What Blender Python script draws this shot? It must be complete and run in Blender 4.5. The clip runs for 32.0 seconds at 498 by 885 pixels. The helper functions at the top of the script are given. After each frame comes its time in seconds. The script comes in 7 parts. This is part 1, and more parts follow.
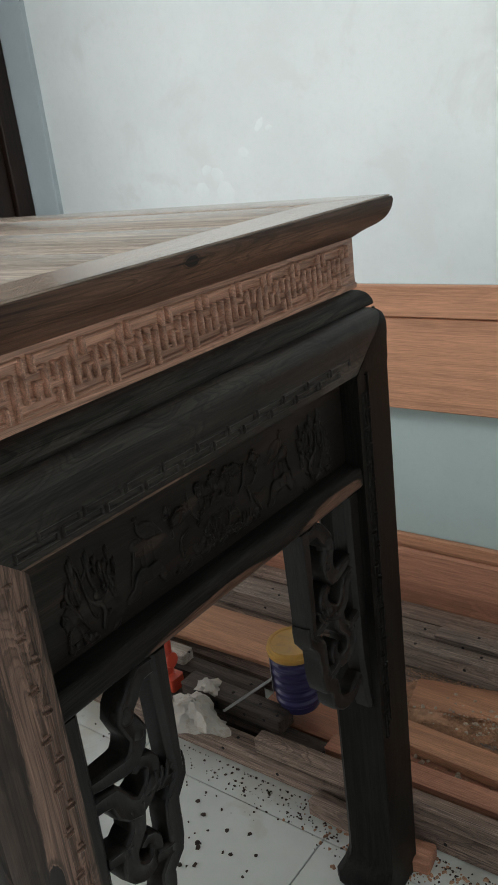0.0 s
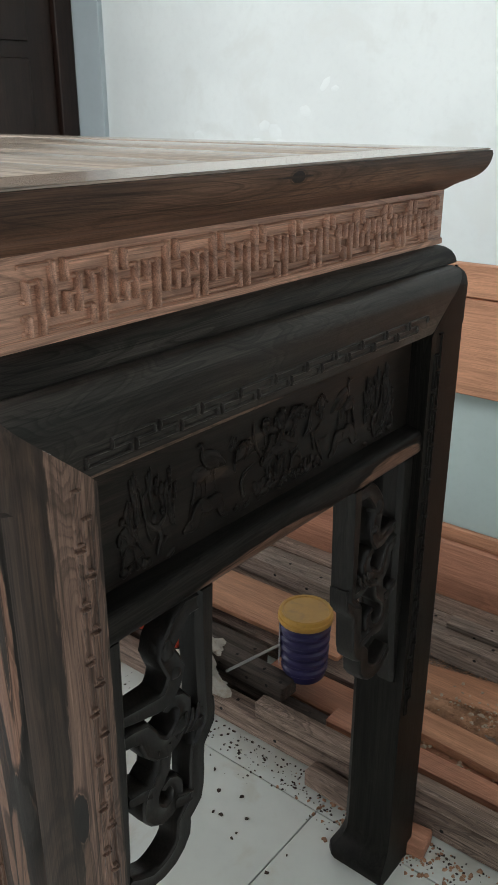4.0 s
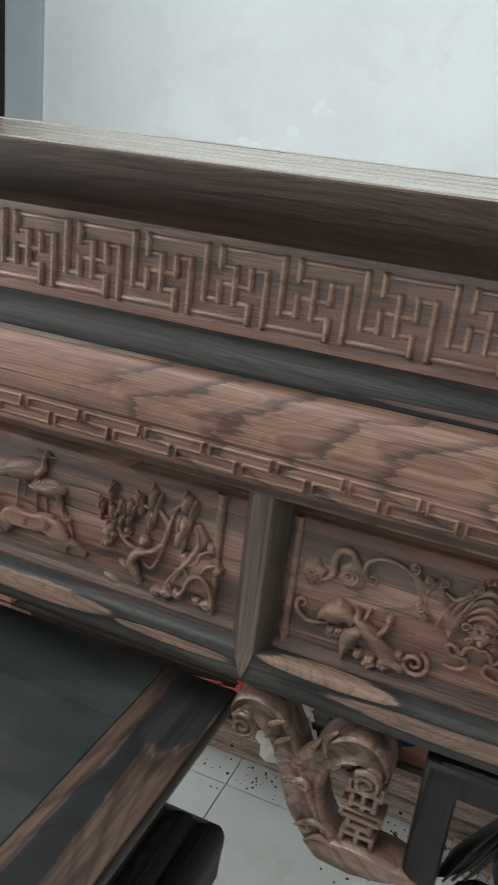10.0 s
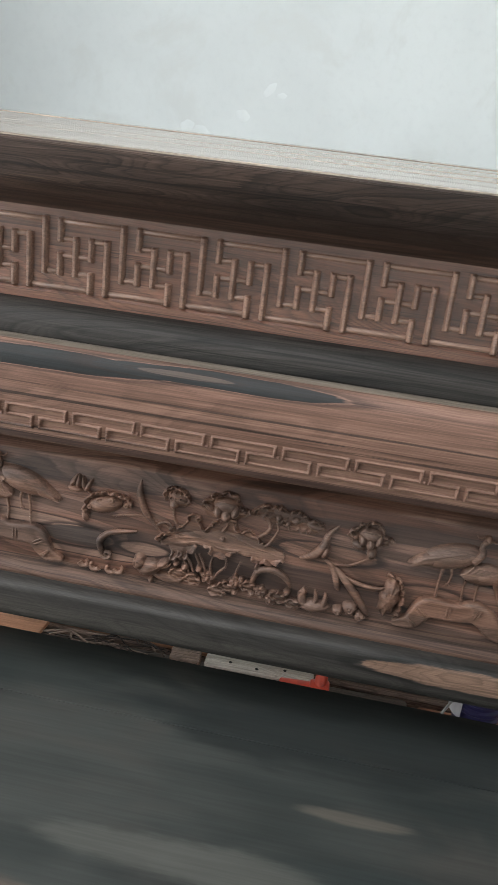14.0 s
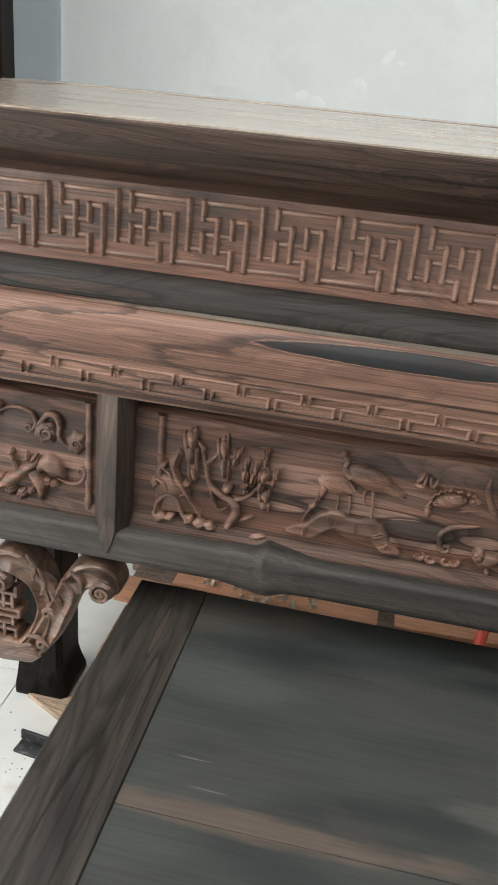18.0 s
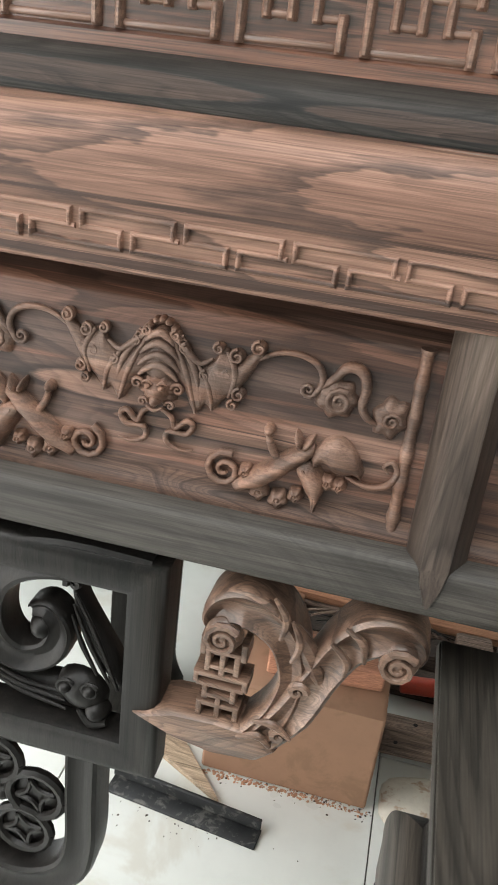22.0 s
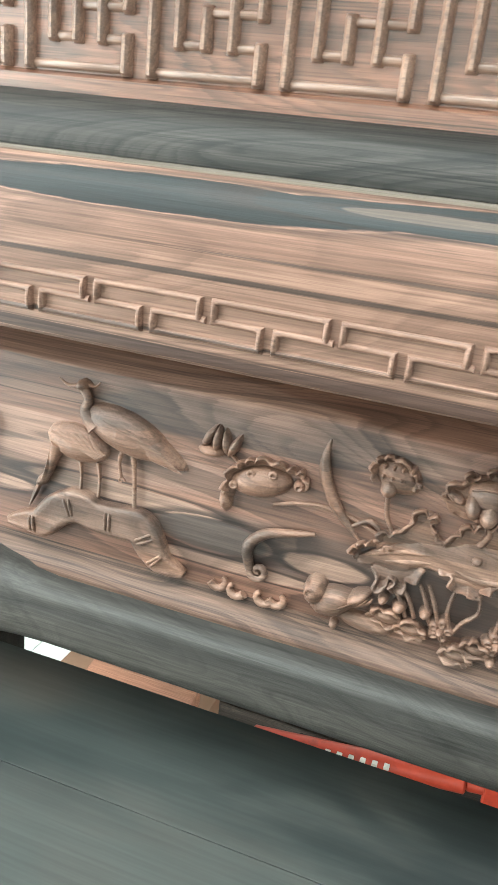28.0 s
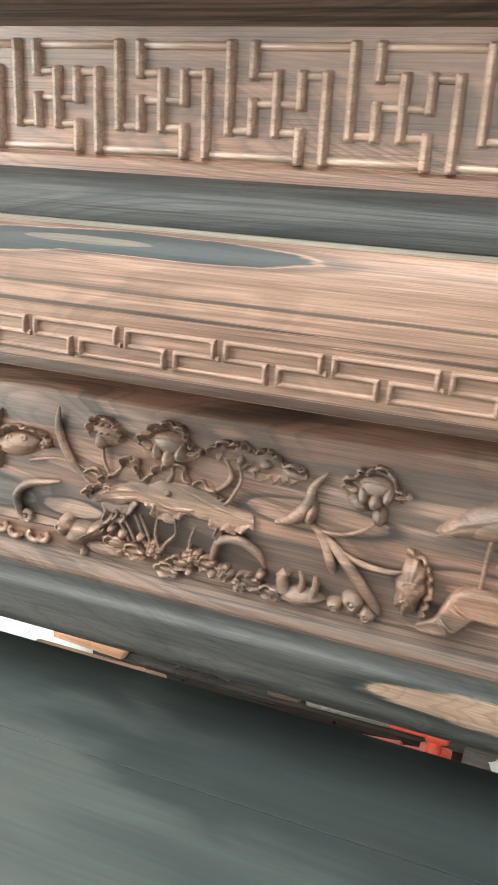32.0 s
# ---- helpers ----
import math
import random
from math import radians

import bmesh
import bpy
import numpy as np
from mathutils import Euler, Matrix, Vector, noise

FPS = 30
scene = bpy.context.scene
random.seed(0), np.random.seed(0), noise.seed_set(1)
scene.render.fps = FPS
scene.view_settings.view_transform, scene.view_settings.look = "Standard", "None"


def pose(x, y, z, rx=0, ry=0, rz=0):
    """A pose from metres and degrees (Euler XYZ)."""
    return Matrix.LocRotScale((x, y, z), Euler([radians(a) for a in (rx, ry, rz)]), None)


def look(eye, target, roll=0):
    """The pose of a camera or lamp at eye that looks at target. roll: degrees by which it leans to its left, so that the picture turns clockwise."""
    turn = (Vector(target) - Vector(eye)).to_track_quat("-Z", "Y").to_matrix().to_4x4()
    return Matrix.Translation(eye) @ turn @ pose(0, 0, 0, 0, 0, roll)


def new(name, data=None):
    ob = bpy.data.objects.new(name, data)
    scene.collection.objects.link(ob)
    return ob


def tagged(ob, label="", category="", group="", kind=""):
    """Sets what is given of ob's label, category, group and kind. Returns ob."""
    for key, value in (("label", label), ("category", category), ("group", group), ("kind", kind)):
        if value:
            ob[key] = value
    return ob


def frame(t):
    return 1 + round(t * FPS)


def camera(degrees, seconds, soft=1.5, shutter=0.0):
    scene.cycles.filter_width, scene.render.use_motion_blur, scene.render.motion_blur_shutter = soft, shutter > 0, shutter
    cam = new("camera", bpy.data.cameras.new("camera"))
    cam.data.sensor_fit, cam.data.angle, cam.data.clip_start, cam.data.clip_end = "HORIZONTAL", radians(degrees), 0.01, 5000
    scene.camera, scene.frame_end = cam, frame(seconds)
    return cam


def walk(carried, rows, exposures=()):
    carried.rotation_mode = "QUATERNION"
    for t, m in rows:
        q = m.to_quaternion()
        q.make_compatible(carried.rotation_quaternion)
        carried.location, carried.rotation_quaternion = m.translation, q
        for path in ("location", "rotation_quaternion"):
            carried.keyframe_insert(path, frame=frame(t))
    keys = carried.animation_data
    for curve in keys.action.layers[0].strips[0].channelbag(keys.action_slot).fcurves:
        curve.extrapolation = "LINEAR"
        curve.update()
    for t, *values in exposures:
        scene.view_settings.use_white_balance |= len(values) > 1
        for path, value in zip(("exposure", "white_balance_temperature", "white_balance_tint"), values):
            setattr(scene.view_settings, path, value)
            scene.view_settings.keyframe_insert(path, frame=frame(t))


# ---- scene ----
cam = camera(33.7, 32.0, 1.4, 0.45)
METRES, EYE, TILT, LEAN, TURN = 3.3, 1.37, 0.0, 0.0, 38.8
ROWS = [
    (0.0, 0.0, 0.0, 0.0, -2.52, -20.71, 6.67),
    (0.5, 0.003, 0.0108, -0.0028, -2.98, -21.57, 6.93),
    (1.0, 0.0091, 0.0174, -0.0029, -2.43, -21.77, 6.62),
    (1.5, 0.0103, 0.0169, -0.0046, -1.49, -21.91, 5.81),
    (2.0, 0.0097, 0.0166, -0.0065, -0.62, -22.0, 4.62),
    (2.5, 0.0075, 0.018, -0.0089, 0.34, -22.17, 3.81),
    (3.0, 0.0043, 0.0153, -0.0116, 1.69, -22.32, 3.18),
    (3.5, -0.0075, 0.0117, -0.0156, 2.08, -22.31, 1.8),
    (5.5, -0.0875, 0.0191, -0.0208, -9.13, -20.58, -5.14),
    (6.0, -0.104, 0.0223, -0.024, -10.11, -20.39, -5.61),
    (6.5, -0.1191, 0.0239, -0.0211, -11.35, -19.68, -5.21),
    (7.0, -0.1335, 0.0246, -0.0196, -12.98, -19.08, -5.02),
    (7.5, -0.1464, 0.0256, -0.0213, -13.84, -19.31, -5.18),
    (8.0, -0.165, 0.0391, -0.0262, -11.99, -19.78, -5.5),
    (8.5, -0.1854, 0.0672, -0.0271, -12.42, -20.31, -5.45),
    (9.0, -0.1989, 0.084, -0.0277, -12.6, -20.72, -5.8),
    (9.5, -0.2218, 0.0896, -0.0271, -13.33, -20.51, -6.84),
    (10.0, -0.2461, 0.0979, -0.0264, -15.39, -20.59, -6.32),
    (10.5, -0.2654, 0.1, -0.0233, -17.51, -20.34, -6.32),
    (11.0, -0.2776, 0.1005, -0.023, -19.41, -20.47, -6.43),
    (11.5, -0.2913, 0.1038, -0.0262, -20.67, -20.99, -5.56),
    (12.0, -0.3057, 0.1153, -0.0248, -21.79, -20.87, -4.87),
    (12.5, -0.3291, 0.1403, -0.0263, -23.42, -20.82, -5.28),
    (13.0, -0.3489, 0.1595, -0.0229, -24.43, -20.89, -6.85),
    (13.5, -0.3695, 0.1761, -0.0242, -27.59, -21.08, -7.51),
    (15.5, -0.3958, 0.2004, -0.0252, -30.12, -22.58, -5.37),
    (16.0, -0.4059, 0.2051, -0.0255, -27.57, -23.3, -4.91),
    (16.5, -0.4158, 0.2119, -0.027, -26.53, -23.81, -5.43),
    (17.0, -0.4294, 0.218, -0.0261, -26.02, -24.06, -5.91),
    (17.5, -0.4466, 0.2196, -0.023, -26.86, -24.05, -5.88),
    (18.0, -0.4589, 0.2237, -0.021, -27.24, -24.06, -5.05),
    (18.5, -0.4685, 0.2343, -0.0213, -26.82, -23.1, -3.32),
    (19.0, -0.4872, 0.2549, -0.0186, -28.2, -21.94, -2.04),
    (19.5, -0.4979, 0.2669, -0.0197, -29.93, -22.32, -1.37),
    (20.0, -0.5204, 0.2823, -0.0266, -33.88, -22.87, -1.47),
    (20.5, -0.5232, 0.3095, -0.0461, -35.65, -23.78, -1.44),
    (21.0, -0.4993, 0.3317, -0.0609, -35.22, -24.12, -3.1),
    (21.5, -0.4882, 0.3386, -0.0683, -32.12, -24.94, -3.86),
    (22.0, -0.478, 0.3363, -0.0688, -25.54, -25.9, -6.32),
    (22.5, -0.4549, 0.3246, -0.0697, -19.69, -26.38, -4.79),
    (23.0, -0.4346, 0.3284, -0.0739, -14.49, -26.01, -4.7),
    (23.5, -0.4139, 0.3334, -0.0771, -10.29, -24.87, -4.89),
    (24.0, -0.4016, 0.3259, -0.0807, -10.05, -24.55, -5.59),
    (24.5, -0.3926, 0.3146, -0.0807, -10.1, -24.05, -5.94),
    (25.0, -0.3804, 0.3055, -0.0802, -11.03, -23.51, -5.76),
    (25.5, -0.3708, 0.3002, -0.0796, -11.98, -23.3, -5.74),
    (26.0, -0.3668, 0.2962, -0.0792, -12.63, -22.79, -6.11),
    (26.5, -0.3632, 0.2885, -0.0795, -14.69, -22.5, -6.54),
    (28.5, -0.3505, 0.2616, -0.0726, -18.56, -20.67, -5.59),
    (29.0, -0.3516, 0.2529, -0.0731, -18.65, -20.29, -5.5),
    (29.5, -0.3512, 0.2412, -0.0663, -19.83, -19.88, -4.94),
    (30.0, -0.3451, 0.2388, -0.0633, -20.17, -20.15, -4.98),
    (30.5, -0.3341, 0.2391, -0.0672, -19.02, -19.94, -4.8),
    (31.0, -0.3255, 0.2358, -0.0662, -18.16, -19.91, -3.86),
    (31.5, -0.3215, 0.2283, -0.0665, -17.63, -19.82, -3.34),
    (32.0, -0.3164, 0.2173, -0.0661, -17.73, -19.94, -2.77),
]
EXPOSURES = [(0.0, -0.20, 6650, 12), (1.0, -0.06, 6650, 12), (3.5, 0.05, 6650, 12), (7.0, -0.20, 6550, 11), (9.0, -0.04, 6500, 11), (11.0, -0.20, 6450, 11), (13.5, -0.12, 6550, 12), (16.0, -0.10, 6800, 14), (17.0, -0.04, 6850, 14), (18.5, -0.20, 6900, 14), (20.0, -0.30, 6850, 13), (21.0, 0.07, 6850, 12), (22.0, 0.09, 6850, 11), (23.0, 0.25, 6800, 9), (24.0, 0.48, 6750, 8), (25.0, 0.97, 6600, 6), (26.0, 1.24, 6500, 4), (29.0, 1.31, 6350, -1), (32.0, 1.38, 6500, 1)]
walk(cam, [(t, pose(0, 0, EYE, TILT, LEAN, TURN) @ pose(METRES * x, METRES * y, METRES * z, 90 + pitch, roll, yaw)) for t, x, y, z, yaw, pitch, roll in ROWS], EXPOSURES)

# ---- world and light: a dim sky and three area lamps added out of view ----
world = bpy.data.worlds.new("world")
scene.world = world
world.use_nodes = True
sky = world.node_tree.nodes.new("ShaderNodeTexSky")
sky.sky_type, sky.sun_disc = "NISHITA", False
sky.sun_elevation, sky.sun_rotation = radians(38), radians(235)
world.node_tree.links.new(sky.outputs[0], world.node_tree.nodes["Background"].inputs[0])
world.node_tree.nodes["Background"].inputs[1].default_value = 0.10

ROOM = (-2.88, 2.3, -2.7, 2.5, 3.1)      # x0, x1, y0, y1, height


def added_light(name, place, target, size, power, colour):
    lamp = bpy.data.lights.new(name, "AREA")
    lamp.shape, lamp.size, lamp.size_y, lamp.energy, lamp.color = "RECTANGLE", size[0], size[1], power, colour
    ob = new(name, lamp)
    ob.matrix_world = look(place, target)
    return ob


# lamp added overhead, with no source in view
added_light("added_top_light", (-1.95, -0.55, 3.09), (-1.80, -0.30, 0.0), (1.5, 1.9), 70, (0.95, 0.99, 1.0))
# made-up light, added out of view to brighten the table's near end
added_light("added_south_light", (0.65, -2.66, 1.35), (-0.3, 0.6, 1.10), (1.6, 2.2), 10, (0.95, 0.99, 1.0))
# unseen west opening is assumed; lamp added to rake the carved front
added_light("added_west_light", (-2.86, -0.1, 1.25), (0.0, -0.1, 1.15), (2.1, 2.4), 62, (0.94, 0.985, 1.0))

# ---- materials ----
class Nodes:
    def __init__(self, name):
        self.mat = bpy.data.materials.new(name)
        self.mat.use_nodes = True
        self.tree = self.mat.node_tree
        self.bsdf = self.tree.nodes["Principled BSDF"]

    def link(self, a, b):
        self.tree.links.new(a, b)

    def put(self, socket, v):
        if isinstance(v, bpy.types.NodeSocket):
            self.link(v, socket)
        elif isinstance(v, tuple) and len(v) == 3 and socket.type == "RGBA":
            socket.default_value = (*v, 1)
        else:
            socket.default_value = v

    def where(self, own=False):
        if own:
            return self.tree.nodes.new("ShaderNodeTexCoord").outputs["Object"]
        return self.tree.nodes.new("ShaderNodeNewGeometry").outputs["Position"]

    def chance(self):
        return self.tree.nodes.new("ShaderNodeObjectInfo").outputs["Random"]

    def vec(self, op, a, b):
        n = self.tree.nodes.new("ShaderNodeVectorMath")
        n.operation = op
        self.put(n.inputs[0], a), self.put(n.inputs[1], b)
        return n.outputs[0]

    def math(self, op, a, b=0.0, c=0.0):
        n = self.tree.nodes.new("ShaderNodeMath")
        n.operation = op
        for k, v in enumerate((a, b, c)):
            self.put(n.inputs[k], v)
        return n.outputs[0]

    def noise(self, v, scale=1.0, detail=3.0, rough=0.55, distortion=0.0):
        n = self.tree.nodes.new("ShaderNodeTexNoise")
        self.put(n.inputs["Vector"], v)
        n.inputs["Scale"].default_value, n.inputs["Detail"].default_value = scale, detail
        n.inputs["Roughness"].default_value, n.inputs["Distortion"].default_value = rough, distortion
        return n.outputs["Fac"]

    def step(self, v, lo, hi, a=0.0, b=1.0):
        n = self.tree.nodes.new("ShaderNodeMapRange")
        n.interpolation_type = "SMOOTHSTEP"
        for k, x in enumerate((v, lo, hi, a, b)):
            self.put(n.inputs[k], x)
        return n.outputs[0]

    def mix(self, f, a, b, mode="MIX"):
        n = self.tree.nodes.new("ShaderNodeMix")
        n.data_type, n.blend_type = "RGBA", mode
        self.put(n.inputs[0], f), self.put(n.inputs[6], a), self.put(n.inputs[7], b)
        return n.outputs[2]

    def bump(self, height, strength, distance):
        n = self.tree.nodes.new("ShaderNodeBump")
        n.inputs["Strength"].default_value, n.inputs["Distance"].default_value = strength, distance
        self.put(n.inputs["Height"], height)
        self.link(n.outputs[0], self.bsdf.inputs["Normal"])

    def end(self, colour, rough, metal=0.0, spec=0.5):
        self.put(self.bsdf.inputs["Base Color"], colour)
        self.put(self.bsdf.inputs["Roughness"], rough)
        self.bsdf.inputs["Metallic"].default_value = metal
        self.bsdf.inputs["Specular IOR Level"].default_value = spec
        return self.mat


def wood(name, axis, dark, mid, light, stripes=0.5, zone=0.5, zone_at=0.55, rough=0.45, seed=0.0, freq=9.0, coarse=1.0, patches=(), own=False, spec=0.35, flow=(1.4, 12.0), grain=1.0, tone=None, across=None, coat=0.0, cathedral=(), blush=0.0, patch_mix=1.0, tooled=0.0, veins=0.7, outline=0.55, ragged=1.9, bands=()):
    """Figured hardwood: grain along one axis, growth bands, black heartwood zones, and patches (u, z, half length, half height, colour) along that axis."""
    n = Nodes(name)
    tone = tone or (1.0 if own else 0.462)
    tint = (1.0, 1.0, 1.0) if own else (1.07, 0.97, 0.90)
    dark, mid, light = (tuple(tone * q * w for q, w in zip(c, tint)) for c in (dark, mid, light))
    p0 = n.where(own)
    p = n.vec("ADD", p0, (seed * 1.7, seed * 0.9, seed * 1.3))
    if own:
        shift = n.tree.nodes.new("ShaderNodeCombineXYZ")
        for k in range(3):
            n.put(shift.inputs[k], n.math("MULTIPLY", n.chance(), 7.0 + 3 * k))
        p = n.vec("ADD", p, shift.outputs[0])
    k = "xyz".index(axis)

    def stretch(a, b):
        return n.vec("MULTIPLY", p, tuple(a if q == k else b for q in range(3)))

    field = n.noise(stretch(flow[0] * coarse, flow[1] * coarse), 1.0, 2.0, 0.5, 0.9)
    fibre = n.noise(stretch(16.0, 900.0), 1.0, 4.0, 0.7)
    streak = n.noise(stretch(3.2, 75.0), 1.0, 6.0, 0.68, 0.3)
    hair = n.step(n.noise(stretch(2.4, 330.0), 1.0, 5.0, 0.72, 0.12), 0.53, 0.64)
    thin = n.step(n.noise(stretch(5.0, 1150.0), 1.0, 3.0, 0.6), 0.54, 0.64)
    pores = n.step(n.noise(stretch(11.0, 240.0), 1.0, 3.0, 0.6), 0.55, 0.70)
    ring = n.math("FRACT", n.math("MULTIPLY", n.math("ADD", n.math("MULTIPLY", streak, 0.045), n.math("MULTIPLY_ADD", n.noise(stretch(6.0, 40.0), 1.0, 4.0, 0.6), 0.035, field)), freq * 1.3))
    late = n.math("MULTIPLY", n.step(ring, 0.30, 0.93), n.step(ring, 0.94, 1.0, 1.0, 0.0))
    fine = n.math("MULTIPLY_ADD", n.math("SINE", n.math("MULTIPLY", n.math("ADD", field, n.math("MULTIPLY", streak, 0.05)), freq * 25.0)), 0.5, 0.5)
    bold = n.step(n.noise(stretch(0.9, 5.0), 1.0, 2.0, 0.5), 0.38, 0.62, 0.45, 1.0)
    line = n.math("MULTIPLY", n.math("POWER", late, 2.2), bold)
    black = n.step(n.noise(stretch(1.1 * coarse, 6.5 * coarse), 1.0, 3.0, 0.55, 0.5), zone_at - 0.02, zone_at + 0.05)
    ink = tuple(0.10 * a for a in mid)
    broad = n.noise(stretch(1.0 * coarse, 42.0 * coarse), 1.0, 6.0, 0.70, 0.25)
    c = n.mix(n.step(broad, 0.36, 0.64), tuple(0.88 * a for a in mid), tuple(1.22 * a for a in light))
    c = n.mix(n.math("MULTIPLY", n.step(streak, 0.32, 0.66), 0.45), c, tuple(1.15 * a for a in light))
    if blush:
        c = n.mix(n.math("MULTIPLY", n.step(n.noise(stretch(1.3, 26.0), 1.0, 3.0, 0.55, 0.4), 0.50, 0.60), blush), c, tuple(1.6 * a for a in light))
    c = n.mix(n.math("MULTIPLY", black, zone), c, n.mix(n.step(streak, 0.35, 0.7), dark, tuple(2.1 * a for a in dark)))
    for turn, (pale, much) in enumerate(bands):
        # broad flowing bands of paler or darker wood with clear edges
        flow_ = n.noise(n.vec("ADD", stretch(2.6, 34.0 + 16.0 * turn), (3.1 * turn, 1.7, 5.3 * turn)), 1.0, 2.5, 0.45, 0.55)
        c = n.mix(n.math("MULTIPLY", n.step(flow_, 0.505, 0.555), much), c, n.mix(n.step(streak, 0.3, 0.7), tuple(1.12 * tone * q for q in pale), tuple(0.86 * tone * q for q in pale)))
    wob = n.math("MULTIPLY_ADD", n.noise(stretch(8.0, 85.0), 1.0, 5.0, 0.68), 1.0, -0.5)
    sep = n.tree.nodes.new("ShaderNodeSeparateXYZ")
    n.link(p0, sep.inputs[0])
    for u, v, a, b, colour in patches:
        du = n.math("MULTIPLY", n.math("SUBTRACT", sep.outputs[k], u), 1.0 / a)
        dv = n.math("MULTIPLY", n.math("SUBTRACT", sep.outputs["xyz".index(across) if across else (2 if k < 2 else 0)], v), 1.0 / b)
        r = n.math("ADD", n.math("ADD", n.math("MULTIPLY", du, du), n.math("MULTIPLY", dv, dv)), n.math("MULTIPLY", wob, ragged))
        if outline:
            c = n.mix(n.math("MULTIPLY", n.math("MULTIPLY", n.step(r, 1.0, 1.12), n.step(r, 1.25, 1.9, 1.0, 0.0)), outline), c, ink)
        c = n.mix(n.step(r, 0.85 - 0.9 * (1 - patch_mix), 1.0, patch_mix, 0.0), c, n.mix(n.step(streak, 0.3, 0.7), tuple(1.2 * tone * q for q in colour), tuple(0.8 * tone * q for q in colour)))
    for u0, u1, zc, zh, often, wild in cathedral:
        # nested arched growth lines between two places along the board
        w = n.math("MULTIPLY", n.math("SUBTRACT", sep.outputs[2], zc), 1.0 / zh)
        arch = n.math("MULTIPLY_ADD", n.math("MULTIPLY", w, w), -0.9, n.math("MULTIPLY", sep.outputs[0], often))
        arch = n.math("ADD", arch, n.math("MULTIPLY", n.noise(n.vec("MULTIPLY", p, (9.0, 9.0, 55.0)), 1.0, 4.0, 0.6), wild))
        saw = n.math("FRACT", arch)
        arc = n.math("MULTIPLY", n.step(saw, 0.62, 0.92), n.step(saw, 0.93, 1.0, 1.0, 0.0))
        there = n.math("MULTIPLY", n.step(sep.outputs[0], u0, u0 + 0.10), n.step(sep.outputs[0], u1 - 0.08, u1, 1.0, 0.0))
        c = n.mix(n.math("MULTIPLY", n.math("MULTIPLY", arc, there), 0.75), c, tuple(1.5 * a for a in dark))
    # dense crisp growth lines that follow the flow, gathered in clusters
    run = n.math("FRACT", n.math("MULTIPLY", n.math("ADD", field, n.math("ADD", n.math("MULTIPLY", streak, 0.030), n.math("MULTIPLY", fibre, 0.006))), freq * 6.5))
    vein = n.math("MULTIPLY", n.step(run, 0.50, 0.88), n.step(run, 0.92, 1.0, 1.0, 0.0))
    gather = n.step(n.noise(stretch(1.3, 11.0), 1.0, 3.0, 0.55, 0.4), 0.38, 0.60, 0.12, 1.0)
    for mask, much in ((n.step(fine, 0.35, 0.95), 0.18 * grain), (pores, 0.32 * grain), (hair, 0.62 * grain), (thin, 0.36 * grain), (n.math("MULTIPLY", vein, gather), 0.62 * veins), (line, 0.85 * stripes)):
        c = n.mix(n.math("MULTIPLY", mask, much), c, ink)
    c = n.mix(1.0, c, n.mix(n.step(fibre, 0.25, 0.75), (0.66, 0.65, 0.64), (1.24, 1.24, 1.24)), "MULTIPLY")
    n.bsdf.inputs["Coat Weight"].default_value, n.bsdf.inputs["Coat Roughness"].default_value = coat, 0.22
    relief = n.math("ADD", fibre, n.math("MULTIPLY", streak, 0.6))
    if tooled:
        # gouge marks of the carver's knife, their shade mixed into the colour
        cuts = n.noise(n.vec("MULTIPLY", p0, (240.0, 240.0, 130.0)), 1.0, 4.0, 0.62, 1.4)
        relief = n.math("MULTIPLY_ADD", cuts, 3.0, relief)
        c = n.mix(n.math("MULTIPLY", n.step(cuts, 0.38, 0.54, 1.0, 0.0), tooled), c, dark)
    n.bump(relief, 0.25 - 0.15 * coat + 0.55 * tooled, 0.0007 + 0.0006 * tooled)
    return n.end(c, n.math("MULTIPLY_ADD", fibre, 0.22, rough - 0.11), 0.0, spec)


def plain(name, colour, rough=0.5, vary=0.15, scale=6.0, grain=80.0, bump=0.1, metal=0.0, own=True, stain=None, spec=0.5):
    n = Nodes(name)
    p = n.where(own)
    a, b = n.noise(p, scale, 4.0, 0.6), n.noise(p, grain, 3.0, 0.6)
    c = n.mix(n.step(a, 0.3, 0.7), tuple(q * (1 - vary) for q in colour), tuple(min(1, q * (1 + vary)) for q in colour))
    c = n.mix(n.math("MULTIPLY", n.step(b, 0.45, 0.75), vary), c, tuple(0.5 * q for q in colour))
    if stain:
        c = n.mix(n.math("MULTIPLY", n.step(n.noise(p, scale * 2.3, 5.0, 0.65, 0.4), 0.52, 0.66), 0.8), c, stain)
    n.bump(b, bump, 0.002)
    return n.end(c, n.math("MULTIPLY_ADD", a, 0.2, rough - 0.1), metal, spec)


CX, CY = -1.455, 0.7065                               # the middle of both tables, of the tall one
BLACK, COAL = (0.020, 0.019, 0.019), (0.026, 0.030, 0.031)
SAP = (0.41, 0.255, 0.180)
# high tone puts the pale wall's reflection into the top boards' colour
w_top = wood("oiled_wood_tabletop", "x", (0.12, 0.105, 0.088), (0.215, 0.188, 0.158), (0.32, 0.285, 0.243), 0.35, 0.2, 0.62, 0.22, 1.0, coarse=1.2, spec=0.8, tone=1.25, coat=0.55, grain=0.7)
w_top_end = wood("oiled_wood_tabletop_end", "y", (0.12, 0.10, 0.082), (0.23, 0.188, 0.153), (0.34, 0.285, 0.237), 0.35, 0.2, 0.62, 0.24, 1.6, coarse=1.2, spec=0.8, tone=1.12, coat=0.55, grain=0.7)
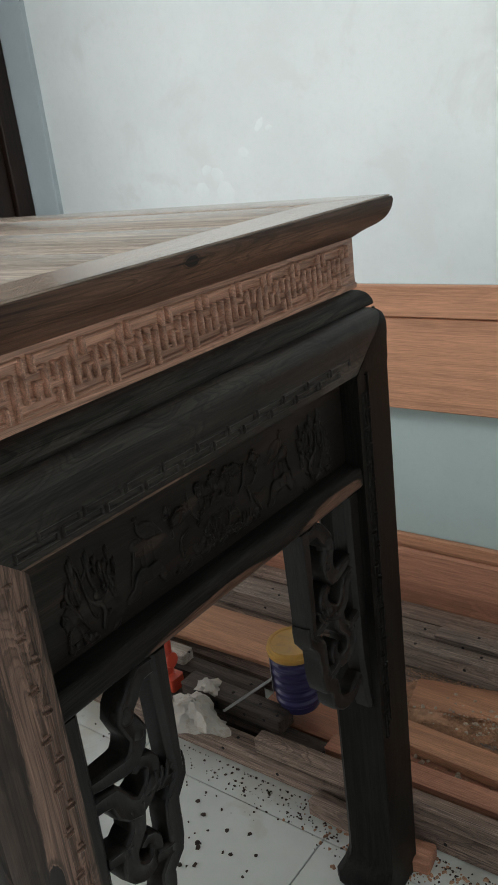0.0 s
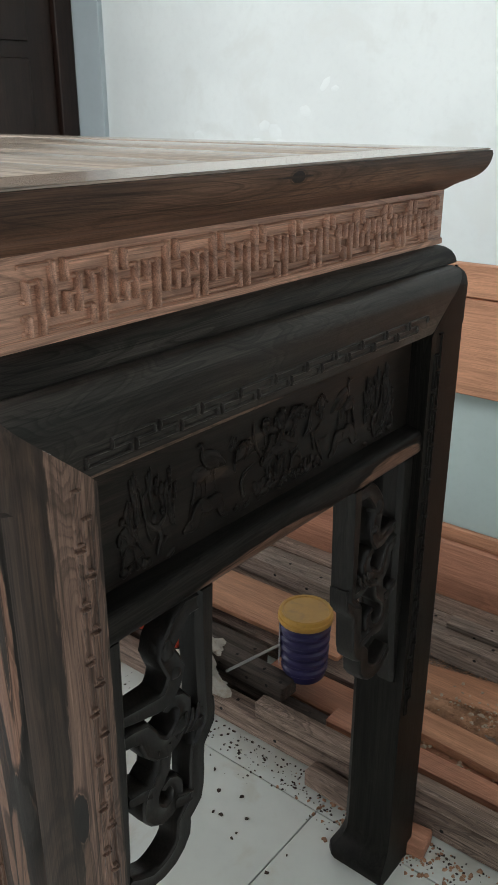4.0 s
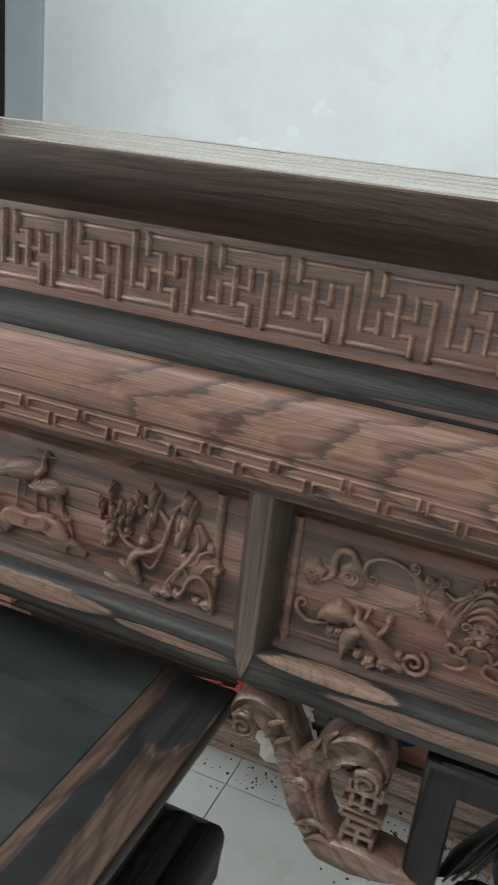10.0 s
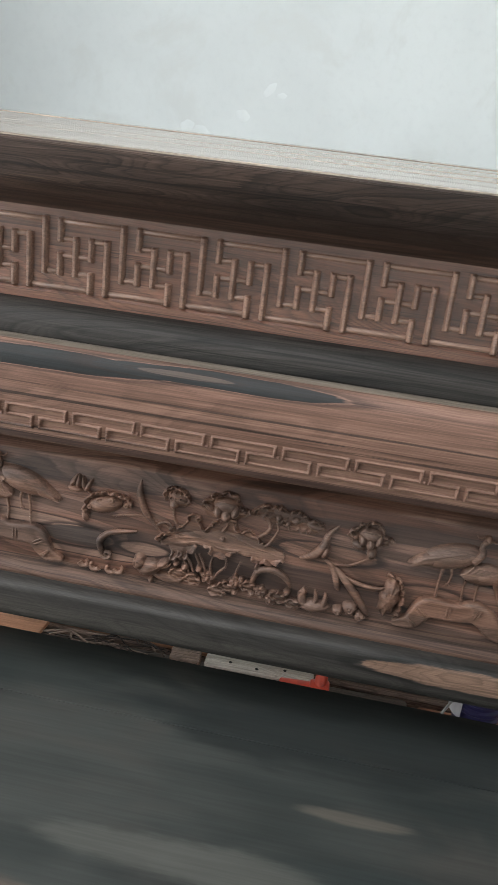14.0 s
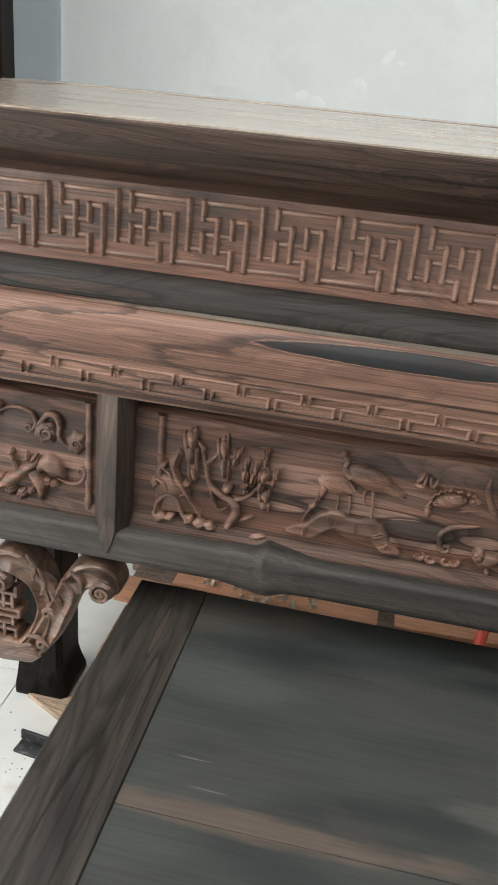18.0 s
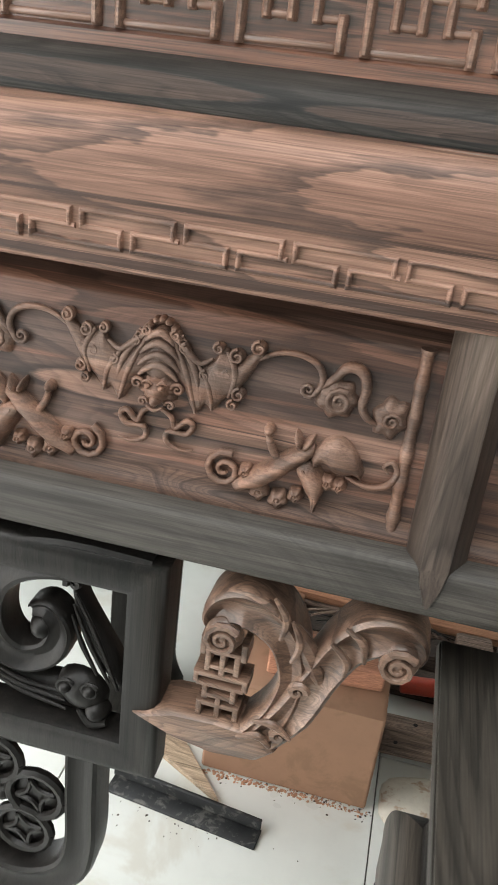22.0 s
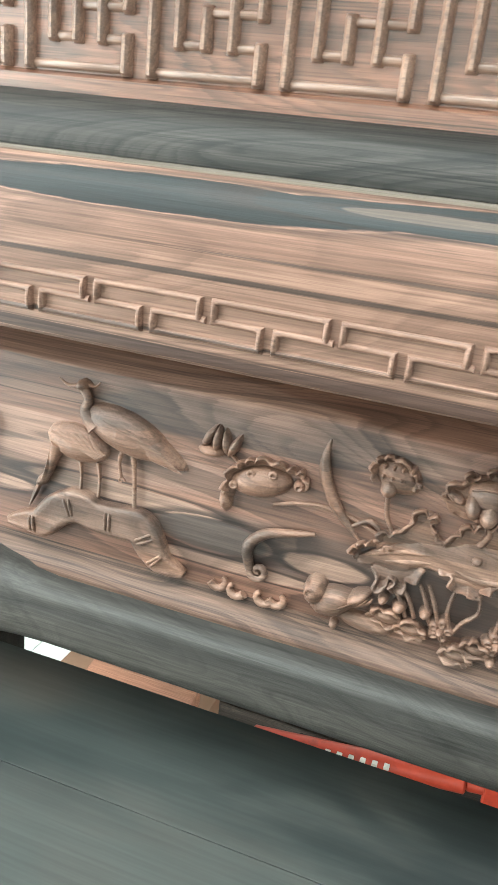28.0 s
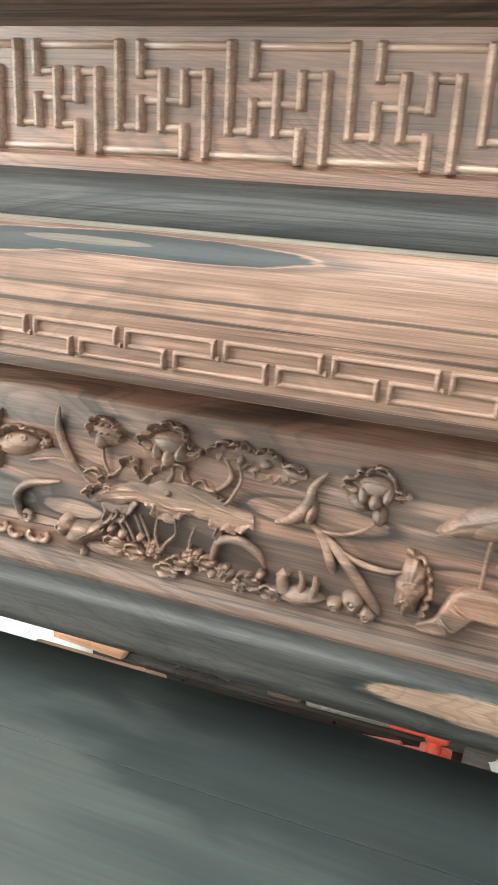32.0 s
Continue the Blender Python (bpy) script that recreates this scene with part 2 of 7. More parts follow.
w_cornice = wood("dark_wood_cornice", "x", BLACK, (0.092, 0.060, 0.047), (0.135, 0.092, 0.073), 0.5, 0.5, 0.58, 0.50, 2.0, 12.0, spec=0.25, patches=((CX, 1.2115, 1.3, 0.0065, (0.15, 0.088, 0.064)),))
w_cornice_end = wood("brown_wood_cornice_end", "y", (0.026, 0.020, 0.018), (0.21, 0.122, 0.088), (0.38, 0.23, 0.168), 1.0, 0.5, 0.58, 0.48, 2.4, 9.0, spec=0.25, flow=(2.4, 22.0), patches=((0.666, 1.250, 0.013, 0.0060, BLACK), (0.666, 1.250, 0.030, 0.0012, (0.05, 0.035, 0.03))))
w_frieze = wood("carved_wood_frieze", "x", (0.05, 0.036, 0.032), (0.215, 0.098, 0.064), (0.33, 0.165, 0.112), 0.5, 0.35, 0.58, 0.34, 3.0, 12.0, spec=0.6, blush=0.6, coat=0.35,
                patches=((-1.99, 1.197, 0.17, 0.014, (0.46, 0.25, 0.165)), (-2.05, 1.160, 0.12, 0.008, (0.085, 0.062, 0.052)), (-1.90, 1.172, 0.09, 0.006, (0.085, 0.062, 0.052)), (-2.19, 1.185, 0.055, 0.018, (0.10, 0.070, 0.058)), (-1.10, 1.196, 0.13, 0.010, (0.40, 0.225, 0.15))), patch_mix=0.6)
w_frieze_end = wood("carved_wood_frieze_end", "y", (0.05, 0.038, 0.035), (0.50, 0.285, 0.21), (0.72, 0.44, 0.33), 0.5, 0.3, 0.62, 0.42, 3.7, 12.0, spec=0.5, tone=0.78, coat=0.2, grain=0.5, veins=0.4)
w_mould = wood("black_wood_moulding", "x", BLACK, (0.036, 0.036, 0.036), (0.072, 0.068, 0.064), 0.4, 0.5, 0.5, 0.55, 4.0, patches=((CX - 0.66, 1.119, 0.10, 0.0060, (0.12, 0.078, 0.060)), (CX - 0.47, 1.117, 0.07, 0.0045, (0.11, 0.072, 0.056)), (CX + 0.60, 1.114, 0.12, 0.0022, (0.26, 0.16, 0.12))), spec=0.25)
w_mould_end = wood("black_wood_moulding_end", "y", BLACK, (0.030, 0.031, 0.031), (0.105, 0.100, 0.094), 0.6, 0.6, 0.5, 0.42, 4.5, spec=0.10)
# long dark patches near z 1.03 paint shade on the inturned lower lip
w_apron = wood("figured_wood_apron", "x", (0.070, 0.050, 0.044), (0.345, 0.205, 0.157), (0.44, 0.282, 0.222), 0.36, 0.0, 0.64, 0.48, 5.0, 5.0, 0.8,
               ((CX - 0.175, 1.0965, 0.12, 0.0075, COAL), (CX - 0.015, 1.1000, 0.10, 0.0058, COAL), (CX - 0.045, 1.1005, 0.040, 0.0020, (0.15, 0.108, 0.082)), (CX + 0.80, 1.084, 0.056, 0.0065, BLACK), (CX - 0.06, 1.1078, 0.42, 0.0012, (0.37, 0.31, 0.25)), (CX - 0.52, 1.0315, 0.42, 0.0026, (0.13, 0.075, 0.058)), (CX + 0.10, 1.0295, 0.38, 0.0030, (0.14, 0.080, 0.062)), (CX + 0.62, 1.0320, 0.30, 0.0024, (0.12, 0.070, 0.055)), (CX - 0.15, 1.0660, 0.26, 0.0011, (0.13, 0.082, 0.064)), (CX + 0.34, 1.0610, 0.24, 0.0012, (0.15, 0.090, 0.07)), (CX - 0.62, 1.0640, 0.22, 0.0012, (0.14, 0.085, 0.066)), (CX + 0.05, 1.0765, 0.20, 0.0009, (0.16, 0.10, 0.078)), (CX - 0.36, 1.0390, 0.30, 0.0010, (0.15, 0.09, 0.07))), flow=(2.6, 14.0), spec=0.25, grain=0.45, veins=0.45, ragged=1.2, cathedral=((CX + 0.22, CX + 0.86, 1.066, 0.036, 15.0, 1.9), (CX - 0.88, CX - 0.22, 1.078, 0.030, 6.0, 1.7)), blush=0.3)
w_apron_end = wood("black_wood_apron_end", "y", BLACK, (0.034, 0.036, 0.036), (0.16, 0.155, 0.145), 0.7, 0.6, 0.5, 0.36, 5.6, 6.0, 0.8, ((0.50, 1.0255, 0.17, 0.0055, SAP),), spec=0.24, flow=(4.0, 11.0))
w_panel = wood("carved_wood_panel", "x", (0.066, 0.042, 0.035), (0.21, 0.106, 0.077), (0.34, 0.190, 0.140), 0.62, 0.06, 0.62, 0.42, 6.0, 7.0, 0.9,
               ((CX - 0.190, 0.9410, 0.055, 0.0055, (0.60, 0.37, 0.275)), (CX - 0.285, 0.930, 0.045, 0.0050, (0.58, 0.35, 0.26)), (CX - 0.125, 0.9160, 0.05, 0.0036, (0.58, 0.36, 0.27)), (CX - 0.240, 0.9880, 0.05, 0.0026, (0.42, 0.24, 0.17)), (CX - 0.137, 0.9300, 0.034, 0.0095, (0.145, 0.105, 0.088)), (CX - 0.075, 0.929, 0.022, 0.0060, (0.60, 0.37, 0.275)),
                (CX + 0.085, 0.957, 0.040, 0.0080, (0.46, 0.25, 0.175)), (CX + 0.175, 0.930, 0.035, 0.0120, (0.42, 0.22, 0.15)), (CX + 0.255, 0.962, 0.045, 0.0100, (0.40, 0.205, 0.14)), (CX - 0.640, 0.946, 0.050, 0.0080, (0.44, 0.25, 0.18)), (CX - 0.560, 0.930, 0.070, 0.0040, (0.42, 0.24, 0.17))), flow=(2.0, 13.0), spec=0.35, veins=0.5, grain=0.45, blush=0.2, patch_mix=0.9, outline=0.75, ragged=0.9, bands=(((0.54, 0.315, 0.235), 0.85), ((0.115, 0.080, 0.068), 0.7)))
# same figure as the panel, in paler colours
w_carve = wood("pale_carved_relief", "x", (0.080, 0.056, 0.048), (0.285, 0.165, 0.122), (0.43, 0.262, 0.196), 0.45, 0.06, 0.62, 0.46, 6.0, 7.0, 0.9,
               ((CX - 0.190, 0.9410, 0.055, 0.0055, (0.60, 0.37, 0.275)), (CX - 0.285, 0.930, 0.045, 0.0050, (0.58, 0.35, 0.26)), (CX - 0.125, 0.9160, 0.05, 0.0036, (0.58, 0.36, 0.27)), (CX - 0.240, 0.9880, 0.05, 0.0026, (0.42, 0.24, 0.17)), (CX - 0.137, 0.9300, 0.034, 0.0095, (0.145, 0.105, 0.088)), (CX - 0.075, 0.929, 0.022, 0.0060, (0.60, 0.37, 0.275)),
                (CX + 0.085, 0.957, 0.040, 0.0080, (0.46, 0.25, 0.175)), (CX + 0.175, 0.930, 0.035, 0.0120, (0.42, 0.22, 0.15)), (CX + 0.255, 0.962, 0.045, 0.0100, (0.40, 0.205, 0.14)), (CX - 0.640, 0.946, 0.050, 0.0080, (0.44, 0.25, 0.18)), (CX - 0.560, 0.930, 0.070, 0.0040, (0.42, 0.24, 0.17))), flow=(2.0, 13.0), spec=0.32, grain=0.35, tooled=0.08, veins=0.3, blush=0.15, patch_mix=0.7, outline=0.3, ragged=0.9, bands=(((0.55, 0.335, 0.25), 0.7), ((0.15, 0.115, 0.098), 0.5)))
w_foot = wood("striped_brown_panel_foot", "x", (0.052, 0.040, 0.036), (0.125, 0.086, 0.070), (0.21, 0.135, 0.106), 0.75, 0.3, 0.58, 0.50, 6.0, 9.0, 1.0, flow=(2.4, 16.0), spec=0.25, veins=0.7)
# frieze wood made paler, so the bars carry their highlights in the colour
w_key = wood("highlit_key_fret", "x", (0.07, 0.052, 0.046), (0.34, 0.195, 0.145), (0.54, 0.355, 0.275), 0.45, 0.3, 0.58, 0.38, 3.0, 12.0, spec=0.6, coat=0.15, veins=0.35, grain=0.5)
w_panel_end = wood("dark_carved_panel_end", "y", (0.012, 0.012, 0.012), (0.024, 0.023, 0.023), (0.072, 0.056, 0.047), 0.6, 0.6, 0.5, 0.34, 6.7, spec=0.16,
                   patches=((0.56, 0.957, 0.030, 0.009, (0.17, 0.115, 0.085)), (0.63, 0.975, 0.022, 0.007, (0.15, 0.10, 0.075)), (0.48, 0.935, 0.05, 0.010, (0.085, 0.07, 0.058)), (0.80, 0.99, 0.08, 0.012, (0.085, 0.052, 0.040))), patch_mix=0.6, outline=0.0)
w_rail = wood("black_wood_rail", "x", (0.026, 0.027, 0.027), (0.066, 0.068, 0.067), (0.125, 0.124, 0.118), 0.3, 0.4, 0.5, 0.50, 7.0, 8.0, 1.0,
              ((CX + 0.215, 0.874, 0.085, 0.0095, SAP), (CX + 0.36, 0.870, 0.06, 0.005, SAP), (CX + 0.65, 0.870, 0.155, 0.008, SAP), (CX + 0.50, 0.882, 0.06, 0.005, SAP)), spec=0.25, grain=0.4, veins=0.4, flow=(4.0, 14.0))
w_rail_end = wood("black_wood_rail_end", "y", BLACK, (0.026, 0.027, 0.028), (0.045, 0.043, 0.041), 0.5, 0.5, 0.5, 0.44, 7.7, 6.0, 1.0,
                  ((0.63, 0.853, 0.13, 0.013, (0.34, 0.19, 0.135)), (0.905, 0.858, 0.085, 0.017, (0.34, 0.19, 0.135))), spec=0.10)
w_divider = wood("grey_brown_divider", "z", (0.03, 0.028, 0.028), (0.13, 0.098, 0.083), (0.22, 0.18, 0.155), 0.5, 0.5, 0.55, 0.44, 8.0, 5.0)
w_leg = wood("streaked_wood_leg", "z", (0.030, 0.026, 0.025), (0.088, 0.047, 0.034), (0.165, 0.088, 0.062), 0.9, 0.55, 0.56, 0.40, 9.3, 7.0, 0.7,
             ((0.93, -0.598, 0.24, 0.022, (0.060, 0.046, 0.040)), (0.900, -0.600, 0.140, 0.0120, (0.44, 0.235, 0.16)), (0.935, -0.596, 0.080, 0.0035, (0.070, 0.050, 0.042)), (0.98, -0.612, 0.10, 0.0050, (0.36, 0.20, 0.14)), (0.70, -0.628, 0.10, 0.0065, (0.40, 0.225, 0.155)),
              (0.80, -0.6745, 0.50, 0.0042, (0.46, 0.25, 0.175)), (0.72, -0.600, 0.045, 0.014, (0.040, 0.032, 0.028)), (0.60, -0.612, 0.12, 0.010, (0.34, 0.19, 0.13)), (0.55, -0.650, 0.15, 0.007, (0.30, 0.17, 0.12))), flow=(2.2, 13.0), outline=0.8, spec=0.18, grain=0.6)
w_leg_end = wood("tan_streaked_leg_side", "z", (0.030, 0.026, 0.025), (0.085, 0.058, 0.047), (0.16, 0.105, 0.082), 0.9, 0.4, 0.56, 0.42, 9.6, 8.0, 0.8,
                 ((0.80, 0.354, 0.70, 0.0260, (0.54, 0.325, 0.245)), (0.70, 0.374, 0.60, 0.0050, (0.34, 0.205, 0.155)), (0.690, 0.333, 0.030, 0.010, (0.030, 0.024, 0.022)), (0.60, 0.336, 0.06, 0.006, (0.34, 0.20, 0.14))), across="y", flow=(2.2, 13.0))
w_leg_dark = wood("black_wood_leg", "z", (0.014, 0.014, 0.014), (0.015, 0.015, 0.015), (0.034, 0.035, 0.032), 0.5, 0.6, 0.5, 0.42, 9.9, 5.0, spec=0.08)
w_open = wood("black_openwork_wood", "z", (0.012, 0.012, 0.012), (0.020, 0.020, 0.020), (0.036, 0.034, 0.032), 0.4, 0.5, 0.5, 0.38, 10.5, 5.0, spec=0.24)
w_bracket = wood("polished_brown_bracket", "x", (0.07, 0.05, 0.042), (0.29, 0.18, 0.135), (0.45, 0.31, 0.24), 0.8, 0.2, 0.62, 0.33, 11.0, 8.0, 1.4, flow=(4.0, 9.0), grain=0.6, spec=0.5)
 
w_small_rim = wood("dark_striped_table_rim", "y", (0.022, 0.026, 0.026), (0.046, 0.050, 0.047), (0.085, 0.080, 0.070), 0.4, 0.5, 0.50, 0.46, 13.1, 3.0, 0.7, ((0.12, CX - 0.352, 0.10, 0.006, (0.105, 0.085, 0.070)), (-0.03, CX - 0.366, 0.13, 0.012, (0.09, 0.076, 0.066)), (0.262, CX - 0.362, 0.040, 0.0028, (0.13, 0.098, 0.078)), (-0.16, CX - 0.380, 0.08, 0.006, (0.13, 0.10, 0.08))), across="x")
w_small_rim_r = wood("brown_striped_table_rim", "y", (0.030, 0.032, 0.033), (0.125, 0.086, 0.066), (0.20, 0.140, 0.105), 0.5, 0.2, 0.60, 0.46, 13.9, 3.0, 0.7, ((0.06, CX + 0.361, 0.24, 0.014, (0.036, 0.044, 0.046)), (-0.12, CX + 0.352, 0.16, 0.012, (0.036, 0.044, 0.046)), (0.33, CX + 0.380, 0.10, 0.030, (0.05, 0.05, 0.05)), (-0.10, CX + 0.395, 0.18, 0.009, (0.28, 0.185, 0.13))), across="x")
w_small_side = wood("black_small_table_side", "y", BLACK, (0.055, 0.045, 0.041), (0.10, 0.078, 0.066), 0.5, 0.6, 0.5, 0.42, 14.0)
w_small_left = wood("grey_streaked_table_side", "y", (0.030, 0.032, 0.031), (0.072, 0.072, 0.067), (0.135, 0.125, 0.112), 0.6, 0.7, 0.5, 0.42, 15.0, 4.0, 0.7)


def cloudy(name, seed):
    """Smooth sanded black wood: soft dark and brown clouds, faint grain, a few short pale scratches."""
    n = Nodes(name)
    p0 = n.where()
    p = n.vec("ADD", p0, (seed, 0.4 * seed, 0.0))
    big = n.noise(n.vec("MULTIPLY", p, (2.6, 7.5, 1.0)), 1.0, 3.0, 0.55, 0.6)
    mid_ = n.noise(n.vec("MULTIPLY", p, (7.0, 17.0, 1.0)), 1.0, 4.0, 0.6, 0.4)
    fibre = n.noise(n.vec("MULTIPLY", p, (10.0, 330.0, 1.0)), 1.0, 4.0, 0.6)
    c = n.mix(n.step(big, 0.34, 0.64), (0.0170, 0.0215, 0.0205), (0.042, 0.046, 0.042))
    c = n.mix(n.math("MULTIPLY", n.step(mid_, 0.48, 0.72), 0.55), c, (0.050, 0.046, 0.040))
    brown = n.math("MULTIPLY", n.step(n.noise(n.vec("MULTIPLY", p, (2.0, 9.0, 1.0)), 1.0, 3.0, 0.6, 0.8), 0.58, 0.74), 0.45)
    c = n.mix(brown, c, (0.075, 0.058, 0.046))
    scratch = n.step(n.noise(n.vec("MULTIPLY", p, (5.5, 120.0, 1.0)), 1.0, 2.0, 0.5), 0.76, 0.80)
    c = n.mix(n.math("MULTIPLY", scratch, 0.6), c, (0.16, 0.145, 0.12))
    sep = n.tree.nodes.new("ShaderNodeSeparateXYZ")
    n.link(p0, sep.inputs[0])
    wob = n.math("ADD", n.math("MULTIPLY_ADD", mid_, 2.4, -1.8), n.math("MULTIPLY", n.noise(n.vec("MULTIPLY", p, (9.0, 70.0, 1.0)), 1.0, 4.0, 0.65, 0.5), 1.3))
    # the third patch darkens the back right of the top
    for u, v, a, b, colour in ((CX - 0.21, 0.062, 0.17, 0.016, (0.092, 0.070, 0.056)), (CX - 0.24, -0.10, 0.14, 0.02, (0.080, 0.062, 0.050)), (CX + 0.12, 0.285, 0.22, 0.060, (0.015, 0.018, 0.0175)), (CX + 0.20, 0.10, 0.16, 0.050, (0.022, 0.028, 0.027)), (CX - 0.28, 0.21, 0.07, 0.025, (0.050, 0.056, 0.051)), (CX + 0.14, 0.190, 0.05, 0.008, (0.075, 0.068, 0.056)), (CX + 0.02, 0.12, 0.12, 0.02, (0.066, 0.068, 0.060))):
        du = n.math("MULTIPLY", n.math("SUBTRACT", sep.outputs[0], u), 1.0 / a)
        dv = n.math("MULTIPLY", n.math("SUBTRACT", sep.outputs[1], v), 1.0 / b)
        r = n.math("ADD", n.math("ADD", n.math("MULTIPLY", du, du), n.math("MULTIPLY", dv, dv)), wob)
        c = n.mix(n.step(r, 0.4, 1.2, 0.85, 0.0), c, colour)
    c = n.mix(1.0, c, n.mix(n.step(fibre, 0.25, 0.75), (0.86, 0.86, 0.86), (1.12, 1.12, 1.12)), "MULTIPLY")
    n.bump(fibre, 0.10, 0.0005)
    return n.end(c, n.math("MULTIPLY_ADD", mid_, 0.30, 0.34), 0.0, 0.3)


w_small = cloudy("smooth_black_table_top", 12.0)


# ---- building helpers ----
class Shape:
    """Collects faces in a plane of its own (u across, v up, h out of it) or straight in space, and becomes one mesh."""

    def __init__(self, place=None):
        self.v, self.f, self.place = [], [], place or (lambda u, v, h: (u, v, h))

    slim = 1.0                                        # scales the girth of cords

    def add(self, verts, faces):
        k = len(self.v)
        self.v += [self.place(*q) for q in verts]
        self.f += [tuple(k + i for i in face) for face in faces]
        return self

    def rings(self, rows, ends=True, closed=True):
        n = len(rows[0])
        verts = [q for r in rows for q in r]
        faces = []
        for a in range(len(rows) - 1):
            for b in range(n if closed else n - 1):
                c = (b + 1) % n
                faces.append((a * n + b, a * n + c, (a + 1) * n + c, (a + 1) * n + b))
        if ends and closed:
            faces.append(tuple(range(n))[::-1])
            faces.append(tuple((len(rows) - 1) * n + i for i in range(n)))
        return self.add(verts, faces)

    def box(self, a, b, bevel=0.0):
        """A bar from corner a to corner b in u, v, h; its outer face (large h) is bevelled."""
        (u0, v0, h0), (u1, v1, h1) = a, b
        e = bevel
        rows = [[(u0, v0, h0), (u1, v0, h0), (u1, v1, h0), (u0, v1, h0)]]
        if e:
            rows.append([(u0, v0, h1 - e), (u1, v0, h1 - e), (u1, v1, h1 - e), (u0, v1, h1 - e)])
            f, g = 0.3 * e, 0.3 * e
            rows.append([(u0 + f, v0 + f, h1 - g), (u1 - f, v0 + f, h1 - g), (u1 - f, v1 - f, h1 - g), (u0 + f, v1 - f, h1 - g)])
        rows.append([(u0 + e, v0 + e, h1), (u1 - e, v0 + e, h1), (u1 - e, v1 - e, h1), (u0 + e, v1 - e, h1)])
        return self.rings(rows)

    def ridge(self, a, b, r, proud):
        """A straight half-round bar from a to b in (u, v), its ends cut down steeply."""
        L = math.hypot(b[0] - a[0], b[1] - a[1])
        tu, tv = (b[0] - a[0]) / L, (b[1] - a[1]) / L
        rows = []
        for e, k in ((0.0, 0.55), (0.45 * r, 1.0), (L - 0.45 * r, 1.0), (L, 0.55)):
            rows.append([(a[0] + tu * e - tv * r * w, a[1] + tv * e + tu * r * w, h * proud * k - (0.001 if h == 0 else 0)) for w, h in ((-1.0, 0.0), (-0.86, 0.38), (-0.58, 0.76), (-0.22, 0.97), (0.22, 0.97), (0.58, 0.76), (0.86, 0.38), (1.0, 0.0))])
        return self.rings(rows)

    def meander(self, line, r, proud, h0=0.0):
        """One half-round line with square corners; its upright strokes stand higher than its level ones."""
        stops = []
        for i, (u, v) in enumerate(line):
            before, after = line[max(0, i - 1)], line[min(len(line) - 1, i + 1)]
            ways = []
            for p, q in ((before, (u, v)), ((u, v), after)):
                d = math.hypot(q[0] - p[0], q[1] - p[1])
                if d > 0:
                    ways.append(((q[0] - p[0]) / d, (q[1] - p[1]) / d, d))
            first, last = ways[0], ways[-1]
            nu, nv = -first[1] - last[1], first[0] + last[0]
            k = 1.0 / max(0.4, (nu * -first[1] + nv * first[0]))
            corner = (nu * k, nv * k) if len(ways) == 2 else (-first[1], first[0])
            if i > 0:
                e = min(1.6 * r, 0.3 * first[2])
                stops.append(((u - first[0] * e, v - first[1] * e), (-first[1], first[0]), 1.3 if abs(first[1]) > 0.5 else 0.62))
            stops.append(((u, v), corner, 1.0))
            if i < len(line) - 1:
                e = min(1.6 * r, 0.3 * last[2])
                stops.append(((u + last[0] * e, v + last[1] * e), (-last[1], last[0]), 1.3 if abs(last[1]) > 0.5 else 0.62))
        rows = []
        for (u, v), (nu, nv), tall in stops:
            rows.append([(u + nu * r * w, v + nv * r * w, h0 + (tall * proud * h if h else -0.0015)) for w, h in ((-1.0, 0.0), (-0.82, 0.5), (-0.42, 0.92), (0.0, 1.0), (0.42, 0.92), (0.82, 0.5), (1.0, 0.0))])
        return self.rings(rows)

    def tube(self, path, radii, rise=1.0, h=0.0, n=7, smooth=5, lift=None):
        """A rounded cord along a path of (u, v), smoothed; radii go from its start to its end; rise squashes it towards the plane."""
        pts = spline(path, smooth)
        rr = np.interp(np.linspace(0, 1, len(pts)), np.linspace(0, 1, len(radii)), radii) * self.slim
        hh = np.interp(np.linspace(0, 1, len(pts)), np.linspace(0, 1, len(lift)), lift) if lift else [0.0] * len(pts)
        rows = []
        for i, (u, v) in enumerate(pts):
            a, b = pts[max(0, i - 1)], pts[min(len(pts) - 1, i + 1)]
            d = math.hypot(b[0] - a[0], b[1] - a[1]) or 1e-9
            tu, tv = (b[0] - a[0]) / d, (b[1] - a[1]) / d
            rows.append([(u - tv * rr[i] * math.cos(q), v + tu * rr[i] * math.cos(q), h + hh[i] + rise * rr[i] * math.sin(q)) for q in (2 * math.pi * j / n for j in range(n))])
        return self.rings(rows)

    def strap(self, path, radii, h0, h1, smooth=5, edge=0.18):
        """A carved band along a path: flat sides, a hollowed face and raised rounded edges."""
        pts = spline(path, smooth)
        rr = np.interp(np.linspace(0, 1, len(pts)), np.linspace(0, 1, len(radii)), radii)
        top = max(radii)
        rows = []
        for i, (u, v) in enumerate(pts):
            a, b = pts[max(0, i - 1)], pts[min(len(pts) - 1, i + 1)]
            d = math.hypot(b[0] - a[0], b[1] - a[1]) or 1e-9
            tu, tv = (b[0] - a[0]) / d, (b[1] - a[1]) / d
            g = (h1 - h0) * (0.55 + 0.45 * min(1.0, rr[i] / top))
            ring = []
